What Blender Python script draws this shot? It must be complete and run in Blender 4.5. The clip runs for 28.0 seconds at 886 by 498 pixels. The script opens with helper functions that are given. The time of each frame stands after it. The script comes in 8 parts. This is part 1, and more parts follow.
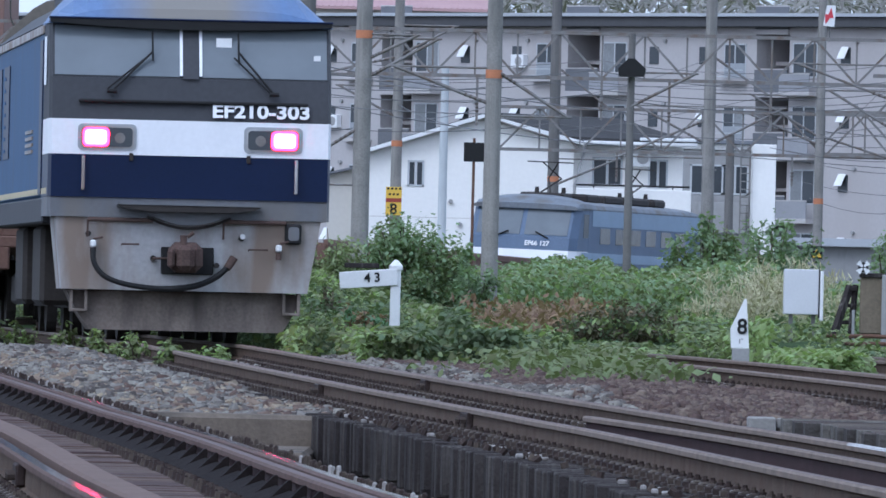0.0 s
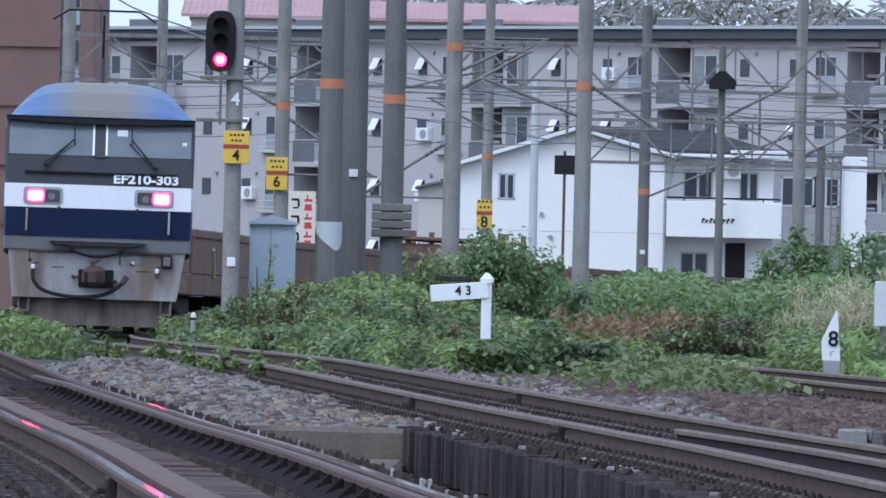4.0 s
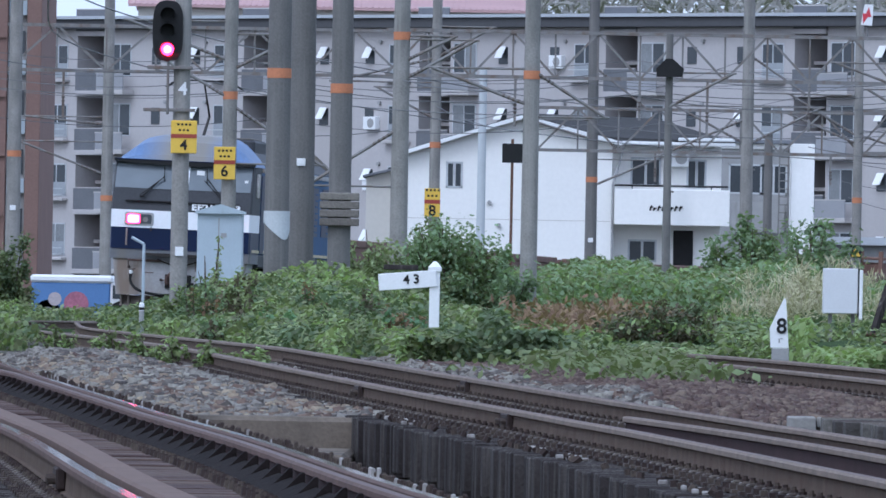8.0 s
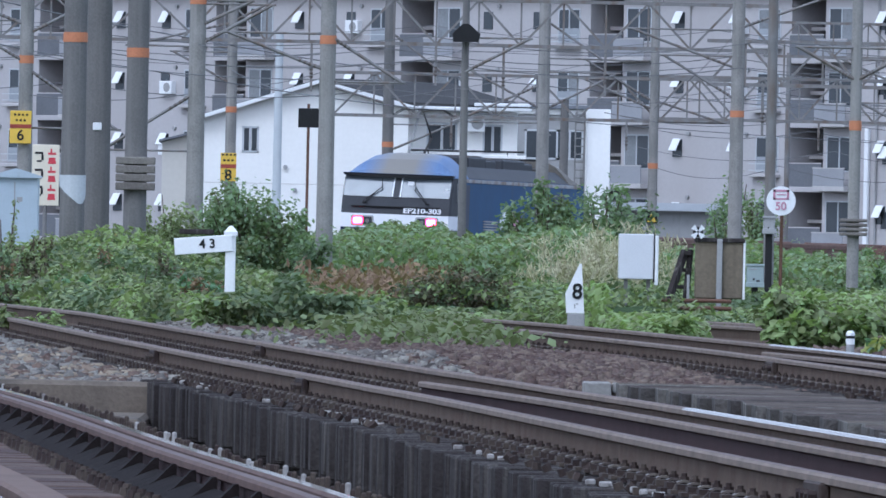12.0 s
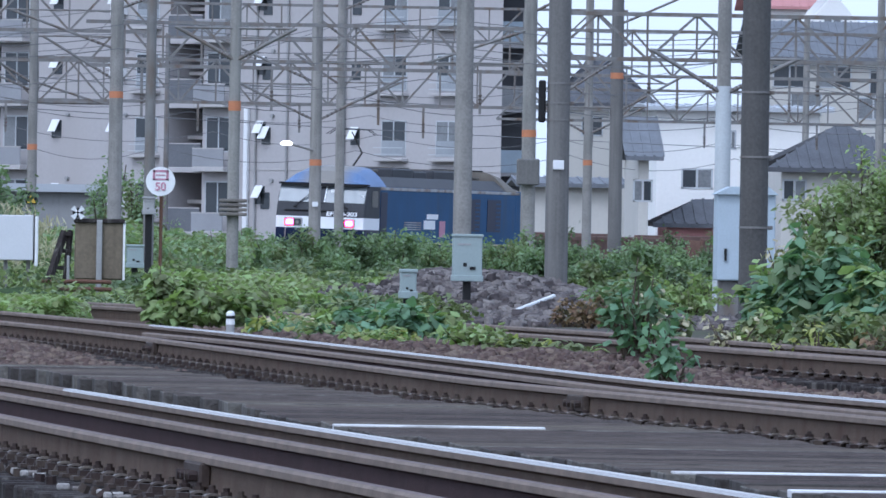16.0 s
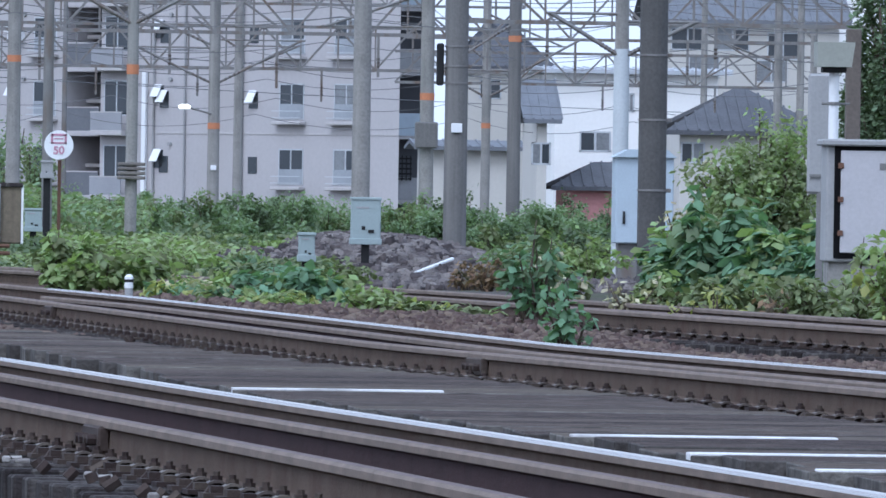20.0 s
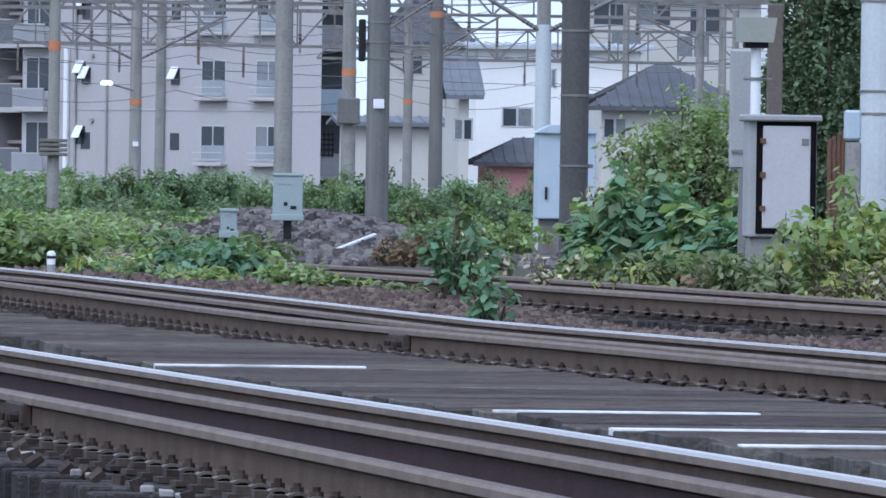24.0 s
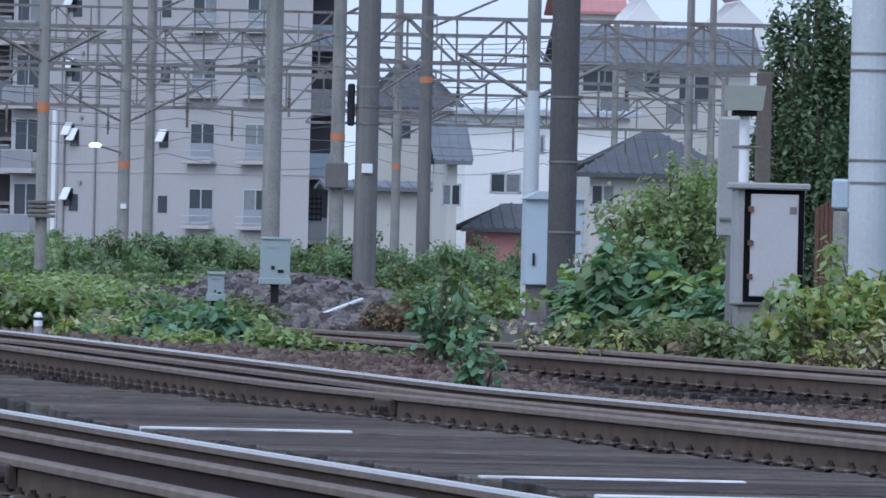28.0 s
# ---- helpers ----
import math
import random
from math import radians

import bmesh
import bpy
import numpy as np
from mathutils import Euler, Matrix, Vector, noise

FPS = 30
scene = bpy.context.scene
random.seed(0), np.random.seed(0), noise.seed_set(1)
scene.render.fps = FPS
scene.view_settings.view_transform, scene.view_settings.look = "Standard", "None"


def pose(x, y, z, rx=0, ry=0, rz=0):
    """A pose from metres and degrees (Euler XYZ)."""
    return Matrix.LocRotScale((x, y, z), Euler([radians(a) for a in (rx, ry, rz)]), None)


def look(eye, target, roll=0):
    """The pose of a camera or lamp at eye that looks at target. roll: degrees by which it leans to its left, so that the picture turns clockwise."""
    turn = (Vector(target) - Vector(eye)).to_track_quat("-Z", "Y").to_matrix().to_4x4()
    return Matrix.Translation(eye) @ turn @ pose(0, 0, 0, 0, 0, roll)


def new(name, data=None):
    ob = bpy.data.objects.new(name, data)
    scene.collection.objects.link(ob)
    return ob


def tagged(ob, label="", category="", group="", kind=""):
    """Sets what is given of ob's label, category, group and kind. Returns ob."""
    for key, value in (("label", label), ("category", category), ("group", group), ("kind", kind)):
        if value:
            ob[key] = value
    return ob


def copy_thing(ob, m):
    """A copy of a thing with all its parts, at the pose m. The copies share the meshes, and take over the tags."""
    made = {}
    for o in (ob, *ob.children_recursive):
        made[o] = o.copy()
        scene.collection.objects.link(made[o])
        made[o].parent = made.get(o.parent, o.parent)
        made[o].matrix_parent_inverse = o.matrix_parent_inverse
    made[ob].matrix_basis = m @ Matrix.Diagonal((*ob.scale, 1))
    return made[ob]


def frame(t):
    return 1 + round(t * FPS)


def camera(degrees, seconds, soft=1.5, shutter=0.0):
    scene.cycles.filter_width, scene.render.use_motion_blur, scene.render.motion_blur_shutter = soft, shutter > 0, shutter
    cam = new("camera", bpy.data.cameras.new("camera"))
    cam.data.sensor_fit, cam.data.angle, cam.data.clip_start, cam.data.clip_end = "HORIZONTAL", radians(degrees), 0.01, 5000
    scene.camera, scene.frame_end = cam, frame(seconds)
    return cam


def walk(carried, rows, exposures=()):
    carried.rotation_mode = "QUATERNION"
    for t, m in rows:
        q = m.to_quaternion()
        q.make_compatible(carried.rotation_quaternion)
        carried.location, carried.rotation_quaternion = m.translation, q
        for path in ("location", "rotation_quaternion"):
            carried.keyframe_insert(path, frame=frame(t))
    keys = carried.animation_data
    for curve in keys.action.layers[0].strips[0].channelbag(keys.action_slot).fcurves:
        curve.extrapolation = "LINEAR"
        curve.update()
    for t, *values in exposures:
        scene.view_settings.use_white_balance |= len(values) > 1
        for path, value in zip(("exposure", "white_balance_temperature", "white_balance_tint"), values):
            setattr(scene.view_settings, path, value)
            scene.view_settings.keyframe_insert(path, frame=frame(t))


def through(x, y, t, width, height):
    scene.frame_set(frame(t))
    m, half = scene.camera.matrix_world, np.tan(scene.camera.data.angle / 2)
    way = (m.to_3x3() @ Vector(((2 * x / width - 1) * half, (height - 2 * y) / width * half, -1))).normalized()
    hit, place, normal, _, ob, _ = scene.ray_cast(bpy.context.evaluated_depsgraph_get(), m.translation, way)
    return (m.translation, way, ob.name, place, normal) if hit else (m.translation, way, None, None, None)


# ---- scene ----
# The camera stands on a tripod with a long lens; it only turns.
EYE = (0.0, 0.0, 0.75)
cam = camera(4.119, 28.0, soft=1.6)


def aimed(a, e, r):
    a, e = radians(a), radians(e)
    far = (EYE[0] + 100 * math.sin(a) * math.cos(e), EYE[1] + 100 * math.cos(a) * math.cos(e), EYE[2] + 100 * math.sin(e))
    return look(EYE, far, r)


# seconds, bearing (right of +y), tilt and lean, in degrees
walk(cam, [(t, aimed(a, e, r)) for t, a, e, r in [
    (0, -0.4036, 0.1848, 1.41),
    (0.5, -0.3469, 0.1845, 1.46),
    (1, -0.1617, 0.1942, 1.25),
    (1.5, -0.3351, 0.1971, 1.12),
    (2, -0.3645, 0.2012, 1.22),
    (2.5, -0.4065, 0.2148, 1.20),
    (3, -0.4344, 0.2228, 1.28),
    (3.5, -0.7563, 0.2292, 1.32),
    (5.5, -0.8796, 0.2394, 1.32),
    (6, -0.7964, 0.2396, 1.35),
    (6.5, -0.7854, 0.2359, 1.21),
    (7, -0.7301, 0.2260, 1.19),
    (7.5, -0.6634, 0.2065, 1.16),
    (8, -0.5849, 0.1873, 1.08),
    (8.5, -0.4901, 0.1641, 1.12),
    (9, -0.4407, 0.1498, 1.12),
    (9.5, -0.3721, 0.1396, 1.08),
    (10, -0.3147, 0.1354, 1.06),
    (10.5, -0.1152, 0.1108, 1.09),
    (11, -0.0000, 0.0735, 1.10),
    (11.5, 0.1740, 0.0587, 1.16),
    (13.5, 1.2352, -0.0030, 1.18),
    (14, 1.7131, 0.0017, 1.11),
    (14.5, 2.2025, 0.0046, 1.07),
    (15, 2.6864, 0.0102, 0.90),
    (15.5, 3.0311, 0.0109, 0.93),
    (16, 3.2525, 0.0070, 0.97),
    (16.5, 3.4120, 0.0030, 0.99),
    (17, 3.4549, -0.0216, 0.93),
    (17.5, 3.4832, -0.0625, 0.91),
    (18, 3.5149, -0.0929, 1.06),
    (18.5, 3.5579, -0.1149, 1.02),
    (19, 3.6096, -0.1302, 1.01),
    (19.5, 3.6795, -0.1386, 0.91),
    (20, 3.7276, -0.1567, 0.88),
    (20.5, 3.7791, -0.1795, 0.77),
    (21, 3.8252, -0.2019, 0.71),
    (21.5, 3.8721, -0.2226, 0.81),
    (23.5, 4.0542, -0.2592, 0.73),
    (24, 4.0907, -0.2637, 0.79),
    (24.5, 4.1350, -0.2632, 0.85),
    (25, 4.1798, -0.2566, 1.04),
    (25.5, 4.2233, -0.2229, 1.15),
    (26, 4.2611, -0.1759, 1.23),
    (26.5, 4.3219, -0.0828, 1.41),
    (27, 4.3021, 0.0160, 1.49),
    (27.5, 4.1841, 0.0327, 1.34),
    (28, 4.1443, 0.0406, 1.31),
]], [(0.0, 0.58, 5150, 10), (8.0, 0.59, 5150, 10), (11.0, 0.68, 5150, 10), (16.0, 0.66, 5150, 10), (21.0, 0.76, 5180, 10), (25.0, 0.68, 5180, 10), (28.0, 0.42, 5150, 10)])

# ---- light: a dull overcast afternoon ----
world = bpy.data.worlds.new("overcast")
scene.world = world
world.use_nodes = True
nt = world.node_tree
nt.nodes.clear()
sky = nt.nodes.new("ShaderNodeTexSky")
sky.sky_type, sky.sun_disc = "NISHITA", False
sky.sun_elevation, sky.sun_rotation = radians(38), radians(215)
sky.air_density, sky.dust_density, sky.ozone_density = 1.0, 4.0, 1.0
cloud = nt.nodes.new("ShaderNodeMix")
cloud.data_type = "RGBA"
cloud.inputs[0].default_value = 0.75
cloud.inputs[7].default_value = (7.6, 7.9, 8.6, 1)
back = nt.nodes.new("ShaderNodeBackground")
back.inputs[1].default_value = 0.10
wout = nt.nodes.new("ShaderNodeOutputWorld")
nt.links.new(sky.outputs[0], cloud.inputs[6])
nt.links.new(cloud.outputs[2], back.inputs[0])
nt.links.new(back.outputs[0], wout.inputs[0])
sun = new("sun", bpy.data.lights.new("sun", "SUN"))
sun.data.energy, sun.data.angle, sun.data.color = 0.7, radians(25), (1.0, 0.97, 0.93)
sun.matrix_world = look((-30, -40, 60), (0, 0, 0))


# ---- sight lines: bearings b in 1/21800 rad right of +y, d metres out ----
def at(b, d):
    return b * d / 21800.0


def up(v, d):
    return EYE[2] + v * d / 21800.0


# ---- materials ----
def material(name, color, rough=0.8, metal=0.0, var=0.25, scale=3.0, fine=40.0, bump=0.15, stain=None, stain_at=0.6, spread=0.0, emit=0.0, spec=0.5):
    m = bpy.data.materials.new(name)
    m.use_nodes = True
    n, l = m.node_tree.nodes, m.node_tree.links
    b = n["Principled BSDF"]
    b.inputs["Roughness"].default_value, b.inputs["Metallic"].default_value = rough, metal
    tc = n.new("ShaderNodeTexCoord")
    big, small = n.new("ShaderNodeTexNoise"), n.new("ShaderNodeTexNoise")
    big.inputs["Scale"].default_value, big.inputs["Detail"].default_value = scale, 4
    small.inputs["Scale"].default_value, small.inputs["Detail"].default_value = fine, 3
    l.new(tc.outputs["Object"], big.inputs["Vector"])
    l.new(tc.outputs["Object"], small.inputs["Vector"])
    add = n.new("ShaderNodeMath")
    add.operation = "ADD"
    l.new(big.outputs[0], add.inputs[0])
    l.new(small.outputs[0], add.inputs[1])
    ramp = n.new("ShaderNodeMapRange")
    ramp.inputs[1].default_value, ramp.inputs[2].default_value = 0.6, 1.4
    ramp.inputs[3].default_value, ramp.inputs[4].default_value = 1 - var, 1 + var
    l.new(add.outputs[0], ramp.inputs[0])
    hsv = n.new("ShaderNodeHueSaturation")
    hsv.inputs["Color"].default_value = (*color, 1)
    last = ramp.outputs[0]
    if spread:
        info = n.new("ShaderNodeObjectInfo")
        geo = n.new("ShaderNodeNewGeometry")
        both = n.new("ShaderNodeMath")
        both.operation = "ADD"
        l.new(info.outputs["Random"], both.inputs[0])
        l.new(geo.outputs["Random Per Island"], both.inputs[1])
        fr = n.new("ShaderNodeMath")
        fr.operation = "FRACT"
        l.new(both.outputs[0], fr.inputs[0])
        mr = n.new("ShaderNodeMapRange")
        mr.inputs[3].default_value, mr.inputs[4].default_value = 1 - spread, 1 + spread
        l.new(fr.outputs[0], mr.inputs[0])
        mul = n.new("ShaderNodeMath")
        mul.operation = "MULTIPLY"
        l.new(last, mul.inputs[0])
        l.new(mr.outputs[0], mul.inputs[1])
        last = mul.outputs[0]
        hue = n.new("ShaderNodeMapRange")
        hue.inputs[3].default_value, hue.inputs[4].default_value = 0.5 - spread * 0.06, 0.5 + spread * 0.06
        l.new(fr.outputs[0], hue.inputs[0])
        l.new(hue.outputs[0], hsv.inputs["Hue"])
    l.new(last, hsv.inputs["Value"])
    col = hsv.outputs[0]
    if stain:
        st = n.new("ShaderNodeTexNoise")
        st.inputs["Scale"].default_value, st.inputs["Detail"].default_value = scale * 0.7, 6
        mp = n.new("ShaderNodeMapping")
        mp.inputs["Scale"].default_value = (1.6, 1.6, 0.35)
        l.new(tc.outputs["Object"], mp.inputs[0])
        l.new(mp.outputs[0], st.inputs["Vector"])
        cut = n.new("ShaderNodeMapRange")
        cut.inputs[1].default_value, cut.inputs[2].default_value = stain_at - 0.08, stain_at + 0.15
        l.new(st.outputs[0], cut.inputs[0])
        mix = n.new("ShaderNodeMix")
        mix.data_type = "RGBA"
        l.new(cut.outputs[0], mix.inputs[0])
        l.new(col, mix.inputs[6])
        mix.inputs[7].default_value = (*stain, 1)
        col = mix.outputs[2]
    l.new(col, b.inputs["Base Color"])
    b.inputs["Specular IOR Level"].default_value = spec
    if emit:
        l.new(col, b.inputs["Emission Color"])
        b.inputs["Emission Strength"].default_value = emit
    if bump:
        bp = n.new("ShaderNodeBump")
        bp.inputs["Strength"].default_value, bp.inputs["Distance"].default_value = bump, 0.02
        l.new(add.outputs[0], bp.inputs["Height"])
        l.new(bp.outputs[0], b.inputs["Normal"])
    return m


def streaked(m, scale, pale, low=0.5, high=0.68):
    """Weathered streaks drawn out along one axis (the smallest of scale)."""
    n, l = m.node_tree.nodes, m.node_tree.links
    b = n["Principled BSDF"]
    src = b.inputs["Base Color"].links[0].from_socket
    tc, mp, info = n.new("ShaderNodeTexCoord"), n.new("ShaderNodeMapping"), n.new("ShaderNodeObjectInfo")
    mp.inputs["Scale"].default_value = scale
    shift = n.new("ShaderNodeVectorMath")
    shift.operation = "MULTIPLY"
    shift.inputs[1].default_value = (40, 40, 40)
    l.new(info.outputs["Random"], shift.inputs[0])
    l.new(shift.outputs[0], mp.inputs["Location"])
    l.new(tc.outputs["Object"], mp.inputs[0])
    ns, cut, mix = n.new("ShaderNodeTexNoise"), n.new("ShaderNodeMapRange"), n.new("ShaderNodeMix")
    ns.inputs["Scale"].default_value, ns.inputs["Detail"].default_value = 1.0, 5
    l.new(mp.outputs[0], ns.inputs["Vector"])
    cut.inputs[1].default_value, cut.inputs[2].default_value = low, high
    l.new(ns.outputs[0], cut.inputs[0])
    mix.data_type = "RGBA"
    l.new(cut.outputs[0], mix.inputs[0])
    l.new(src, mix.inputs[6])
    mix.inputs[7].default_value = (*pale, 1)
    l.new(mix.outputs[2], b.inputs["Base Color"])


def leafy(name, color, spread=0.35, through=0.25):
    m = material(name, color, 0.72, 0, 0.2, 1.2, 15, 0, spread=spread, spec=0.12)
    m.node_tree.nodes["Principled BSDF"].inputs["Subsurface Weight"].default_value = 0
    n, l = m.node_tree.nodes, m.node_tree.links
    tr = n.new("ShaderNodeBsdfTranslucent")
    tr.inputs[0].default_value = (color[0] * 1.3, color[1] * 1.5, color[2] * 0.7, 1)
    mix = n.new("ShaderNodeMixShader")
    mix.inputs[0].default_value = through
    b = n["Principled BSDF"]
    l.new(b.outputs[0], mix.inputs[1])
    l.new(tr.outputs[0], mix.inputs[2])
    l.new(mix.outputs[0], n["Material Output"].inputs[0])
    return m


CONCRETE = material("pole_concrete", (0.25, 0.24, 0.225), 0.9, 0, 0.3, 2.5, 30, 0.3, stain=(0.14, 0.14, 0.13), stain_at=0.58)
CONCRETE_DARK = material("weathered_concrete", (0.145, 0.14, 0.135), 0.9, 0, 0.22, 1.5, 30, 0.2, stain=(0.09, 0.09, 0.09), stain_at=0.6)
CONCRETE_BLACK = material("dark_sooty_concrete", (0.085, 0.082, 0.08), 0.9, 0, 0.3, 1.5, 30, 0.3, stain=(0.13, 0.12, 0.11), stain_at=0.6)
streaked(CONCRETE, (9, 9, 0.35), (0.33, 0.32, 0.30), 0.5, 0.8)
streaked(CONCRETE_DARK, (9, 9, 0.35), (0.2, 0.195, 0.185), 0.5, 0.8)
CONCRETE_PALE = material("pale_concrete", (0.5, 0.53, 0.55), 0.85, 0, 0.12, 1.5, 30, 0.15, stain=(0.33, 0.34, 0.34), stain_at=0.66)
STEEL = material("galvanised_steel", (0.2, 0.195, 0.19), 0.65, 0.2, 0.25, 4, 60, 0.1, stain=(0.15, 0.115, 0.09), stain_at=0.55)
WIRE = material("wire", (0.15, 0.15, 0.155), 0.6, 0.3, 0.1, 4, 60, 0)
ORANGE = material("orange_band_paint", (0.48, 0.19, 0.09), 0.7, 0, 0.15, 5, 40, 0.05)
YELLOW = material("yellow_sign_paint", (0.72, 0.48, 0.06), 0.6, 0, 0.08, 5, 40, 0.03)
RED_DARK = material("dark_red_paint", (0.3, 0.05, 0.03), 0.6, 0, 0.1, 5, 40, 0.03)
WHITE = material("white_paint", (0.78, 0.79, 0.80), 0.6, 0, 0.06, 4, 40, 0.05, stain=(0.55, 0.55, 0.54), stain_at=0.7)
BLACK = material("black_paint", (0.02, 0.02, 0.021), 0.65, 0, 0.2, 5, 40, 0.05, spec=0.2)
RAIL = material("rusty_rail_side", (0.1, 0.072, 0.054), 0.85, 0, 0.35, 4, 90, 0.35, stain=(0.08, 0.05, 0.038), stain_at=0.58, spec=0.15)
RAIL_DULL = material("dull_rail_head", (0.185, 0.145, 0.118), 0.7, 0, 0.35, 4, 90, 0.15, spec=0.15)
RAIL_MAUVE = material("rusty_running_surface", (0.115, 0.083, 0.077), 0.65, 0, 0.3, 4, 90, 0.1, spec=0.15)
RAIL_TOP = material("polished_rail_head", (0.43, 0.39, 0.355), 0.28, 1.0, 0.1, 3, 50, 0.0)
RAIL_MID = material("half_polished_rail_head", (0.255, 0.212, 0.185), 0.25, 0.8, 0.15, 3, 50, 0.0)
RAIL_SEMI = material("worn_rail_head", (0.105, 0.063, 0.062), 0.062, 0.0, 0.2, 3, 50, 0.0)
RAIL_RED = material("red_brown_rail_head", (0.11, 0.072, 0.062), 0.75, 0, 0.35, 4, 90, 0.15, spec=0.12)
GUARD = material("guard_rail_rust", (0.05, 0.028, 0.028), 0.8, 0.2, 0.3, 4, 60, 0.25, spec=0.15)
TIMBER = material("tarred_timber", (0.047, 0.041, 0.040), 0.9, 0, 0.4, 10, 60, 0.6, spread=0.35, spec=0.08)
PLANK = material("grey_planks", (0.058, 0.0435, 0.037), 0.9, 0, 0.55, 6, 45, 0.9, spread=0.6, spec=0.15)
PAINT_WORN = material("worn_white_paint", (0.66, 0.66, 0.67), 0.7, 0, 0.15, 2.5, 40, 0.1, stain=(0.22, 0.20, 0.19), stain_at=0.56)
BOARD_END = material("worn_board_ends", (0.115, 0.106, 0.099), 0.9, 0, 0.4, 5, 40, 0.6, stain=(0.065, 0.06, 0.056), stain_at=0.52, spread=0.5, spec=0.1)
streaked(TIMBER, (22, 22, 0.7), (0.15, 0.14, 0.13), 0.54, 0.76)
streaked(PLANK, (7, 24, 8), (0.155, 0.122, 0.104), 0.5, 0.72)
CLIP = material("rail_fastener", (0.06, 0.045, 0.039), 0.8, 0.1, 0.3, 8, 60, 0.2, spread=0.4, spec=0.2)
SPRING = material("clip_spring", (0.125, 0.105, 0.092), 0.6, 0.2, 0.25, 8, 60, 0.1, spread=0.3, spec=0.3)
BALLAST = material("ballast_stone", (0.178, 0.163, 0.147), 0.95, 0, 0.3, 8, 40, 0.4, spread=0.6, spec=0.15)
BALLAST_TAN = material("tan_ballast_stone", (0.205, 0.158, 0.125), 0.95, 0, 0.3, 8, 40, 0.4, spread=0.55, spec=0.15)
BALLAST_RED = material("rusty_ballast", (0.128, 0.094, 0.081), 0.95, 0, 0.3, 8, 40, 0.4, spread=0.4, spec=0.15)
SOIL = material("soil_and_gravel", (0.075, 0.067, 0.058), 0.95, 0, 0.45, 0.8, 20, 0.6, stain=(0.06, 0.07, 0.035), stain_at=0.52, spec=0.15)
ABUT = material("abutment_concrete", (0.15, 0.125, 0.102), 0.9, 0, 0.25, 2, 30, 0.4, stain=(0.06, 0.055, 0.05), stain_at=0.6, spec=0.15)
LEAF = leafy("creeper_leaves", (0.166, 0.193, 0.1))
LEAF_DARK = leafy("dark_leaves", (0.115, 0.15, 0.085))
LEAF_PALE = leafy("yellow_green_leaves", (0.265, 0.33, 0.15), 0.4, 0.35)
LEAF_BIG = leafy("broad_leaves", (0.155, 0.25, 0.152), 0.4, 0.3)
LEAF_SOFT = leafy("soft_green_leaves", (0.22, 0.285, 0.175), 0.35, 0.35)
BROWN_LEAF = leafy("brownish_leaves", (0.115, 0.10, 0.07))
LEAF_OLIVE = leafy("olive_leaves", (0.262, 0.30, 0.168), 0.4, 0.3)
LEAF_YELLOW = leafy("yellowing_leaves", (0.37, 0.38, 0.155), 0.35, 0.35)
LEAF_HEDGE = leafy("hedge_leaves", (0.155, 0.205, 0.125))
GRASS = leafy("dry_grass", (0.47, 0.43, 0.31))
RUSSET = leafy("russet_weeds", (0.23, 0.155, 0.105))
BARE_WOOD = leafy("bare_grey_twigs", (0.27, 0.26, 0.25), 0.35, 0.2)
BARK = material("bark", (0.10, 0.075, 0.055), 0.9, 0, 0.3, 6, 40, 0.4)
GREEN_BASE = material("leaf_shade_green", (0.045, 0.07, 0.028), 0.95, 0, 0.4, 1.5, 12, 0.6, spec=0.05)


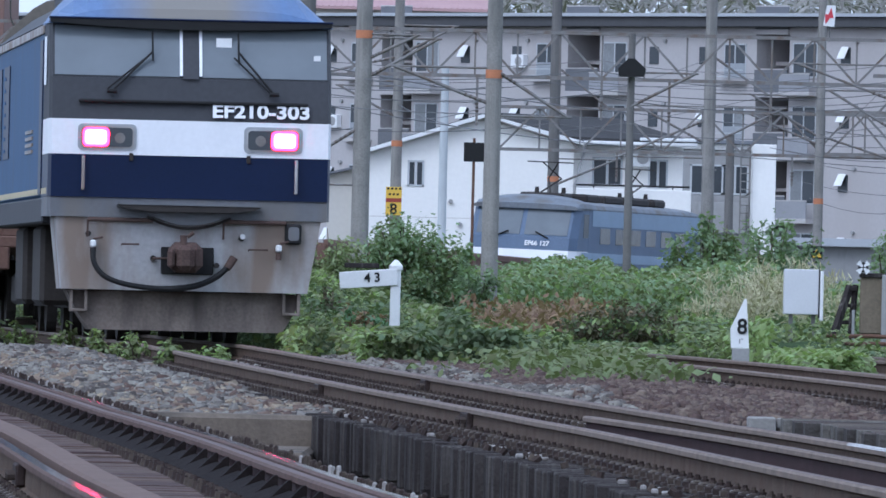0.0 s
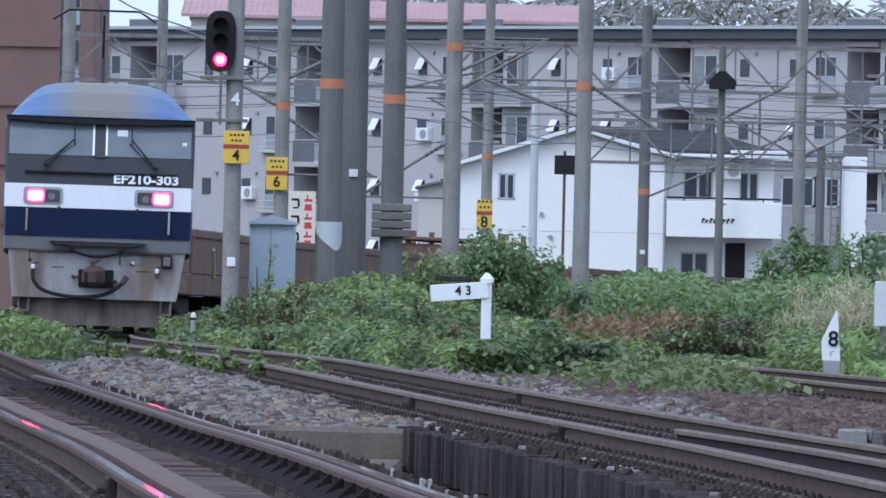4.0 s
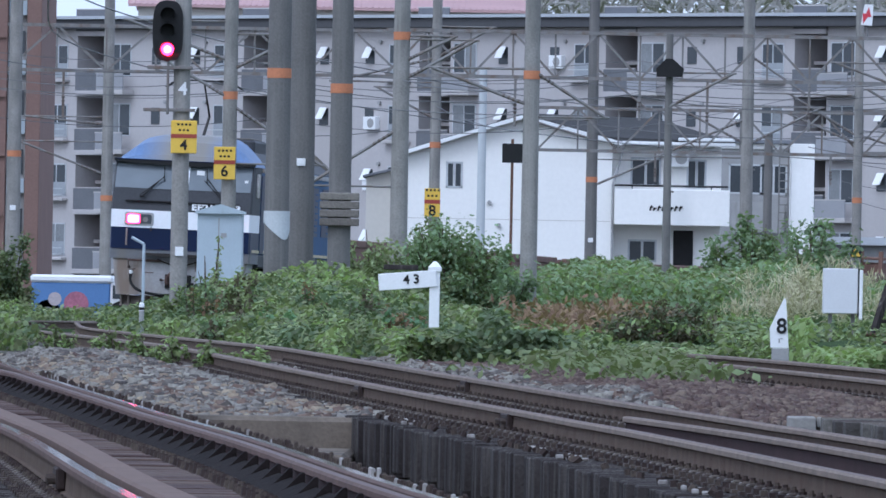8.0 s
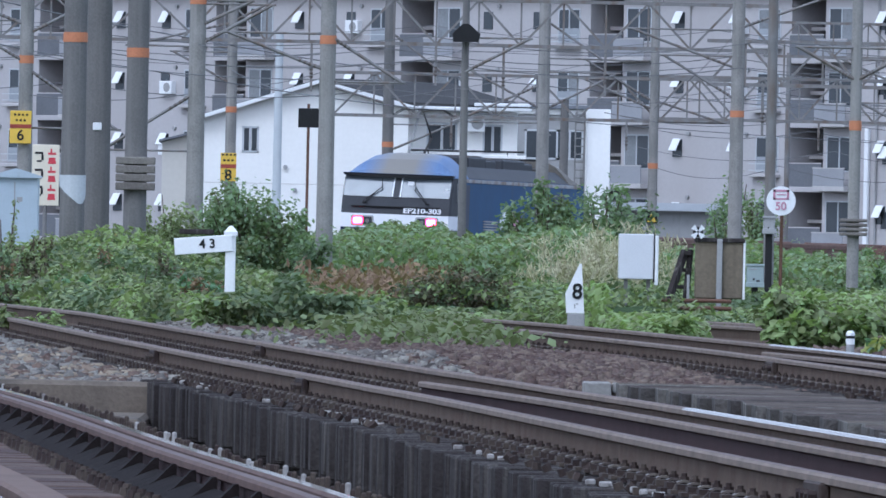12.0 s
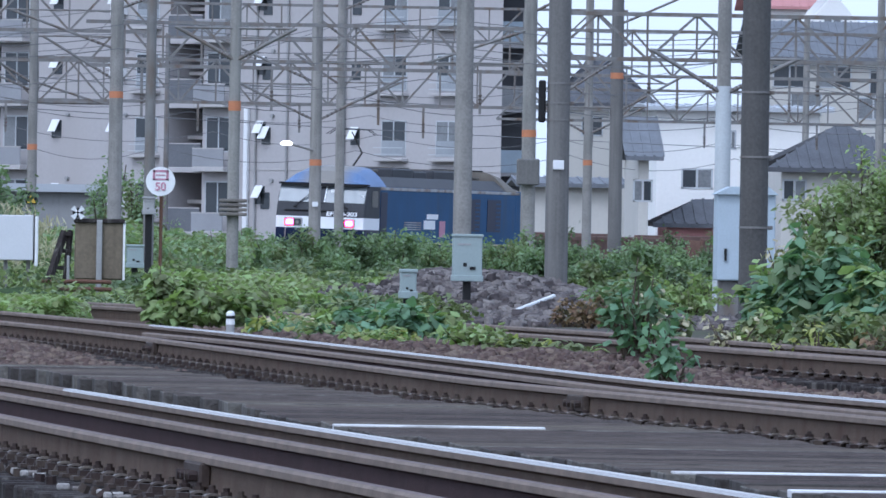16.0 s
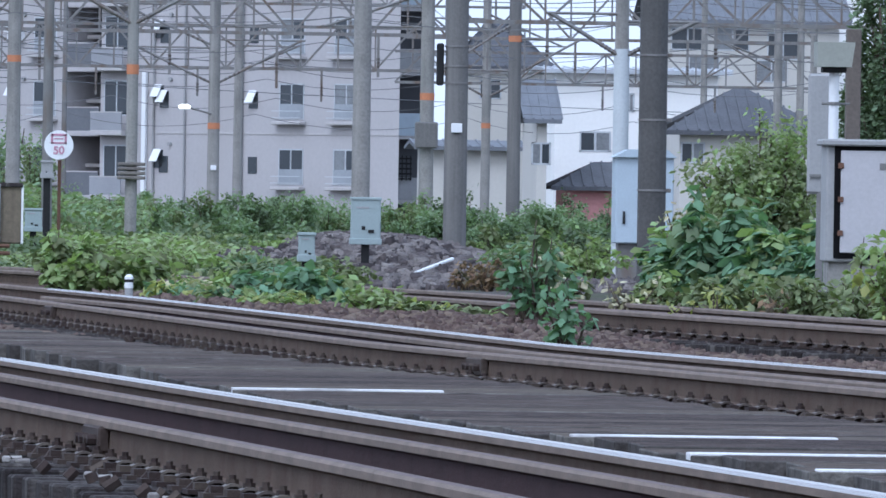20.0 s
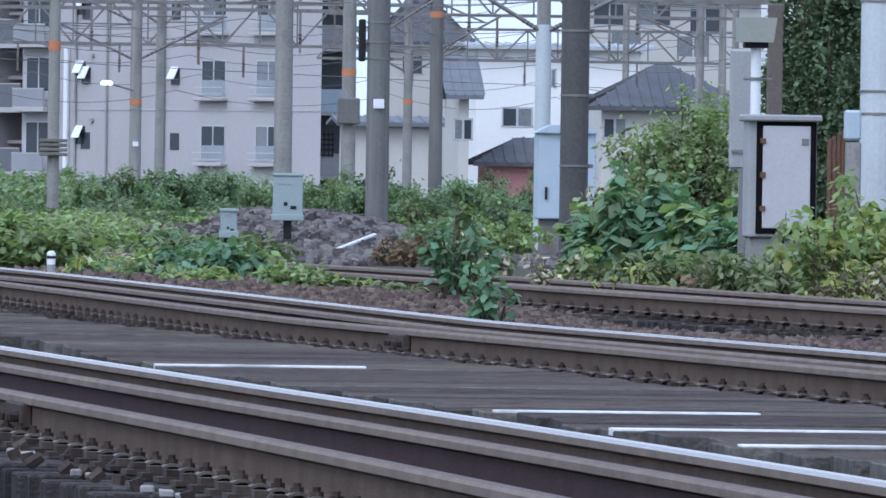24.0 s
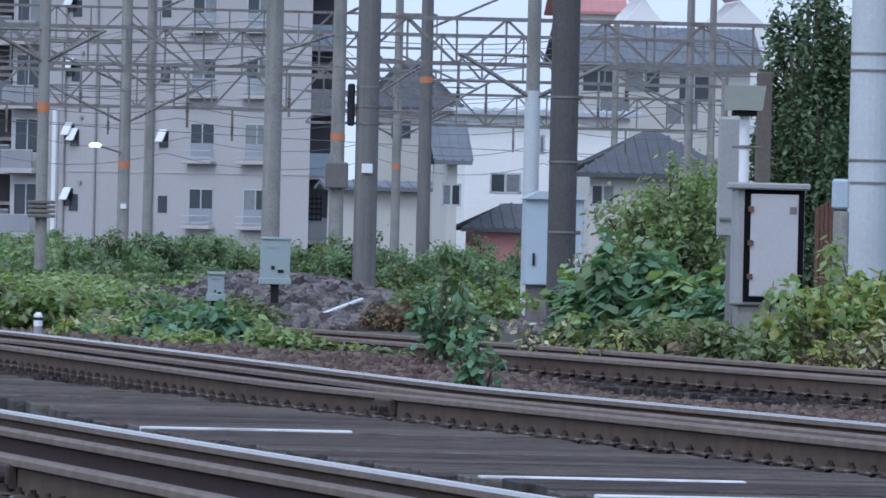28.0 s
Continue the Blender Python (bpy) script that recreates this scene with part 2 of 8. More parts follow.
# ---- mesh building ----
class Mesh:
    def __init__(self):
        self.v, self.f = [], []

    def add(self, verts, faces):
        k = len(self.v)
        self.v.extend(verts)
        self.f.extend(tuple(i + k for i in f) for f in faces)
        return self

    def box(self, x0, x1, y0, y1, z0, z1, c=0.0, m=None):
        """A box, its edges chamfered by c."""
        vs, fs = [], []
        if c <= 0:
            vs = [(x, y, z) for x in (x0, x1) for y in (y0, y1) for z in (z0, z1)]
            fs = [(0, 1, 3, 2), (4, 6, 7, 5), (0, 4, 5, 1), (2, 3, 7, 6), (0, 2, 6, 4), (1, 5, 7, 3)]
        else:
            c = min(c, (x1 - x0) / 2.2, (y1 - y0) / 2.2, (z1 - z0) / 2.2)
            ids = {}
            for i, (x, sx) in enumerate(((x0, 1), (x1, -1))):
                for j, (y, sy) in enumerate(((y0, 1), (y1, -1))):
                    for k, (z, sz) in enumerate(((z0, 1), (z1, -1))):
                        for a in range(3):
                            p = [x + sx * c, y + sy * c, z + sz * c]
                            p[a] = (x, y, z)[a]
                            ids[i, j, k, a] = len(vs)
                            vs.append(tuple(p))
            q = lambda i, j, k, a: ids[i, j, k, a]
            for e in (0, 1):
                fs += [(q(e, 0, 0, 0), q(e, 1, 0, 0), q(e, 1, 1, 0), q(e, 0, 1, 0)),
                       (q(0, e, 0, 1), q(1, e, 0, 1), q(1, e, 1, 1), q(0, e, 1, 1)),
                       (q(0, 0, e, 2), q(1, 0, e, 2), q(1, 1, e, 2), q(0, 1, e, 2))]
                for g in (0, 1):
                    fs += [(q(0, e, g, 1), q(1, e, g, 1), q(1, e, g, 2), q(0, e, g, 2)),
                           (q(e, 0, g, 0), q(e, 1, g, 0), q(e, 1, g, 2), q(e, 0, g, 2)),
                           (q(e, g, 0, 0), q(e, g, 1, 0), q(e, g, 1, 1), q(e, g, 0, 1))]
                    for k in (0, 1):
                        fs.append((q(e, g, k, 0), q(e, g, k, 1), q(e, g, k, 2)))
        if m is not None:
            vs = [tuple(m @ Vector(p)) for p in vs]
        return self.add(vs, fs)

    def rod(self, p, q, r, r2=None, n=8):
        p, q = Vector(p), Vector(q)
        r2 = r if r2 is None else r2
        d = (q - p).normalized()
        a = d.orthogonal().normalized()
        b = d.cross(a)
        vs = []
        for c, rr in ((p, r), (q, r2)):
            vs += [tuple(c + rr * (math.cos(2 * math.pi * i / n) * a + math.sin(2 * math.pi * i / n) * b)) for i in range(n)]
        fs = [(i, (i + 1) % n, n + (i + 1) % n, n + i) for i in range(n)] + [tuple(range(n - 1, -1, -1)), tuple(range(n, 2 * n))]
        return self.add(vs, fs)

    def bar(self, p, q, w, h):
        """A square bar from p to q, w wide and h deep."""
        p, q = Vector(p), Vector(q)
        d = (q - p).normalized()
        a = d.cross(Vector((0, 0, 1)))
        a = a.normalized() if a.length > 1e-4 else Vector((1, 0, 0))
        b = a.cross(d)
        vs = [tuple(c + sx * a * w / 2 + sz * b * h / 2) for c in (p, q) for sx, sz in ((-1, -1), (1, -1), (1, 1), (-1, 1))]
        return self.add(vs, [(0, 1, 5, 4), (1, 2, 6, 5), (2, 3, 7, 6), (3, 0, 4, 7), (3, 2, 1, 0), (4, 5, 6, 7)])

    def loft(self, rings, closed=True, caps=True):
        n = len(rings[0])
        vs = [tuple(p) for r in rings for p in r]
        fs = []
        for k in range(len(rings) - 1):
            for i in range(n if closed else n - 1):
                j = (i + 1) % n
                fs.append((k * n + i, k * n + j, (k + 1) * n + j, (k + 1) * n + i))
        if caps and closed:
            fs += [tuple(range(n - 1, -1, -1)), tuple((len(rings) - 1) * n + i for i in range(n))]
        return self.add(vs, fs)

    def prism(self, outline, y0, y1):
        """An outline of (x, z) pulled from y0 to y1."""
        return self.loft([[(x, y, z) for x, z in outline] for y in (y0, y1)])

    def disc(self, c, r, t, n=24):
        x, y, z = c
        return self.loft([[(x + r * math.cos(2 * math.pi * i / n), yy, z + r * math.sin(2 * math.pi * i / n)) for i in range(n)] for yy in (y, y + t)])

    def data(self, name, mat, smooth=False):
        me = bpy.data.meshes.new(name)
        me.from_pydata(self.v, [], self.f)
        bm = bmesh.new()
        bm.from_mesh(me)
        bmesh.ops.recalc_face_normals(bm, faces=bm.faces)
        bm.to_mesh(me)
        bm.free()
        me.materials.append(mat)
        if smooth:
            me.shade_smooth()
        return me


def part(name, mesh, mat, parent=None, label="", smooth=False):
    ob = new(name, mesh.data(name, mat, smooth) if isinstance(mesh, Mesh) else mesh)
    if parent:
        ob.parent = parent
    if label:
        ob["label"] = label
    return ob


def thing(name, label, category, m=None, group="", kind=""):
    ob = new(name)
    ob.empty_display_size = 0.1
    if m is not None:
        ob.matrix_world = m
    return tagged(ob, label, category, group, kind)


def text_mesh(words, size, mat, depth=0.004, bold=0.02):
    """Flat letters facing -y, centred on the origin."""
    cu = bpy.data.curves.new("lettering", "FONT")
    cu.body, cu.size, cu.extrude, cu.align_x, cu.align_y, cu.offset = words, size, depth, "CENTER", "CENTER", size * bold
    tmp = bpy.data.objects.new("lettering", cu)
    scene.collection.objects.link(tmp)
    bpy.context.view_layer.update()
    me = bpy.data.meshes.new_from_object(tmp.evaluated_get(bpy.context.evaluated_depsgraph_get()))
    bpy.data.objects.remove(tmp)
    me.transform(Matrix.Rotation(radians(90), 4, "X"))
    me.materials.clear()
    me.materials.append(mat)
    return me


def quads(name, verts, faces, mat):
    """A large mesh from arrays."""
    me = bpy.data.meshes.new(name)
    nv, nf, k = len(verts), len(faces), faces.shape[1]
    me.vertices.add(nv)
    me.vertices.foreach_set("co", np.ascontiguousarray(verts, dtype=np.float32).ravel())
    me.loops.add(nf * k)
    me.loops.foreach_set("vertex_index", np.ascontiguousarray(faces, dtype=np.int32).ravel())
    me.polygons.add(nf)
    me.polygons.foreach_set("loop_start", np.arange(0, nf * k, k, dtype=np.int32))
    me.update(calc_edges=True)
    me.materials.append(mat)
    return me


# ---- lie of the land ----
LEVEL_Y = [-100, 0, 72, 125, 200, 242, 270, 300, 318, 389, 450, 4000]
LEVEL_Z = [0, 0, 0, 0.13, 0.10, 0.0, -0.11, -0.27, -0.42, -0.55, -0.65, -0.9]


def level(y):
    """Height of the railheads at distance y."""
    return np.interp(y, LEVEL_Y, LEVEL_Z)


def smooth_line(pts, step=0.5, passes=60):
    pts = np.array(pts, float)
    d = np.r_[0, np.cumsum(np.hypot(*np.diff(pts, axis=0).T))]
    q = np.arange(0, d[-1], step)
    line = np.c_[np.interp(q, d, pts[:, 0]), np.interp(q, d, pts[:, 1])]
    for _ in range(passes):
        line[1:-1] = (line[:-2] + 2 * line[1:-1] + line[2:]) / 4
    return line


MAIN = smooth_line([(3.60, 18.0), (2.90, 33.5), (2.54, 40.4), (2.16, 46.0), (1.62, 55.4), (0.87, 68.7), (0.35, 75.8), (-0.25, 82.5), (-0.95, 92.0),
                    (-1.60, 100.5), (-2.30, 110.0), (-3.42, 125.0), (-4.61, 140.0), (-5.86, 155.2), (-7.07, 170.7), (-7.60, 178.4), (-8.96, 210.0), (-9.18, 218.2),
                    (-9.12, 226.3), (-8.87, 234.4), (-8.09, 250.8), (-6.68, 267.3), (-4.54, 284.0), (-2.27, 301.3), (-0.89, 309.9), (6.41, 342.9), (12.80, 366.4),
                    (18.00, 381.9), (23.74, 397.5), (30.04, 413.7), (44.24, 441.4), (58.98, 466.9), (78.64, 496.4), (108.13, 535.7), (147.45, 580.0), (186.77, 614.4),
                    (245.75, 658.6), (314.56, 697.9)], 0.5, 150)
NEAR = smooth_line([(0.6, 18), (-0.1, 30), (-0.67, 39.7), (-1.15, 46), (-2.05, 60), (-3.1, 74), (-4.6, 93), (-6.0, 113), (-8.4, 147), (-11.2, 187)], 0.5, 60)
THIRD = smooth_line([(8.4, 22), (7.4, 36), (6.6, 48), (6.2, 54), (5.55, 63), (4.85, 72), (4.2, 84), (3.35, 99), (1.95, 116), (0.3, 132), (-1.6, 148)], 0.5, 60)
FOURTH = smooth_line([(13.4, 45), (11.6, 58), (10.3, 70), (9.4, 79), (8.2, 90), (7.3, 100), (5.8, 113), (3.6, 130), (1.2, 148)], 0.5, 60)
TRACKS = (MAIN, NEAR, THIRD, FOURTH)


def off_track(x, y):
    """Distance from the nearest track's centre line, for arrays."""
    best = np.full(np.shape(x), 1e9)
    for line in TRACKS:
        best = np.minimum(best, np.abs(x - np.interp(y, line[:, 1], line[:, 0], left=1e6, right=1e6)))
    return best


def lumps(x, y, a, b):
    return np.sin(x * a + 1.3) * np.sin(y * b + 0.7) + 0.5 * np.sin(x * a * 2.3 + y * b * 1.7 + 2.1)


def ground_z(x, y):
    x, y = np.asarray(x, float), np.asarray(y, float)
    z = level(y) - 0.24 + 0.03 * lumps(x, y, 0.8, 0.35)
    pit = np.clip((85.5 - y) / 1.5, 0, 1) * np.clip((np.interp(y, THIRD[:, 1], THIRD[:, 0]) + 1.6 - x) / 0.6, 0, 1)
    bank = np.clip((y - 86) / 6, 0, 1) * np.clip((132 - y) / 10, 0, 1) * np.clip((off_track(x, y) - 0.9) / 0.5, 0, 1)
    mound = 0.55 * np.exp(-((x - 8.7) / 1.9) ** 2 - ((y - 148) / 9) ** 2)
    return z - 1.1 * pit + 0.12 * bank + mound


# ---- ground: one sheet to the horizon ----
def build_ground():
    xs = np.r_[-2500, -900, -300, -120, -60, -35, np.arange(-24, 30, 0.45), 35, 45, 60, 90, 150, 400, 1000, 2500]
    ys = np.r_[-300, -60, 0, 10, np.arange(18, 135, 0.7), np.arange(135, 280, 2.5), np.arange(280, 640, 12), 700, 900, 1400, 2500, 4500]
    gx, gy = np.meshgrid(xs, ys)
    v = np.c_[gx.ravel(), gy.ravel(), ground_z(gx, gy).ravel()]
    nx, ny = len(xs), len(ys)
    i = (np.arange(ny - 1)[:, None] * nx + np.arange(nx - 1)).ravel()
    tagged(new("ground", quads("ground", v, np.c_[i, i + 1, i + nx + 1, i + nx], SOIL)), "soil and gravel ground beside the railway", "ground", kind="structure")


build_ground()


# ---- tracks ----
PROFILE = [(-0.061, -0.153), (-0.061, -0.143), (-0.012, -0.125), (-0.009, -0.045), (-0.032, -0.034), (-0.032, -0.011), (-0.022, 0.0),
           (0.022, 0.0), (0.032, -0.011), (0.032, -0.034), (0.009, -0.045), (0.012, -0.125), (0.061, -0.143), (0.061, -0.153)]


def along(line, y0, y1, step):
    """Points and sideways directions along a line between two distances."""
    k = (line[:, 1] >= y0) & (line[:, 1] <= y1)
    p = line[k][::max(1, int(step / 0.5))]
    d = np.gradient(p, axis=0)
    d /= np.hypot(d[:, 0], d[:, 1])[:, None]
    return p, np.c_[d[:, 1], -d[:, 0]], d


def rail(name, line, y0, y1, side, parent, top, drop=0.0, step=2.0, flare=0.0, body=RAIL):
    p, n, _ = along(line, y0, y1, step)
    rings = []
    for j, ((x, y), (a, b)) in enumerate(zip(p, n)):
        z = float(level(y)) - drop
        o = side + (flare * max(0, 3 - (len(p) - 1 - j)) / 3 if flare else 0)
        rings.append([(x + a * (o + u), y + b * (o + u), z + w) for u, w in PROFILE])
    g = Mesh().loft(rings)
    me = g.data(name, body)
    for mt in (top, RAIL_RED if line is NEAR else RAIL_DULL, RAIL_MID, RAIL_MAUVE):
        me.materials.append(mt)
    # Heads turn bright nearer than these distances: the near sheen is painted in.
    bright_to, half_bright_to = (57, 63) if top is RAIL_TOP else (104, 104) if top is RAIL_MID else (1000, 1000)
    k = len(PROFILE)
    for n, f in enumerate(me.polygons):
        edge, near = n % k, rings[min(n // k, len(rings) - 1)][0][1]
        if n >= k * (len(rings) - 1):
            continue
        if edge == 6:
            f.material_index = 4 if top is RAIL_DULL else 1 if near < bright_to else 3 if near < half_bright_to else 4
        elif edge in (5, 7):
            f.material_index = 3 if top in (RAIL_TOP, RAIL_MID) and near < half_bright_to else 2
        elif edge in (4, 8):
            f.material_index = 2
    return part(name, me, None, parent)


def joint_plate(name, line, y, side, parent):
    """A fishplated joint: plates and bolts on both sides of the web."""
    x = float(np.interp(y, line[:, 1], line[:, 0]))
    x2 = float(np.interp(y + 0.6, line[:, 1], line[:, 0]))
    m = Matrix.Translation((x, y, float(level(y)))) @ Matrix.Rotation(-math.atan2(x2 - x, 0.6), 4, "Z")
    g = Mesh()
    for w in (-1, 1):
        g.box(side + w * 0.03 - 0.022, side + w * 0.03 + 0.022, -0.3, 0.3, -0.125, -0.03, 0.008, m)
        for b in (-0.22, -0.08, 0.08, 0.22):
            g.rod(m @ Vector((side, b, -0.08)), m @ Vector((side + w * 0.085, b, -0.08)), 0.02, n=6)
    return part(name, g, CLIP, parent)


def build_track(name, label, line, y0, y1, tops, guards, timber_y, pitch=0.6, white_ends=None):
    tr = thing(name, label, "railway track", kind="structure")
    for side, top in zip((-0.566, 0.566), tops):
        rail("rail", line, y0, y1, side, tr, top)
    for side, a, b in guards:
        rail("guard_rail", line, a, b, side, tr, RAIL_DULL, 0.006 if line is NEAR else 0.046, flare=0.12 if side < 0 else -0.12, body=GUARD)
    p, n, d = along(line, *timber_y, 0.5)
    q = np.r_[0, np.cumsum(np.hypot(*np.diff(p, axis=0).T))]
    rng = np.random.default_rng(len(name) + int(y1))
    variants = []
    for k in range(4):
        a = rng.uniform(-0.05, 0.05, 2)
        variants.append(Mesh().box(-1.06 + 0.3 * a[0], 1.06 + 0.3 * a[1], -0.1 - 0.004 * k, 0.1 + 0.004 * k, -0.52 + 0.02 * k, -0.165, 0.008).data("sleeper", TIMBER))
    clips, springs, pale = Mesh(), Mesh(), Mesh()
    spots, at_s = [], 0.0
    while at_s < q[-1]:
        spots.append(at_s)
        at_s += pitch if np.interp(at_s, q, p[:, 1]) < 84 else max(pitch, 0.5)
    for dist in spots:
        x, y = np.interp(dist, q, p[:, 0]), np.interp(dist, q, p[:, 1])
        ang = math.atan2(np.interp(dist, q, d[:, 1]), np.interp(dist, q, d[:, 0])) - math.pi / 2
        m = Matrix.Translation((x, y, float(level(y)))) @ Matrix.Rotation(ang, 4, "Z")
        s = part("sleeper", variants[rng.integers(4)], None, tr)
        s.matrix_local = m @ Matrix.Translation((rng.normal(0, 0.007), rng.uniform(-0.02, 0.02), rng.uniform(-0.012, 0.0))) @ Matrix.Rotation(rng.normal(0, 0.012), 4, "Z")
        for side in (-0.566, 0.566):
            clips.box(side - 0.2, side + 0.2, -0.085, 0.085, -0.166, -0.150, 0, m)
            for w in (-1, 1):
                e = side + w * 0.098
                arc = [(e + 0.052 * c, -0.118 - 0.030 * c * c) for c in (-1.0, -0.6, -0.2, 0.2, 0.6, 1.0)]
                springs.loft([[m @ Vector((x, yy, z)) for x, z in arc] + [m @ Vector((x, yy, z - 0.010)) for x, z in arc[::-1]] for yy in (-0.05, 0.05)])
                clips.rod(m @ Vector((e, 0, -0.15)), m @ Vector((e, 0, -0.106)), 0.021, n=6)
                clips.rod(m @ Vector((e, 0, -0.106)), m @ Vector((e, 0, -0.092)), 0.012, n=6)
                clips.box(e + w * 0.055 - 0.02, e + w * 0.055 + 0.02, -0.06, 0.06, -0.152, -0.128, 0, m)
        if y < 84:
            for e in (-0.93, -0.72, 0.72, 0.93):
                if rng.random() < 0.7:
                    clips.rod(m @ Vector((e + rng.normal(0, 0.02), 0.03, -0.166)), m @ Vector((e, 0.03, -0.135)), 0.022, n=6)
        if white_ends and white_ends[0] < y < white_ends[1] and rng.random() < 0.36:
            e = white_ends[2] + rng.uniform(-0.05, 0.05)
            pale.box(e - rng.uniform(0.015, 0.03), e + rng.uniform(0.01, 0.03), -0.04, 0.0, -0.166, -0.140, 0.006, m)
            pale.rod(m @ Vector((e + 0.03, -0.02, -0.160)), m @ Vector((e + 0.08, -0.03, -0.158)), 0.010, n=6)
    tagged(part("fastenings", clips, CLIP, tr), "dark bolts and base plates", kind="stuff")
    tagged(part("springs", springs, SPRING, tr), "arched steel leaf springs", kind="stuff")
    if pale.v:
        tagged(part("hook_bolts", pale, PALE_BOLT, tr), "whitened hook bolts", kind="stuff")
    return tr


PALE_BOLT = material("whitened_bolts", (0.33, 0.315, 0.30), 0.9, 0, 0.3, 8, 60, 0.2, stain=(0.12, 0.10, 0.09), stain_at=0.55)
main_track = build_track("main_track", "rusty main line rails on tarred timber sleepers", MAIN, 18, 560, (RAIL_DULL, RAIL_TOP),
                         [(-0.40, 18, 78), (0.36, 18, 78)], (26, 124), 0.5, white_ends=(26, 84, -0.93))
near_track = build_track("near_track", "curved rails on timber sleepers with guard rails", NEAR, 18, 184, (RAIL_SEMI, RAIL_SEMI),
                         [(0.47, 18, 100)], (26, 130), 0.5, white_ends=(26, 84, 0.86))
third_track = build_track("siding_track", "siding rails with shiny heads on sleepers", THIRD, 24, 147, (RAIL_DULL, RAIL_MID),
                          [(0.40, 24, 104)], (40, 118), 0.54)
build_track("weedy_track", "rusty disused rails half hidden in weeds", FOURTH, 46, 147, (RAIL_DULL, RAIL_DULL),
                           [(0.40, 46, 104)], (56, 112))


def guard_beam():
    """A brown steel beam inside the near track, with chairs bracing the far rail."""
    p, n, _ = along(NEAR, 20, 112, 2.0)
    part("guard_beam", Mesh().loft([[(x + a * (-0.40 + u), y + b * (-0.40 + u), float(level(y)) + w) for u, w in ((-0.075, -0.16), (-0.075, -0.006), (-0.06, 0.004), (0.05, 0.004), (0.06, -0.16))] for (x, y), (a, b) in zip(p, n)]), BEAM, near_track, "rusty brown guard beam")
    p, n, _ = along(NEAR, 20, 105, 2.0)
    part("side_strip", Mesh().loft([[(x + a * u, y + b * u, float(level(y)) + w) for u, w in ((0.24, -0.165), (0.24, -0.15), (0.43, -0.075), (0.43, -0.165))] for (x, y), (a, b) in zip(p, n)]), DARK_STRIP, near_track, "added black sloping strip standing for the shaded gap beside the guard rail")
    g, ribs, bolts = Mesh(), Mesh(), Mesh()
    rng = np.random.default_rng(16)
    for n, y in enumerate(np.arange(27, 100, 0.25)):
        x, x2 = np.interp(y, NEAR[:, 1], NEAR[:, 0]), np.interp(y + 0.6, NEAR[:, 1], NEAR[:, 0])
        m = Matrix.Translation((x, y, float(level(y)))) @ Matrix.Rotation(-math.atan2(x2 - x, 0.6), 4, "Z")
        e = 0.21 + 0.05 * (n % 2)
        g.rod(m @ Vector((e, 0, -0.16)), m @ Vector((e, 0, -0.112)), 0.026, 0.016, 6)
        g.box(e - 0.05, e + 0.04, -0.04, 0.05, -0.165, -0.145, 0.008, m)
        if n % 5 == 0:
            rib = [(0.27, -0.16), (0.29, -0.135), (0.36, -0.10), (0.425, -0.035), (0.44, -0.035), (0.44, -0.16)]
            ribs.loft([[m @ Vector((u, yy, w)) for u, w in rib] for yy in (-0.05, 0.05)])
        h = rng.uniform(-0.05, -0.02)
        (bolts if rng.random() < 0.09 else g).box(0.805, 0.825, -0.012, 0.012, -0.165, h, 0.006, m)
    tagged(part("guard_clips", g, CLIP, near_track), kind="stuff")
    tagged(part("chair_ribs", ribs, CHAIR, near_track), "black cast chairs bracing the guard rail", kind="stuff")
    tagged(part("pale_bolts", bolts, PALE_BOLT, near_track), "whitened bolt heads", kind="stuff")
    rng = np.random.default_rng(17)
    for y in np.arange(27, 95, 0.4):
        x, x2 = np.interp(y, NEAR[:, 1], NEAR[:, 0]), np.interp(y + 0.6, NEAR[:, 1], NEAR[:, 0])
        b = part("deck_board", Mesh().box(-0.30, 0.17, 0.0, 0.385, -0.19, -0.135 + rng.uniform(-0.008, 0.008), 0.006), DECK, near_track)
        b.matrix_local = Matrix.Translation((x, y, float(level(y)))) @ Matrix.Rotation(-math.atan2(x2 - x, 0.6), 4, "Z")


# Near-black colour of the added strip stands for the shaded recess by the guard rail.
DARK_STRIP = material("gap_shade_black", (0.016, 0.013, 0.013), 0.9, 0, 0.4, 6, 40, 0.4, stain=(0.035, 0.027, 0.024), stain_at=0.6, spec=0.05)
CHAIR = material("black_cast_iron", (0.021, 0.017, 0.017), 0.9, 0, 0.3, 6, 40, 0.3, spec=0.05)
DECK = material("brown_deck_boards", (0.082, 0.056, 0.05), 0.9, 0, 0.35, 3, 25, 0.5, spread=0.3, spec=0.15)
streaked(DECK, (0.8, 18, 8), (0.16, 0.13, 0.118), 0.52, 0.72)
BEAM = material("brown_guard_beam", (0.125, 0.078, 0.06), 0.85, 0.1, 0.25, 3, 30, 0.2)
guard_beam()
for ln, y, sd, tr in ((MAIN, 77, -0.566, main_track), (MAIN, 92, -0.566, main_track), (MAIN, 97, 0.566, main_track), (MAIN, 44.7, -0.566, main_track),
                      (THIRD, 67.6, -0.566, third_track), (THIRD, 93, -0.566, third_track), (NEAR, 52, -0.566, near_track), (NEAR, 66, 0.566, near_track)):
    joint_plate("rail_joint", ln, y, sd, tr)


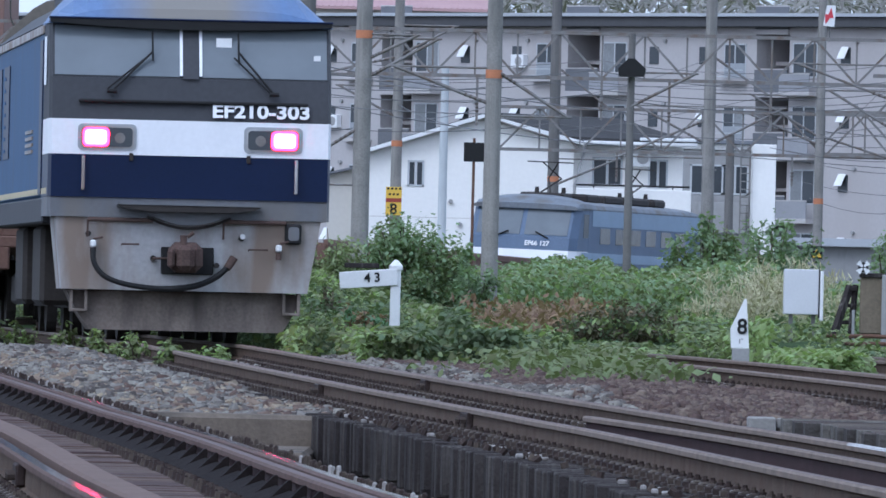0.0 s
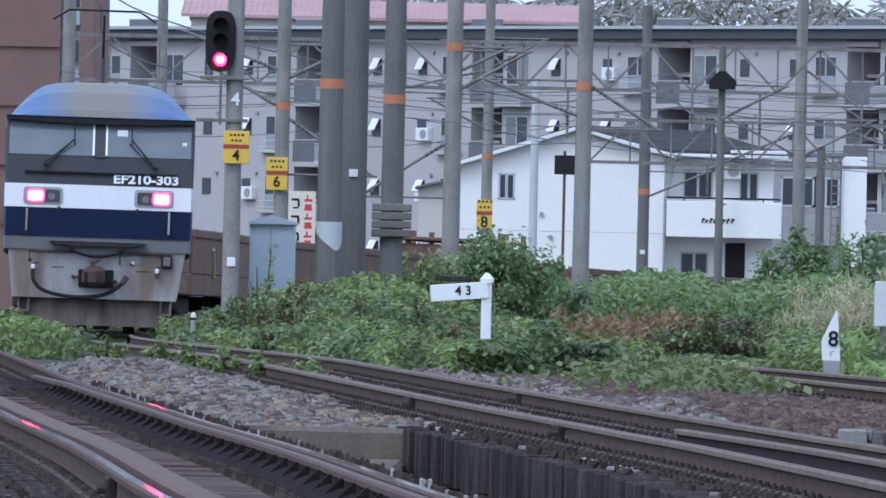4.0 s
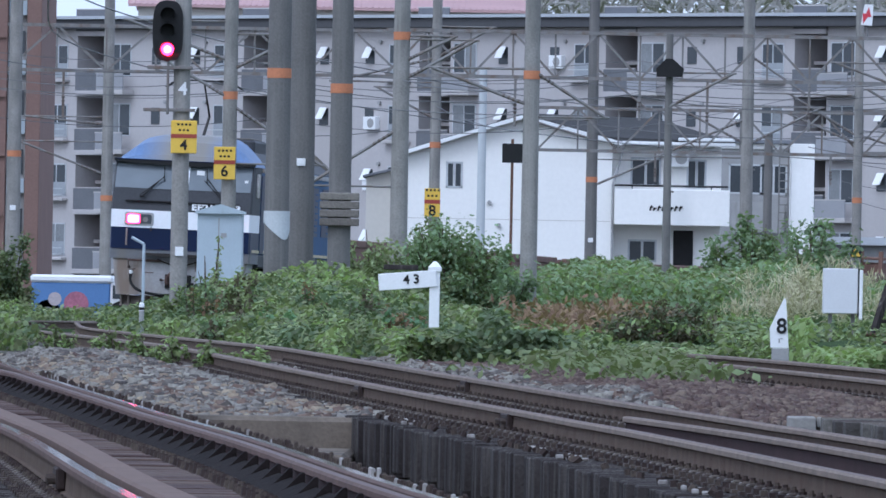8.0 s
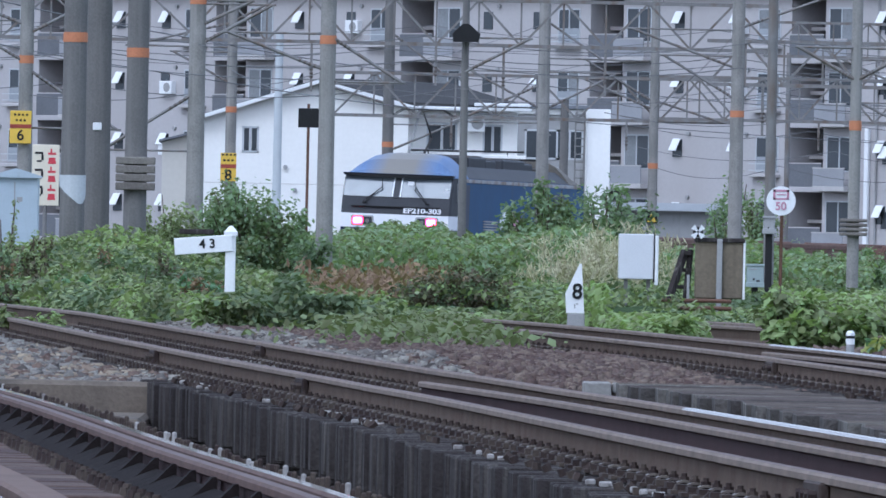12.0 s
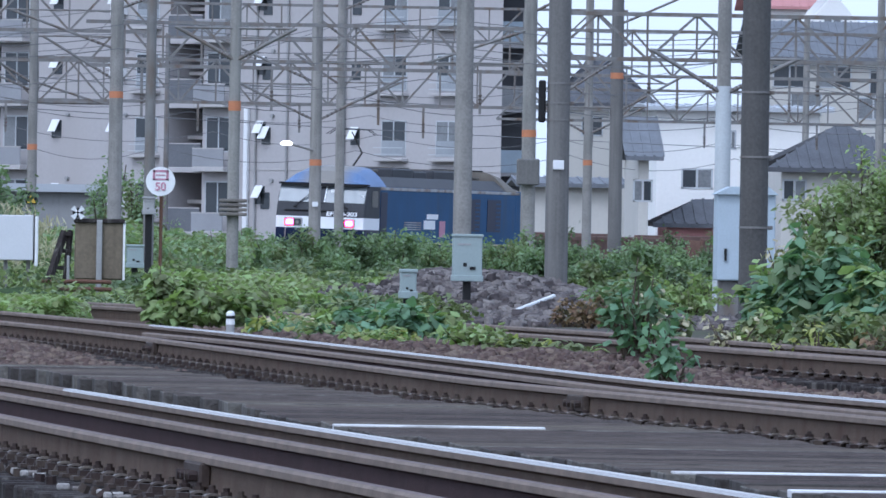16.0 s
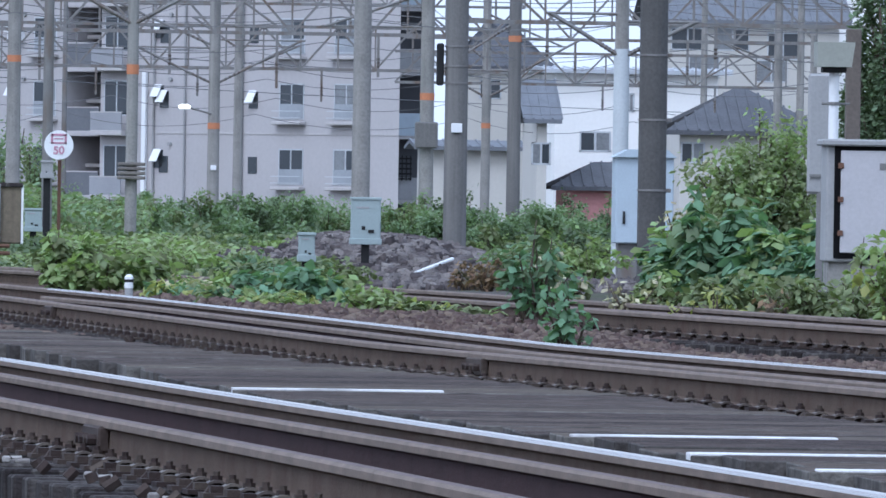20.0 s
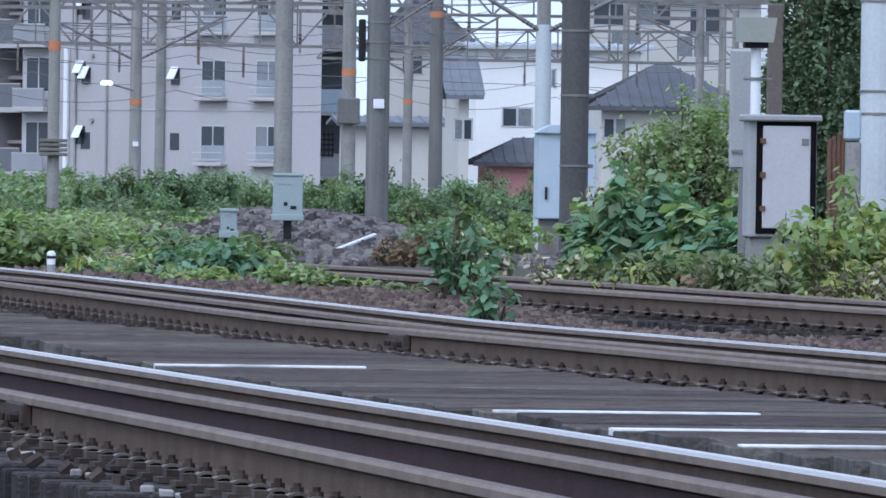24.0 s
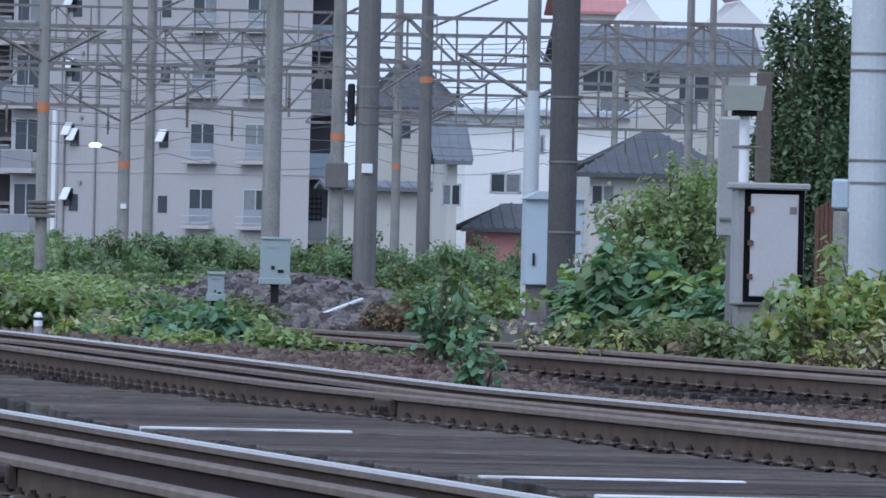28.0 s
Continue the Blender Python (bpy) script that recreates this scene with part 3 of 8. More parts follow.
def bridge_girders():
    for line, nm in ((MAIN, "main line"), (NEAR, "near track")):
        t = thing("bridge_girder", "dark riveted steel girders carrying the " + nm, "bridge", kind="structure")
        p, n, _ = along(line, 18, 85, 3.0)
        for side in (-0.5, 0.5):
            part("girder", Mesh().loft([[(x + a * (side + u), y + b * (side + u), float(level(y)) + w) for u, w in ((-0.09, -1.3), (-0.09, -0.54), (0.09, -0.54), (0.09, -1.3))] for (x, y), (a, b) in zip(p, n)]), TIMBER, t)


bridge_girders()


# ---- boards between the tracks ----
def build_boards():
    rng = np.random.default_rng(5)
    deck = thing("board_walkway", "grey weathered boards laid between two tracks", "walkway", kind="structure")
    y = 27.0
    edges = ((54.0, 63.0, 0.45), (43.4, 51.0, 0.43), (40.2, 47.2, 0.3), (38.5, 45.3, 0.2), (32.4, 38.0, 0.2))
    while y < 78.5:
        w = rng.uniform(0.55, 0.95)
        line_x = lambda ln, q: float(np.interp(q, ln[:, 1], ln[:, 0]))
        z = -0.027 + rng.uniform(-0.005, 0.005)
        out = float(np.interp(y, [30, 40, 44, 54, 62, 80], [0.0, -0.22, -0.24, -0.28, 0.0, 0.42]))
        if any(y <= e[0] + 0.3 and e[0] - 0.3 <= y + w for e in edges):
            z = -0.022
        jl, jr = rng.uniform(-0.05, 0.06), rng.uniform(-0.05, 0.05)
        ya, yb = y, y + w - 0.018
        xa, xb = line_x(MAIN, ya) + 1.155 + out + jl, line_x(THIRD, ya) - 1.92 + jr
        if xb - xa >= 0.3:
            me = Mesh().box(xa + rng.uniform(-0.03, 0.03), xb, ya, yb, z - 0.13, z + rng.uniform(-0.002, 0.002), 0.004).data("board", PLANK)
            me.materials.append(BOARD_END)
            for f in me.polygons:
                if f.normal.y < -0.6 or f.normal.x < -0.6:
                    f.material_index = 1
            b = part("board", me, None, deck)
            for q, old, cut in edges:
                if ya <= q < yb + 0.019:
                    xe = (line_x(THIRD, old) - 1.0 - cut) * q / old
                    part("painted_edge", Mesh().box(xa, min(xe, xb), ya + 0.01, ya + 0.15, z - 0.02, z + 0.007, 0.003), PAINT_WORN, b, "worn white painted board edge")
        y += w
    ab = thing("bridge_abutment", "low stained concrete abutment between the tracks", "abutment", kind="structure")
    part("wall", Mesh().box(-3.4, -1.2, 85.0, 85.7, -1.5, -0.15, 0.03), ABUT, ab)
    part("ledge", Mesh().box(-2.6, -1.45, 81.5, 85.0, -1.5, -0.36, 0.03), ABUT, ab)
    part("curb", Mesh().box(1.62, 2.5, 79.9, 80.5, -0.6, -0.042, 0.02), ABUT, ab)
    part("block", Mesh().box(1.44, 1.618, 79.6, 80.3, -0.4, -0.032, 0.008), CONCRETE, ab, "pale concrete block")
    part("curb_edge", Mesh().box(1.63, 2.48, 79.88, 79.96, -0.1, -0.034, 0.006), CONCRETE, ab, "pale worn edge")


build_boards()


# ---- loose stones and leaves, scattered ----
def rocks(name, label, xs, ys, zs, size, mat, seed):
    rng = np.random.default_rng(seed)
    n = len(xs)
    cube = np.array([(x, y, z) for x in (-1, 1) for y in (-1, 1) for z in (-1, 1)], float) * 0.5
    f = np.array([(0, 1, 3, 2), (4, 6, 7, 5), (0, 4, 5, 1), (2, 3, 7, 6), (0, 2, 6, 4), (1, 5, 7, 3)])
    v = cube[None] * rng.uniform(0.55, 1.25, (n, 1, 3)) + rng.normal(0, 0.13, (n, 8, 3))
    v *= (size * rng.uniform(0.6, 1.4, (n, 1, 1)))
    a, b = rng.uniform(0, 6.28, n), rng.uniform(-0.7, 0.7, n)
    ca, sa, cb, sb = np.cos(a)[:, None], np.sin(a)[:, None], np.cos(b)[:, None], np.sin(b)[:, None]
    x, y, z = v[..., 0], v[..., 1] * cb - v[..., 2] * sb, v[..., 1] * sb + v[..., 2] * cb
    v = np.stack([x * ca - y * sa + xs[:, None], x * sa + y * ca + ys[:, None], z + zs[:, None]], -1)
    ff = (f[None] + 8 * np.arange(n)[:, None, None]).reshape(-1, 4)
    return tagged(new(name, quads(name, v.reshape(-1, 3), ff, mat)), label, "gravel", kind="stuff")


def build_ballast():
    rng = np.random.default_rng(11)
    n = 95000
    y = rng.uniform(84, 126, n)
    x = rng.uniform(-9, 1.5, n)
    lo = np.interp(y, NEAR[:, 1], NEAR[:, 0]) + 0.72
    hi = np.interp(y, MAIN[:, 1], MAIN[:, 0]) - 0.7
    k = (x > lo) & (x < hi) & (y > 85.6)
    x, y = x[k], y[k]
    tan = rng.random(len(x)) < 0.30 + 0.25 * lumps(x, y, 1.3, 0.4)
    for mt, q in ((BALLAST, ~tan), (BALLAST_TAN, tan)):
        rocks("ballast", "grey and tan crushed stone ballast between the rails", x[q], y[q], ground_z(x[q], y[q]) + 0.02, 0.06, mt, 1)
    y, x = rng.uniform(86, 124, 34000), rng.uniform(-5, 3, 34000)
    c = np.interp(y, MAIN[:, 1], MAIN[:, 0])
    k = (np.abs(x - c) < 0.55) | ((x > c + 0.62) & (x < c + 1.5))
    rocks("ballast", "grey stones inside the main track", x[k], y[k], ground_z(x[k], y[k]) + 0.035, 0.05, BALLAST, 2)
    y, x = rng.uniform(86.9, 122, 44000), rng.uniform(-3, 6, 44000)
    c, e = np.interp(y, MAIN[:, 1], MAIN[:, 0]), np.interp(y, THIRD[:, 1], THIRD[:, 0])
    k = (x > c + 1.3) & (x < e + 0.5)
    rocks("ballast", "rust-brown stones beside the siding", x[k], y[k], ground_z(x[k], y[k]) + 0.02, 0.05, BALLAST_RED, 3)
    y, x = rng.uniform(56, 112, 52000), rng.uniform(2, 12, 52000)
    e, g = np.interp(y, THIRD[:, 1], THIRD[:, 0]), np.interp(y, FOURTH[:, 1], FOURTH[:, 0])
    k = (x > e - 0.5) & (x < g + 0.6)
    rocks("ballast", "dark rusty stones between siding and weedy track", x[k], y[k], ground_z(x[k], y[k]) + 0.02, 0.05, BALLAST_RED, 4)
    y, x = rng.uniform(132, 166, 17000), rng.uniform(5.5, 12.5, 17000)
    rocks("stone_heap", "heap of purple-grey broken stone among weeds", x, y, ground_z(x, y) + 0.02, 0.10, STONE_HEAP, 5)


STONE_HEAP = material("heap_stone", (0.135, 0.118, 0.115), 0.95, 0, 0.35, 8, 40, 0.5, spread=0.65, spec=0.15)
build_ballast()


def leaves(xs, ys, zs, size, seed, droop=0.35, long=1.25, wide=1.0, plain=False):
    """Folded leaf blades round the points given; returns vertices and faces."""
    rng = np.random.default_rng(seed)
    n = len(xs)
    yaw, pitch, rollv = rng.uniform(0, 6.283, n), rng.normal(-droop, 0.45, n), rng.normal(0, 0.4, n)
    s = size * rng.uniform(0.55, 1.35, n)
    base = np.array([(0, 0, 0), (0.45, 0.42, -0.10), (1.0, 0.10, -0.22), (1.0, -0.10, -0.22), (0.45, -0.42, -0.10), (0.5, 0.0, 0.04)], float)
    f = np.array([(0, 5, 1), (1, 5, 2), (0, 4, 5), (4, 3, 5), (5, 3, 2)])
    if plain:
        base = np.array([(0, 0, 0), (0.5, 0.42, -0.10), (1.0, 0.0, -0.20), (0.5, -0.42, -0.10)], float)
        f = np.array([(0, 2, 1), (0, 3, 2)])
    base *= np.array((long, wide, 1.0))
    p = base[None] * s[:, None, None]
    x, y, z = p[..., 0], p[..., 1], p[..., 2]
    cr, sr = np.cos(rollv)[:, None], np.sin(rollv)[:, None]
    y, z = y * cr - z * sr, y * sr + z * cr
    cp, sp = np.cos(pitch)[:, None], np.sin(pitch)[:, None]
    x, z = x * cp - z * sp, x * sp + z * cp
    cy, sy = np.cos(yaw)[:, None], np.sin(yaw)[:, None]
    v = np.stack([x * cy - y * sy + xs[:, None], x * sy + y * cy + ys[:, None], z + zs[:, None]], -1).reshape(-1, 3)
    ff = (f[None] + len(base) * np.arange(n)[:, None, None]).reshape(-1, 3)
    return v, ff


def foliage(name, xs, ys, zs, size, mat, seed, parent=None, **kw):
    v, f = leaves(np.asarray(xs), np.asarray(ys), np.asarray(zs), size, seed, **kw)
    ob = new(name, quads(name, v, f, mat))
    if parent:
        ob.parent = parent
    return ob


def cover_height(x, y):
    h = 0.38 + 0.16 * lumps(x, y, 0.55, 0.16) + 0.10 * lumps(x, y, 1.7, 0.5)
    b = x / y * 21800
    rise = np.exp(-((b + 430) / 200) ** 2) * np.clip((y - 152) / 12, 0, 1) * 0.6
    h = h * np.where((b > -330) & (b < -150) & (y < 156), 0.6, 1.0)
    h = h * np.where((b > 70) & (b < 270) & (y < 157), 0.5, 1.0) * np.where((b > -110) & (b <= 70) & (y < 166), 0.7, 1.0)
    h = h * np.where((b > 430) & (b < 720) & (y < 166), 0.5, 1.0)
    return np.clip(h + rise, 0.12, 1.3)


def build_cover():
    """Creepers and weeds over the waste ground between and behind the tracks."""
    rng = np.random.default_rng(21)
    n = 470000
    y = 118 + 150 * rng.random(n) ** 1.5
    b = rng.uniform(-1150, 1250, n)
    x = b * y / 21800
    main_x = np.interp(y, MAIN[:, 1], MAIN[:, 0])
    ok = (off_track(x, y) > 0.95) | (y > 128) & (np.abs(x - main_x) > 1.7)
    ok &= ~((b > 1010) & (y < 172) & (y > 126) & (b < 1540))
    edge = 118 + 5 * np.sin(b * 0.011) + 4 * np.sin(b * 0.031)
    ok &= y > edge + np.where(b < -250, 0, 2)
    ok &= (x > main_x + 0.85) | (y > 150)
    h = cover_height(x, y)
    z = ground_z(x, y) + h * (1 - 0.75 * rng.random(n) ** 2)
    red = np.exp(-((b - 30) / 150) ** 2 - ((y - 175) / 14) ** 2) > rng.uniform(0.15, 0.9, n)
    mats = (("creeper_cover", LEAF, 0), ("creeper_cover", LEAF_DARK, 1), ("creeper_cover", LEAF_PALE, 2), ("creeper_cover", LEAF_OLIVE, 3))
    tone = lumps(x, y, 1.1, 0.24) + rng.normal(0, 0.45, n)
    pick = np.where(tone > 0.62, 2, np.where(tone < -0.3, 1, 0))
    pick = np.where((lumps(x, y, 0.7, 0.4) > 0.5) & (rng.random(n) < 0.45), 3, pick)
    for nm, mt, k in mats:
        for far in (False, True):
            q = ok & ~red & (pick == k) & ((y > 140) == far)
            tagged(foliage(nm, x[q], y[q], z[q], 0.068 if not far else 0.08, mt, 31 + k, plain=far), "tangled green creepers covering the waste ground", "creeper", kind="stuff")
    q = ok & red
    tagged(foliage("russet_weeds", x[q], y[q], z[q] + 0.22 * rng.random(q.sum()), 0.07, RUSSET, 41, long=1.5, droop=-0.7), "withered reddish-brown weeds", "weeds", kind="stuff")
    # tall weeds before the houses
    n = 90000
    b3, y3 = rng.uniform(-260, 900, n), rng.uniform(228, 264, n)
    x3 = b3 * y3 / 21800
    top = EYE[2] + y3 / 21800 * (np.interp(b3, [-260, 400, 560, 900], [24, 24, 6, 0]) + 26 * (y3 - 228) / 36 + 9 * np.sin(b3 * 0.021) + 7 * np.sin(b3 * 0.067 + y3) + 5 * np.sin(b3 * 0.15))
    gz = ground_z(x3, y3)
    z3 = gz + (top - gz) * (1 - rng.random(n) ** 2)
    pick3 = rng.choice(3, n, p=(0.5, 0.38, 0.12))
    for k, mt in enumerate((LEAF_SOFT, LEAF, LEAF_PALE)):
        q = (pick3 == k) & (np.abs(x3 - np.interp(y3, MAIN[:, 1], MAIN[:, 0])) > 1.9)
        tagged(foliage("tall_weeds", x3[q], y3[q], z3[q], 0.11, mt, 51 + k, plain=True), "tall green weeds before the white house", "weeds", kind="stuff")
    # sparse creepers running out over the stones
    n = 2600
    b4, y4 = rng.normal(110, 105, n), rng.uniform(104, 122, n)
    x4 = b4 * y4 / 21800
    q = (lumps(b4 * 0.02, y4, 1.0, 0.5) > -0.35) & (x4 > np.interp(y4, MAIN[:, 1], MAIN[:, 0]) + 1.0) & (x4 < np.interp(y4, THIRD[:, 1], THIRD[:, 0]) - 0.7)
    tagged(foliage("creeping_weeds", x4[q], y4[q], ground_z(x4[q], y4[q]) + 0.04 + 0.2 * rng.random(q.sum()), 0.075, LEAF, 57), "sparse creepers running over the stones", "creeper", kind="stuff")
    # a sheet added below the leaves, its dark green standing for shade in the gaps
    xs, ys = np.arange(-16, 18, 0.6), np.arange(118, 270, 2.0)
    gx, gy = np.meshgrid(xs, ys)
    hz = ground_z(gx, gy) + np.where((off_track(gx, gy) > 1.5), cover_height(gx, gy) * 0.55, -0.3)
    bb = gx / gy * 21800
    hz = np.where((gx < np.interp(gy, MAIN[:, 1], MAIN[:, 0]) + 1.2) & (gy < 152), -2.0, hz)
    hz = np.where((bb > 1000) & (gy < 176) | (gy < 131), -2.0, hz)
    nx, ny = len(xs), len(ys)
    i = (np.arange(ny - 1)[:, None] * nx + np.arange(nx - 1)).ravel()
    tagged(new("leaf_shade_sheet", quads("leaf_shade_sheet", np.c_[gx.ravel(), gy.ravel(), hz.ravel()], np.c_[i, i + 1, i + nx + 1, i + nx], GREEN_BASE)),
           "added dark green sheet standing for shade under the leaves", "undergrowth", kind="stuff")


build_cover()


def shrub(name, label, b, d, rad, top, low, count, size, mat, seed, mat2=None, stems=7, cat="shrub", depth=None, squash=1.0):
    """Stems that fork into twigs, with leaves along the twigs, so that the crown is ragged and has gaps."""
    rng = np.random.default_rng(seed)
    x0, y0 = at(b, d), d
    zb = float(ground_z(x0, y0))
    t = thing(name, label, cat, Matrix.Translation((x0, y0, zb)))
    hh, zl, dep = top - zb, max(low - zb, 0.02), depth or rad
    starts, ends = [], []
    w = 0.006 + 0.010 * hh
    for k in range(int(stems * 1.6)):
        a, r = rng.uniform(0, 6.283), rad * math.sqrt(rng.random())
        reach = 1 - 0.75 * (r / rad) ** 2
        tip = Vector((r * math.cos(a), r * math.sin(a) * dep / rad, max(zl + 0.1 * hh, zl + (hh - zl) * (0.35 + 0.65 * rng.random()) * (0.45 + 0.55 * reach))))
        base = Vector((tip.x * 0.25, tip.y * 0.25, 0.0))
        bend = base.lerp(tip, 0.5) + Vector((rng.normal(0, 0.06) * rad, 0, 0.08 * hh))
        g = Mesh().rod(base, bend, w, w * 0.7, 6).rod(bend, tip, w * 0.7, w * 0.25, 6)
        part("stem", g, BARK, t)
        for _ in range(6):
            q = rng.uniform(0.25, 1.0)
            p = bend.lerp(tip, (q - 0.5) * 2) if q > 0.5 else base.lerp(bend, q * 2)
            if p.z < zl:
                p.z = zl + 0.2 * (hh - zl) * rng.random()
            out = Vector((rng.normal(0.35 * math.cos(a), 0.6), rng.normal(0.35 * math.sin(a), 0.6), rng.normal(0.35, 0.45)))
            e = p + out.normalized() * rad * rng.uniform(0.18, 0.5)
            e.z = min(max(e.z, 0.04), hh)
            starts.append(tuple(p))
            ends.append(tuple(e))
    starts, ends = np.array(starts), np.array(ends)
    k = rng.integers(len(starts), size=count)
    q = rng.random(count)[:, None] ** 0.8
    p = starts[k] * (1 - q) + ends[k] * q + rng.normal(0, 1, (count, 3)) * np.array((0.07 * rad, 0.07 * dep, 0.05 * hh * squash))
    p[:, 2] = np.abs(p[:, 2] - 0.03) + 0.03
    h = (rng.random(len(starts)) < (0.35 if mat2 else 0))[k]
    for sel, mt in ((~h, mat), (h, mat2)):
        if sel.any():
            foliage("crown", p[sel, 0], p[sel, 1], p[sel, 2], size, mt, seed + 1, t, plain=d > 125)
    return t


def build_shrubs():
    S = shrub
    S("shrub", "rounded feathery green shrub among creepers", -205, 172, 0.78, up(142, 172), -0.1, 21000, 0.06, LEAF_SOFT, 101, LEAF, stems=34)
    S("shrub", "rounded feathery green shrub among creepers", -120, 176, 0.6, up(80, 176), -0.1, 10000, 0.06, LEAF_SOFT, 121, LEAF_HEDGE, stems=20)
    S("shrub", "low dark bush in the weeds", 168, 158, 0.75, up(-6, 158), -0.1, 9000, 0.05, BROWN_LEAF, 102, LEAF_DARK, stems=20)
    S("shrub", "green bush beside the concrete poles", -640, 176, 0.6, up(40, 176), 0.0, 5000, 0.06, LEAF, 103, LEAF_PALE, stems=12)
    S("shrub", "yellowish bush between the poles", -362, 212, 0.72, up(108, 212), 0.0, 9000, 0.07, LEAF_OLIVE, 122, LEAF, stems=22)
    S("shrub", "yellowish bush between the poles", -285, 214, 0.72, up(96, 214), 0.0, 9000, 0.07, LEAF_OLIVE, 128, LEAF_SOFT, stems=22)
    S("shrub", "low green bush before the dark poles", -450, 200, 0.6, up(62, 200), 0.0, 6000, 0.07, LEAF, 129, LEAF_OLIVE, stems=18)
    S("weed_clump", "tall feathery weed before the pale cabinet", -632, 166, 0.17, up(122, 166), 0.0, 420, 0.05, LEAF_OLIVE, 540, LEAF_SOFT, stems=5)
    S("weed_clump", "tall feathery weed before the pale cabinet", -600, 163, 0.28, up(62, 163), 0.0, 1500, 0.05, LEAF_SOFT, 543, LEAF_OLIVE, stems=8)
    for k, (b, d, r, v) in enumerate(((-655, 160, 0.4, 18), (-560, 158, 0.42, 34), (-500, 166, 0.4, 42), (-520, 148, 0.35, -24), (-455, 158, 0.38, 14), (-395, 152, 0.4, -8), (-345, 158, 0.35, 4), (-600, 146, 0.35, -28), (-290, 150, 0.35, -30), (-440, 142, 0.3, -50))):
        S("weed_clump", "mixed dark and withering weeds over the creepers", b, d, r, up(v, d), -0.1, 1700, 0.055, (LEAF_DARK, BROWN_LEAF, LEAF_SOFT, LEAF_BIG, LEAF_DARK)[k % 5], 550 + 3 * k, (RUSSET, LEAF_OLIVE, LEAF_DARK, BROWN_LEAF)[k % 4], stems=10)
    for k, (b, d, v) in enumerate(((-800, 128, -72), (-745, 124, -70), (-690, 121, -78), (-560, 117, -92), (-905, 132, -62), (-625, 116, -100))):
        S("weed_clump", "small green weed growing in the ballast", b, d, 0.22, up(v, d), -0.15, 420, 0.05, LEAF, 500 + 3 * k, LEAF_PALE, stems=6)
    S("shrub", "leafy bush before the white house", 325, 300, 1.15, up(140, 300), 0, 11000, 0.12, LEAF_SOFT, 104, LEAF, stems=24)
    S("shrub", "leafy bush before the white house", 430, 310, 0.9, up(108, 310), 0, 6000, 0.12, LEAF_SOFT, 105, LEAF, stems=16)
    S("tree", "thin young tree with sparse leaves", 640, 392, 1.0, up(215, 392), 0.6, 2400, 0.11, LEAF_SOFT, 106, cat="tree", stems=6)
    S("tree", "thin young tree with sparse leaves", 690, 388, 1.1, up(190, 388), 0.3, 3200, 0.11, LEAF_SOFT, 126, LEAF, cat="tree", stems=7)
    S("shrub", "large leafy bush before the low shed", 408, 306, 1.35, up(150, 306), 0, 9000, 0.13, LEAF_SOFT, 127, LEAF_HEDGE, stems=26)
    S("shrub", "weedy bush beyond the signal post", -990, 246, 0.6, up(84, 246), -0.3, 7000, 0.07, LEAF, 107, LEAF_DARK, stems=14)
    rng = np.random.default_rng(8)
    # tall weeds before the far tracks
    for k, b in enumerate(range(-120, 790, 116)):
        d = 262 + 8 * math.sin(k * 1.7)
        S("weed_clump", "tall green weeds with a few pale flowers", b, d, 0.7, up(float(np.interp(b, [400, 560], [48, 28])) + rng.uniform(-10, 12), d), -0.4, 4800, 0.085, (LEAF, LEAF_HEDGE)[k % 2], 400 + 3 * k, (LEAF_PALE, RUSSET, GRASS)[k % 3], stems=12, depth=1.2)
    # hedge behind the stone heap
    for k, b in enumerate(range(770, 1720, 62)):
        d = 235 + 10 * math.sin(k)
        S("shrub", "dense green hedge bush behind the stone heap", b, d, 0.85, up(38 + rng.uniform(-5, 12), d), -0.4, 9500, 0.062, LEAF_SOFT, 200 + k, (LEAF_HEDGE, LEAF, LEAF_DARK)[k % 3], stems=13, depth=1.0)
    for k, b in enumerate(range(1490, 1790, 46)):
        S("shrub", "green weedy bush behind the broken stones", b, 171 + 2 * (k % 3), 0.42, up(-6 + rng.uniform(-14, 12), 172), -0.3, 2600, 0.07, (LEAF, LEAF_HEDGE)[k % 2], 900 + 3 * k, LEAF_PALE, stems=9)
    # right-hand thicket
    S("shrub", "tall leafy shrub with thin stems", 1985, 118, 0.66, up(215, 118), 0.2, 12000, 0.052, LEAF_OLIVE, 301, LEAF_PALE, stems=26)
    S("shrub", "tall leafy shrub with thin stems", 1880, 120, 0.4, up(120, 120), 0.2, 2200, 0.06, LEAF, 316, GRASS, stems=12)
    S("shrub", "broad-leaved green creeper mound among shrubs", 1925, 106, 0.55, up(75, 106), -0.2, 2600, 0.115, LEAF_BIG, 302, LEAF_SOFT, stems=14)
    S("shrub", "broad-leaved green creeper mound among shrubs", 2050, 104, 0.46, up(40, 104), -0.2, 1900, 0.12, LEAF_BIG, 303, LEAF_PALE, stems=12)
    S("shrub", "broad-leaved green creeper mound among shrubs", 1850, 108, 0.34, up(-10, 108), -0.2, 1100, 0.10, LEAF_BIG, 304, LEAF_PALE, stems=8)
    S("shrub", "yellow-green weeds by the white cabinet", 2345, 92, 0.46, up(48, 92), 0.08, 1900, 0.075, LEAF_PALE, 305, LEAF_YELLOW, stems=15)
    S("shrub", "yellow-green weeds by the white cabinet", 2250, 90, 0.32, up(14, 90), 0.0, 760, 0.075, LEAF_PALE, 306, LEAF_YELLOW, stems=11)
    S("weed_clump", "thin pale weeds before the white cabinet", 2175, 93.5, 0.28, up(-12, 93.5), -0.25, 520, 0.06, LEAF_OLIVE, 331, LEAF_PALE, stems=11)
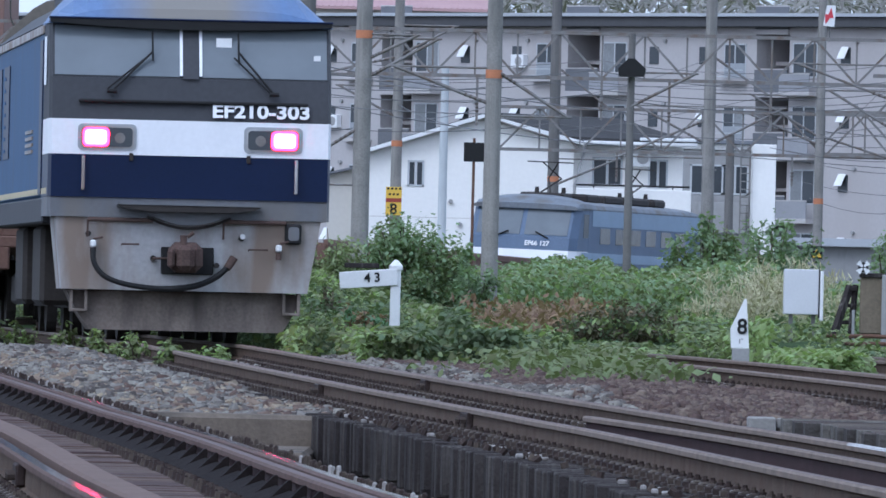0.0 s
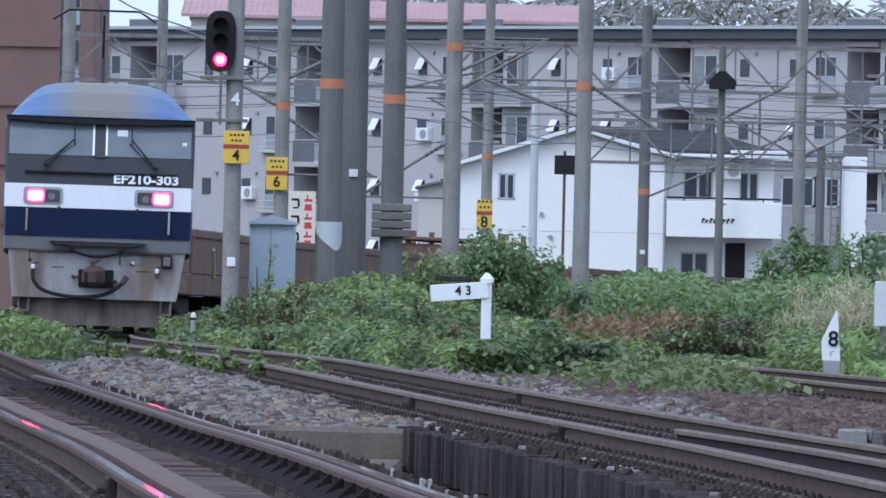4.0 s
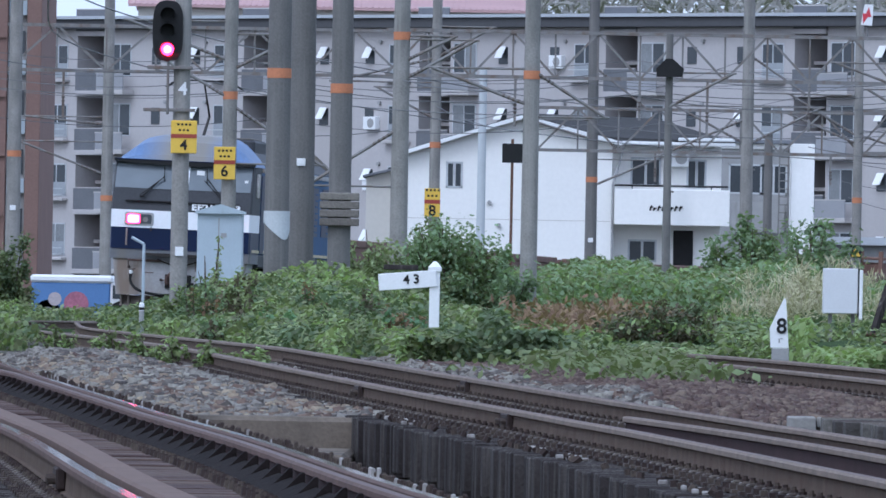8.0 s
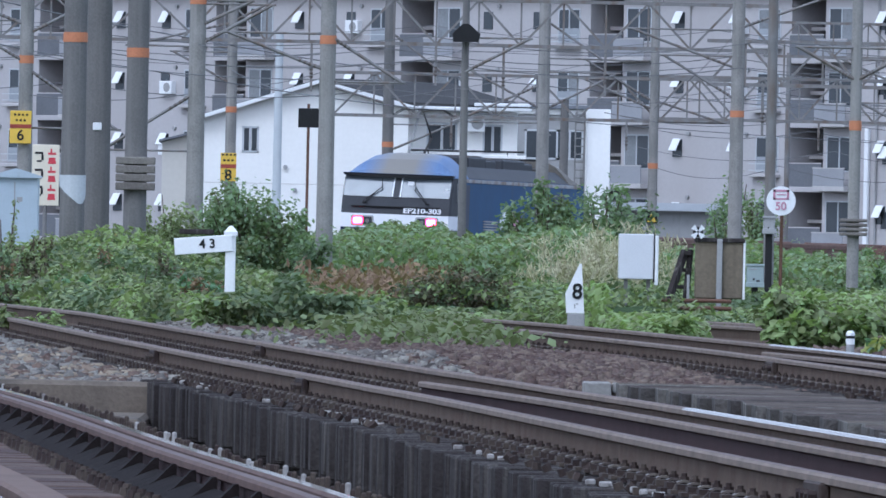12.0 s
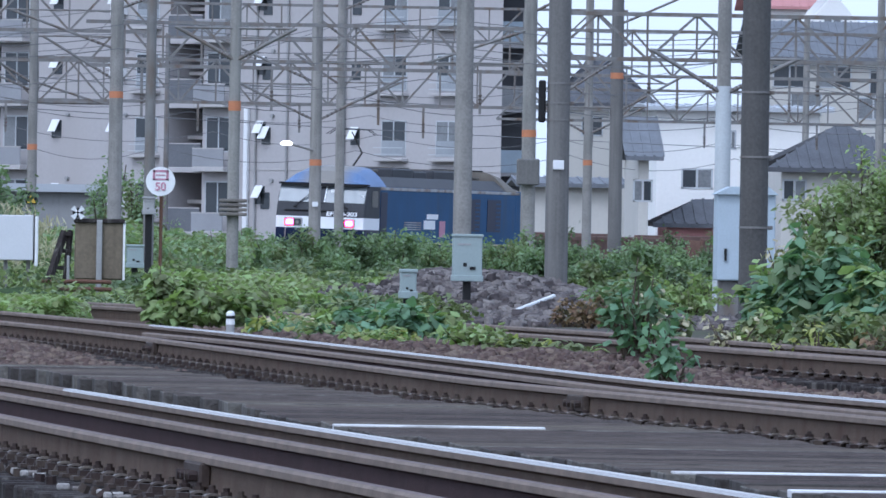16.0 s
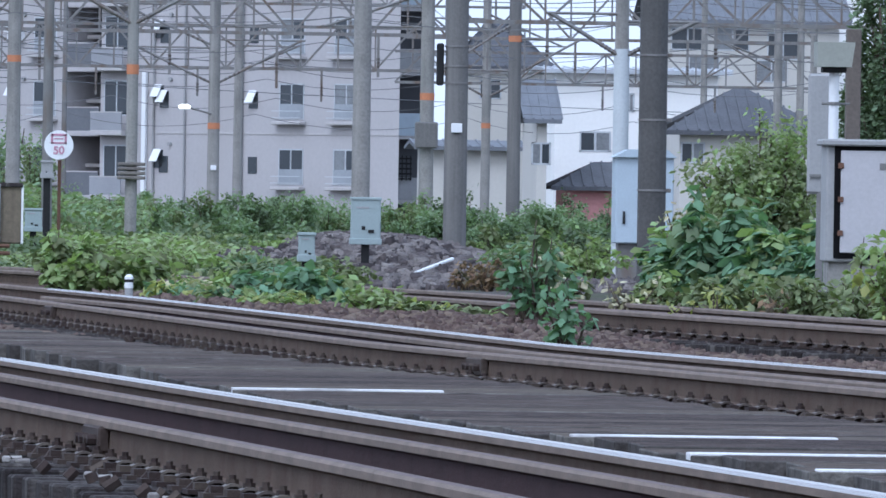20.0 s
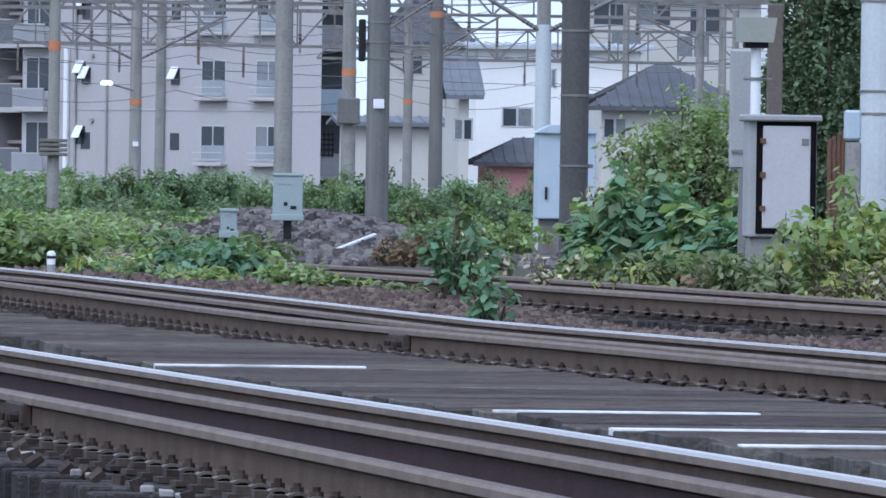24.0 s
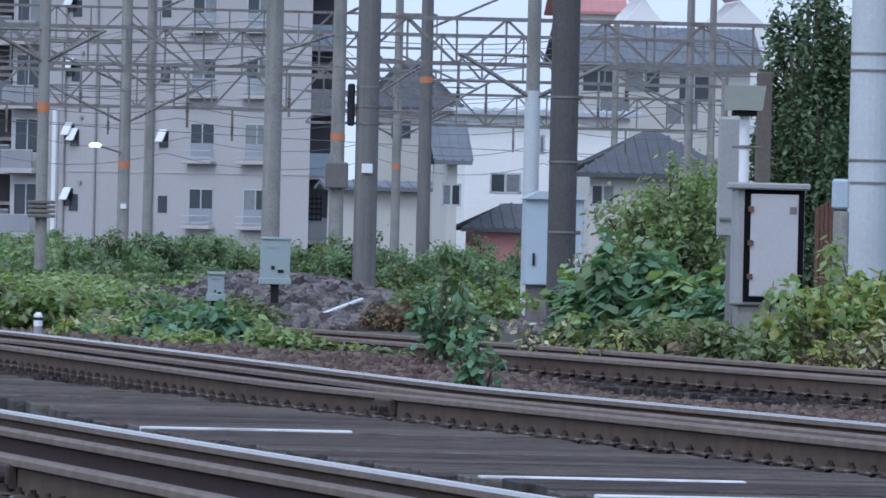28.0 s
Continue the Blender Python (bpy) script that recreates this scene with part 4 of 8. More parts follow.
    for k, (b, d, v) in enumerate(((2262, 89.5, -95), (2290, 88.5, -80), (2400, 88, -60), (2040, 94, -105), (1900, 96, -110), (1760, 99, -95))):
        S("weed_clump", "withered brown and yellow weeds at the trackside", b, d, 0.3, up(v, d), -0.25, 300, 0.05, (RUSSET, LEAF_YELLOW, GRASS)[k % 3], 830 + 3 * k, BROWN_LEAF, stems=11)
    for k, (b, d, v) in enumerate(((1290, 97, -122), (1385, 96, -150), (1050, 101, -128), (1130, 99, -140), (1465, 97, -160), (940, 105, -125))):
        S("weed_clump", "sparse green weeds between the sidings", b, d, 0.3, up(v, d), -0.25, 330, 0.065, (LEAF_PALE, LEAF, LEAF_BIG)[k % 3], 860 + 3 * k, LEAF_YELLOW if k % 2 else LEAF_OLIVE, stems=9)
    S("shrub", "yellow-green weeds at the trackside", 2110, 93, 0.45, up(-74, 93), -0.15, 1000, 0.07, LEAF, 307, LEAF_OLIVE, stems=10)
    S("shrub", "yellow-green weeds at the trackside", 1960, 97, 0.48, up(-85, 97), -0.15, 1000, 0.07, LEAF_OLIVE, 308, LEAF, stems=10)
    S("shrub", "green weeds at the trackside", 1810, 100, 0.35, up(-80, 100), -0.25, 1300, 0.07, LEAF, 318, LEAF_PALE, stems=8)
    S("shrub", "tall stalky plant growing beside the track", 1585, 92, 0.3, up(0, 92), 0.0, 330, 0.075, LEAF_BIG, 309, LEAF_DARK, stems=9)
    S("shrub", "tall stalky plant growing beside the track", 1650, 84, 0.2, up(-60, 84), -0.2, 170, 0.075, LEAF_BIG, 310, stems=6)
    S("shrub", "green weeds behind the stalky plant", 1620, 104, 0.3, up(-40, 104), -0.1, 700, 0.07, LEAF, 319, GRASS, stems=8)
    S("shrub", "broad-leaved weeds beside the boxes", 1205, 104, 0.42, up(-78, 104), -0.25, 1300, 0.095, LEAF_BIG, 311, LEAF_PALE, stems=8)
    S("shrub", "broad-leaved weeds beside the boxes", 1110, 108, 0.35, up(-85, 108), -0.25, 900, 0.09, LEAF_BIG, 312, LEAF, stems=8)
    S("shrub", "low yellowing weeds beside the boxes", 1000, 112, 0.4, up(-90, 112), -0.25, 1100, 0.07, LEAF_PALE, 320, GRASS, stems=8)
    S("shrub", "bright green weeds by the buffer stop", 748, 118, 0.28, up(-14, 118), -0.2, 900, 0.085, LEAF_PALE, 313, LEAF, stems=10)
    S("shrub", "bright green weeds by the buffer stop", 840, 116, 0.5, up(-68, 116), -0.2, 1700, 0.085, LEAF_PALE, 314, LEAF, stems=10)
    for k, (b, d, r, v) in enumerate(((905, 124, 0.45, -62), (960, 126, 0.4, -70), (1045, 130, 0.35, -72), (1080, 138, 0.4, -58), (1235, 132, 0.35, -78), (1160, 146, 0.45, -50), (1330, 150, 0.4, -56), (1545, 140, 0.45, -52), (1600, 150, 0.5, -34), (1680, 140, 0.45, -40), (880, 140, 0.5, -40))):
        S("weed_clump", "ragged green weeds growing over the stones", b, d, r, up(v, d), -0.25, 900, 0.065, (LEAF, LEAF_PALE, LEAF_BIG, LEAF_SOFT)[k % 4], 700 + 3 * k, (LEAF_OLIVE, LEAF, LEAF_PALE)[k % 3], stems=10)
    for k, (b, d) in enumerate(((1500, 126), (1468, 130), (1530, 128))):
        S("weed_clump", "withered brown weeds beside the stones", b, d, 0.22, up(-78 + 8 * k, d), -0.25, 380, 0.05, RUSSET, 760 + 3 * k, BROWN_LEAF, stems=9)
    S("tree", "tall dark evergreen tree beyond the track", 2228, 170, 0.72, up(600, 170), 0.3, 56000, 0.068, LEAF_HEDGE, 315, LEAF_DARK, cat="tree", stems=34)
    S("tree", "tall dark evergreen tree beyond the track", 2470, 178, 0.95, up(600, 178), -0.2, 50000, 0.075, LEAF_HEDGE, 345, LEAF_DARK, cat="tree", stems=34)
    # pale plumed grass
    n = 5200
    tuft = rng.integers(0, 26, n)
    tb, td, th = rng.normal(412, 52, 26), rng.normal(198, 10, 26), rng.uniform(0.6, 1.3, 26)
    q, lean, side = rng.random(n) ** 0.4, rng.normal(0, 0.3, n), rng.uniform(0, 6.28, n)
    x = at(tb[tuft], td[tuft]) + lean * q ** 2 * np.cos(side)
    y = td[tuft] + lean * q ** 2 * np.sin(side)
    tagged(foliage("plumed_grass", x, y, ground_z(x, y) + 0.1 + th[tuft] * q, 0.075, GRASS, 330, long=1.9, droop=-0.9, wide=0.3), "tall pale plumed grass heads", "grass", kind="stuff")


build_shrubs()


# ---- poles ----
def pole(b, d, r, top, mat=CONCRETE, bands=(), tags=(), clamps=(), label="grey concrete catenary pole with an orange band", taper=0.8, n=20):
    """A concrete mast at bearing b, d metres out. bands: heights of painted rings; tags: small white plates; clamps: steel straps."""
    x, z0 = at(b, d), float(ground_z(at(b, d), d)) - 0.1
    t = thing("catenary_pole", label, "pole", Matrix.Translation((x, d, 0)), group="catenary poles")
    rad = lambda z: r * (1 - (1 - taper) * max(0.0, z - z0) / (top - z0))
    part("shaft", Mesh().rod((0, 0, z0), (0, 0, top), r, r * taper, n), mat, t, smooth=False)
    for z in bands:
        part("band", Mesh().rod((0, 0, z - 0.075), (0, 0, z + 0.075), rad(z) + 0.008, rad(z) + 0.008, n), ORANGE, t, "faded orange painted band")
    for z in tags:
        part("number_plate", Mesh().box(-0.07, 0.07, -rad(z) - 0.03, -rad(z) + 0.02, z - 0.06, z + 0.06, 0.006), WHITE, t, "small white plate")
    for z in clamps:
        g = Mesh().rod((0, 0, z - 0.011), (0, 0, z + 0.011), rad(z) + 0.008, rad(z) + 0.008, n)
        g.box(rad(z), rad(z) + 0.05, -0.03, 0.02, z - 0.02, z + 0.02, 0.005)
        part("clamp", g, STEEL, t, "steel strap")
    return t


def slat_box(t, d, z, w, h, r):
    """A bundle of boards strapped round a pole."""
    for k in range(4):
        zz = z - h / 2 + (k + 0.5) * h / 4
        part("slat", Mesh().box(-w / 2, w / 2, -r - 0.1, r + 0.05, zz - h / 8 + 0.008, zz + h / 8 - 0.008, 0.012), SLAT, t)


SLAT = material("weathered_boards", (0.16, 0.145, 0.13), 0.9, 0, 0.3, 4, 30, 0.4, spread=0.25)


def build_poles():
    T = 9.0
    pole(-604, 235, 0.15, T, bands=[up(336, 235)])
    p3 = pole(-518, 190, 0.20, T, bands=[up(377, 190)], mat=CONCRETE_DARK)
    turn = np.linspace(-1.4, 1.5, 12)
    edge = [up(112 - 30 * min(1, max(0, (a + 1.1) / 1.6)) + 26 * max(0, a - 0.9), 190) for a in turn]
    part("pale_patch", Mesh().loft([[(0.205 * math.sin(a), -0.205 * math.cos(a), z) for a, z in zip(turn, zz)] for zz in (edge, [up(133, 190)] * 12)], closed=False), CONCRETE_PALE, p3, "peeling pale paint")
    pole(-476, 196, 0.225, T, mat=CONCRETE_DARK, tags=[up(220, 196)], label="dark weathered concrete catenary pole")
    p5 = pole(-407, 195, 0.19, T, bands=[up(352, 195)], mat=CONCRETE_DARK)
    slat_box(p5, 195, up(138, 195), 0.62, 0.54, 0.19)
    pole(-302, 230, 0.175, T, bands=[up(447, 230)])
    pole(-240, 310, 0.15, T, bands=[up(255, 310)])
    pole(-157, 360, 0.14, up(390, 360), mat=CONCRETE_PALE, label="pale slender concrete pole")
    pole(-71, 215, 0.155, T, bands=[up(382, 215)])
    pole(38, 340, 0.175, T, bands=[up(199, 340)], tags=[up(92, 340)], mat=CONCRETE_DARK)
    pole(172, 250, 0.09, up(460, 250), mat=CONCRETE_DARK, label="slender dark pole with a hood", clamps=[up(300, 250), up(180, 250)])
    pole(312, 320, 0.18, T, tags=(), clamps=[up(222, 320)])
    pole(350, 340, 0.14, up(285, 340), mat=CONCRETE_DARK, label="short dark pole beside the white house")
    pole(508, 330, 0.14, T, bands=[up(171, 330)])
    pole(655, 280, 0.17, T, bands=[up(266, 280)])
    pole(716, 200, 0.09, T, mat=STEEL, label="thin grey steel signal post")
    p = pole(865, 190, 0.095, T, bands=[up(250, 190)])
    slat_box(p, 190, up(70, 190), 0.42, 0.28, 0.095)
    pole(1010, 300, 0.155, T, bands=[up(152, 300)], tags=[up(78, 300)])
    pole(1053, 340, 0.14, T, clamps=[up(200, 340)])
    pole(1272, 150, 0.115, T, label="grey concrete pole behind a relay box")
    p = pole(1388, 260, 0.16, T, bands=[up(210, 260)])
    part("switch_box", Mesh().box(-0.26, 0.22, -0.32, -0.14, up(118, 260), up(165, 260), 0.03), CONCRETE_DARK, p, "grey strapped switch box")
    p = pole(1440, 158, 0.15, T, mat=CONCRETE_DARK, tags=[up(155, 158)], clamps=[up(235, 158), up(265, 158), up(300, 158)], label="thick dark concrete pole with steel straps", taper=0.93)
    part("cable_box", Mesh().box(-0.26, -0.17, -0.08, 0.08, up(230, 158), up(305, 158), 0.02), BLACK, p, "black cable sleeve")
    pole(1493, 350, 0.14, T, bands=[up(160, 350)], mat=CONCRETE)
    pole(1543, 300, 0.175, T, bands=[up(315, 300)], mat=CONCRETE_DARK)
    p = pole(1733, 170, 0.10, T, mat=CONCRETE, label="concrete pole painted pale blue-grey below", taper=0.9)
    part("pale_sleeve", Mesh().rod((0, 0, -0.3), (0, 0, up(300, 170)), 0.112, 0.108, 20), CONCRETE_PALE, p, "pale blue-grey painted sleeve")
    pole(1790, 125, 0.145, T, mat=CONCRETE_BLACK, clamps=[up(290, 125), up(175, 125), up(50, 125)], label="thick dark concrete pole with strapped cables", taper=0.95)
    for b, d, w in ((2012, 380, 0.15), (2052, 380, 0.13), (1880, 420, 0.13), (2075, 300, 0.1)):
        pole(b, d, w, up(330, d) if b == 2075 else T, label="distant grey concrete catenary pole")
    pole(2335, 112, 0.185, 7.0, mat=CONCRETE_PALE, clamps=[up(150, 112), up(350, 112), up(380, 112), up(190, 112)], label="large pale concrete pole with thin straps", taper=0.98)
    pole(-985, 300, 0.185, T, bands=[up(226, 300)], tags=[up(130, 300)])
    pole(-820, 330, 0.17, T, bands=[up(150, 330)], mat=CONCRETE)
    pole(745, 420, 0.1, 8, mat=STEEL, label="thin grey pole among the far wires")


build_poles()


# ---- gantries and wires ----
def gantry(b0, b1, d, z0, z1, panels, drop=()):
    """A lattice beam across the tracks, with hangers."""
    t = thing("gantry_beam", "grey steel lattice beam carrying overhead wires", "gantry", group="gantry beams")
    x0, x1 = at(b0, d), at(b1, d)
    for z, w in ((z0, 0.085), (z1, 0.085)):
        part("chord", Mesh().bar((x0, d, z), (x1, d, z), w, w), STEEL, t)
    for k in range(panels):
        a, b = x0 + (x1 - x0) * k / panels, x0 + (x1 - x0) * (k + 1) / panels
        lo, hi = (z0, z1) if k % 2 == 0 else (z1, z0)
        part("brace", Mesh().bar((a, d, lo), (b, d, hi), 0.05, 0.055), STEEL, t)
        part("upright", Mesh().bar((b, d + 0.04, z0), (b, d + 0.04, z1), 0.045, 0.045), STEEL, t)
    for b, h in drop:
        x = at(b, d)
        g = Mesh().bar((x, d, z0), (x, d, z0 - h), 0.06, 0.06)
        part("hanger", g, STEEL, t)
        g = Mesh()
        for k in range(3):
            g.rod((x, d, z0 - h * 0.55 - 0.09 * k), (x, d, z0 - h * 0.55 - 0.09 * k - 0.05), 0.05, 0.035, 10)
        part("insulator", g, INSUL, t, "brown ribbed insulator")
    return t


def arm(b, d, z, reach, rise):
    """A slanting bracket arm on a pole, with a registration arm and insulators."""
    x = at(b, d)
    t = thing("bracket_arm", "grey tubular bracket arm on a pole", "bracket", group="bracket arms")
    part("strut", Mesh().rod((x, d - 0.05, z), (x + reach, d - 0.05, z + rise), 0.03, n=8), STEEL, t)
    part("tie", Mesh().rod((x, d - 0.05, z + rise), (x + reach * 1.05, d - 0.05, z + rise), 0.02, n=8), STEEL, t)
    g = Mesh()
    for k in range(4):
        q = 0.12 + 0.05 * k
        g.rod((x + reach * q, d - 0.05, z + rise * q), (x + reach * (q + 0.02), d - 0.05, z + rise * (q + 0.02)), 0.042, 0.03, 10)
    part("insulator", g, INSUL, t, "brown ribbed insulator")


INSUL = material("insulator_glaze", (0.10, 0.08, 0.07), 0.35, 0, 0.2, 8, 60, 0.05)


def tube(points, r):
    """A thin square tube through the points."""
    return Mesh().loft([[(x - r, y, z), (x, y, z - r), (x + r, y, z), (x, y, z + r)] for x, y, z in points])


def build_overhead():
    G = gantry
    G(-330, 720, 300, up(378, 300), up(458, 300), 14, [(-100, 1.2), (120, 1.0), (240, 1.4), (420, 1.2)])
    G(-1000, -300, 310, up(375, 310), up(455, 310), 8, [(-900, 1.2), (-700, 1.0), (-520, 1.3)])
    G(-60, 660, 330, up(250, 330), up(325, 330), 10, [(150, 0.8), (460, 0.8)])
    G(600, 1420, 290, up(318, 290), up(395, 290), 12, [(700, 1.2), (930, 1.0), (1120, 1.3), (1300, 1.0)])
    G(500, 1560, 345, up(255, 345), up(330, 345), 16, [(800, 0.8), (980, 0.8), (1200, 0.9)])
    G(700, 1560, 400, up(370, 400), up(430, 400), 14, [(900, 1.0), (1250, 1.0)])
    G(1350, 2080, 330, up(315, 330), up(395, 330), 10, [(1450, 1.2), (1650, 1.1), (1850, 1.2)])
    G(1330, 2080, 385, up(235, 385), up(290, 385), 14, [(1500, 0.8), (1700, 0.8), (1900, 0.8)])
    G(1420, 2300, 260, up(345, 260), up(425, 260), 10, [(1600, 0.9), (1900, 0.9)])
    west = ((38, 340, 187, 1.7, 0.75), (172, 250, 330, 1.3, 0.7), (312, 320, 265, 1.9, 1.0), (312, 320, 265, -1.9, 1.0), (-240, 310, 300, -1.5, 0.8), (508, 330, 270, -1.9, 0.8), (655, 280, 290, -1.7, 1.0), (-604, 235, 330, -1.4, 0.8), (-604, 235, 380, 1.3, 0.7), (-820, 330, 190, -2.4, 0.9), (-820, 330, 280, -2.2, 0.2), (-302, 230, 400, 1.0, 0.5))
    east = ((1010, 300, 225, 2.1, 1.1), (1010, 300, 225, -1.9, 0.9), (1053, 340, 250, 1.6, 0.7), (865, 190, 330, 0.9, 0.5), (865, 190, 330, -0.9, 0.5), (1493, 350, 210, -1.7, 0.9), (1493, 350, 210, 1.6, 0.8), (1543, 300, 250, 1.6, 0.9), (1733, 170, 285, -1.0, 0.6), (1733, 170, 285, 1.0, 0.5), (2012, 380, 260, -2.2, 1.2), (1880, 420, 250, 2.2, 1.2))
    for b, d, v, r, h in west + east:
        arm(b, d, up(v, d), r, h)
    rng = np.random.default_rng(77)
    for b, d in ((-604, 235), (-302, 230), (-240, 310), (-71, 215), (38, 340), (312, 320), (508, 330), (655, 280), (1010, 300), (1053, 340), (1388, 260), (1493, 350), (1543, 300), (2012, 380)):
        for s in (-1, 1):
            v = rng.uniform(270, 430)
            arm(b, d, up(v, d), s * rng.uniform(1.2, 2.6), rng.choice((-1, 1)) * rng.uniform(0.5, 1.3))
    # slanting stay wires between the masts
    masts = ((-604, 235), (-302, 230), (-71, 215), (-240, 310), (38, 340), (312, 320), (508, 330), (655, 280), (1010, 300), (1053, 340), (1388, 260), (1493, 350), (1543, 300), (2012, 380))
    for k in range(18):
        i = int(rng.integers(0, len(masts) - 2))
        (b0, d0), (b1, d1) = masts[i], masts[i + 1 + int(rng.integers(0, 2)) if i + 2 < len(masts) else i + 1]
        v, w = rng.uniform(270, 420), rng.uniform(270, 420)
        pts = [(at(b0, d0) + (at(b1, d1) - at(b0, d0)) * q, d0 + (d1 - d0) * q, up(v, d0) + (up(w, d1) - up(v, d0)) * q - 0.5 * q * (1 - q)) for q in np.linspace(0, 1, 9)]
        tagged(part("stay_wire", tube(pts, 0.009), WIRE), "thin slanting stay wire between masts", "wire", "overhead wires")
    wires = [(450 if v < 290 else -1100, 2400, d, v, sag) for d, v, sag in ((250, 350, 0.25), (260, 395, 0.3), (300, 300, 0.3), (330, 262, 0.3), (340, 345, 0.25), (385, 240, 0.3),
             (380, 286, 0.3), (400, 374, 0.2), (420, 205, 0.4), (350, 415, 0.3), (440, 175, 0.5), (440, 268, 0.4), (300, 365, 0.3))]
    for k, (b0, b1, d, v, sag) in enumerate(wires):
        bs = np.linspace(b0, b1, 7) + rng.uniform(-60, 60, 7)
        pts = []
        tilt = rng.uniform(-12, 14)
        for i in range(6):
            for q in np.linspace(0, 1, 9)[:-1]:
                b = bs[i] + (bs[i + 1] - bs[i]) * q
                vv = v + tilt * (b - b0) / (b1 - b0)
                pts.append((at(b, d), d + 3 * math.sin(b * 0.002 + k), up(vv, d) - 4 * sag * q * (1 - q)))
        tagged(part("overhead_wire", tube(pts, 0.010), WIRE), "dark sagging overhead wire between gantries", "wire", "overhead wires")
    # the contact wire and its messenger over the main line
    for h, r in ((5.05, 0.012), (5.95, 0.014)):
        p = along(MAIN, 190, 560, 6)[0]
        tagged(part("contact_wire", tube([(a[0], a[1], float(level(a[1])) + h) for a in p], r), WIRE), "thin contact wire above the curved main line", "wire", "overhead wires")


build_overhead()


def hose(points, r):
    """A round hose through the points, smoothed."""
    p = np.array(points, float)
    for _ in range(2):
        p = np.concatenate([p[:1], np.stack([0.75 * p[:-1] + 0.25 * p[1:], 0.25 * p[:-1] + 0.75 * p[1:]], 1).reshape(-1, 3), p[-1:]])
    rings = []
    for k in range(len(p)):
        tg = Vector(p[min(k + 1, len(p) - 1)] - p[max(k - 1, 0)]).normalized()
        u = tg.cross(Vector((0, 1, 0))).normalized()
        w = tg.cross(u)
        rings.append([Vector(p[k]) + r * (math.cos(a) * u + math.sin(a) * w) for a in np.linspace(0, 2 * math.pi, 9)[:-1]])
    return Mesh().loft(rings)


# ---- signs, boxes and trackside gear ----
def plate_words(words, size, mat, parent, x, y, z, name="lettering", label=""):
    ob = part(name, text_mesh(words, size, mat), None, parent, label)
    ob.location = (x, y, z)
    return ob


BOX_BLUE = material("pale_blue_grey_paint", (0.42, 0.49, 0.55), 0.6, 0, 0.08, 3, 40, 0.05, stain=(0.3, 0.33, 0.35), stain_at=0.68)
BOX_GREEN = material("grey_green_paint", (0.30, 0.36, 0.36), 0.6, 0, 0.08, 3, 40, 0.05, stain=(0.2, 0.23, 0.23), stain_at=0.68)
RUBBER = material("black_rubber", (0.009, 0.009, 0.01), 0.9, 0, 0.2, 5, 40, 0.02, spec=0.05)
BOX_WHITE = material("white_cabinet_paint", (0.62, 0.63, 0.66), 0.55, 0, 0.06, 3, 40, 0.05, stain=(0.42, 0.40, 0.37), stain_at=0.7)
BOX_DOOR = material("grey_white_door_paint", (0.46, 0.445, 0.46), 0.6, 0, 0.08, 3, 40, 0.05, stain=(0.36, 0.33, 0.31), stain_at=0.6)
GREY_PAINT = material("grey_paint", (0.32, 0.32, 0.32), 0.7, 0, 0.12, 3, 40, 0.1, stain=(0.2, 0.19, 0.18), stain_at=0.65)
RUST = material("rusted_steel", (0.14, 0.075, 0.05), 0.85, 0.2, 0.3, 5, 40, 0.3)
RED_GLOW = material("red_lamp", (1.0, 0.003, 0.03), 0.4, 0, 0.02, 3, 20, 0, emit=26.0)
PINK_CORE = material("lamp_core", (1.0, 0.032, 0.1), 0.4, 0, 0.02, 3, 20, 0, emit=34.0)


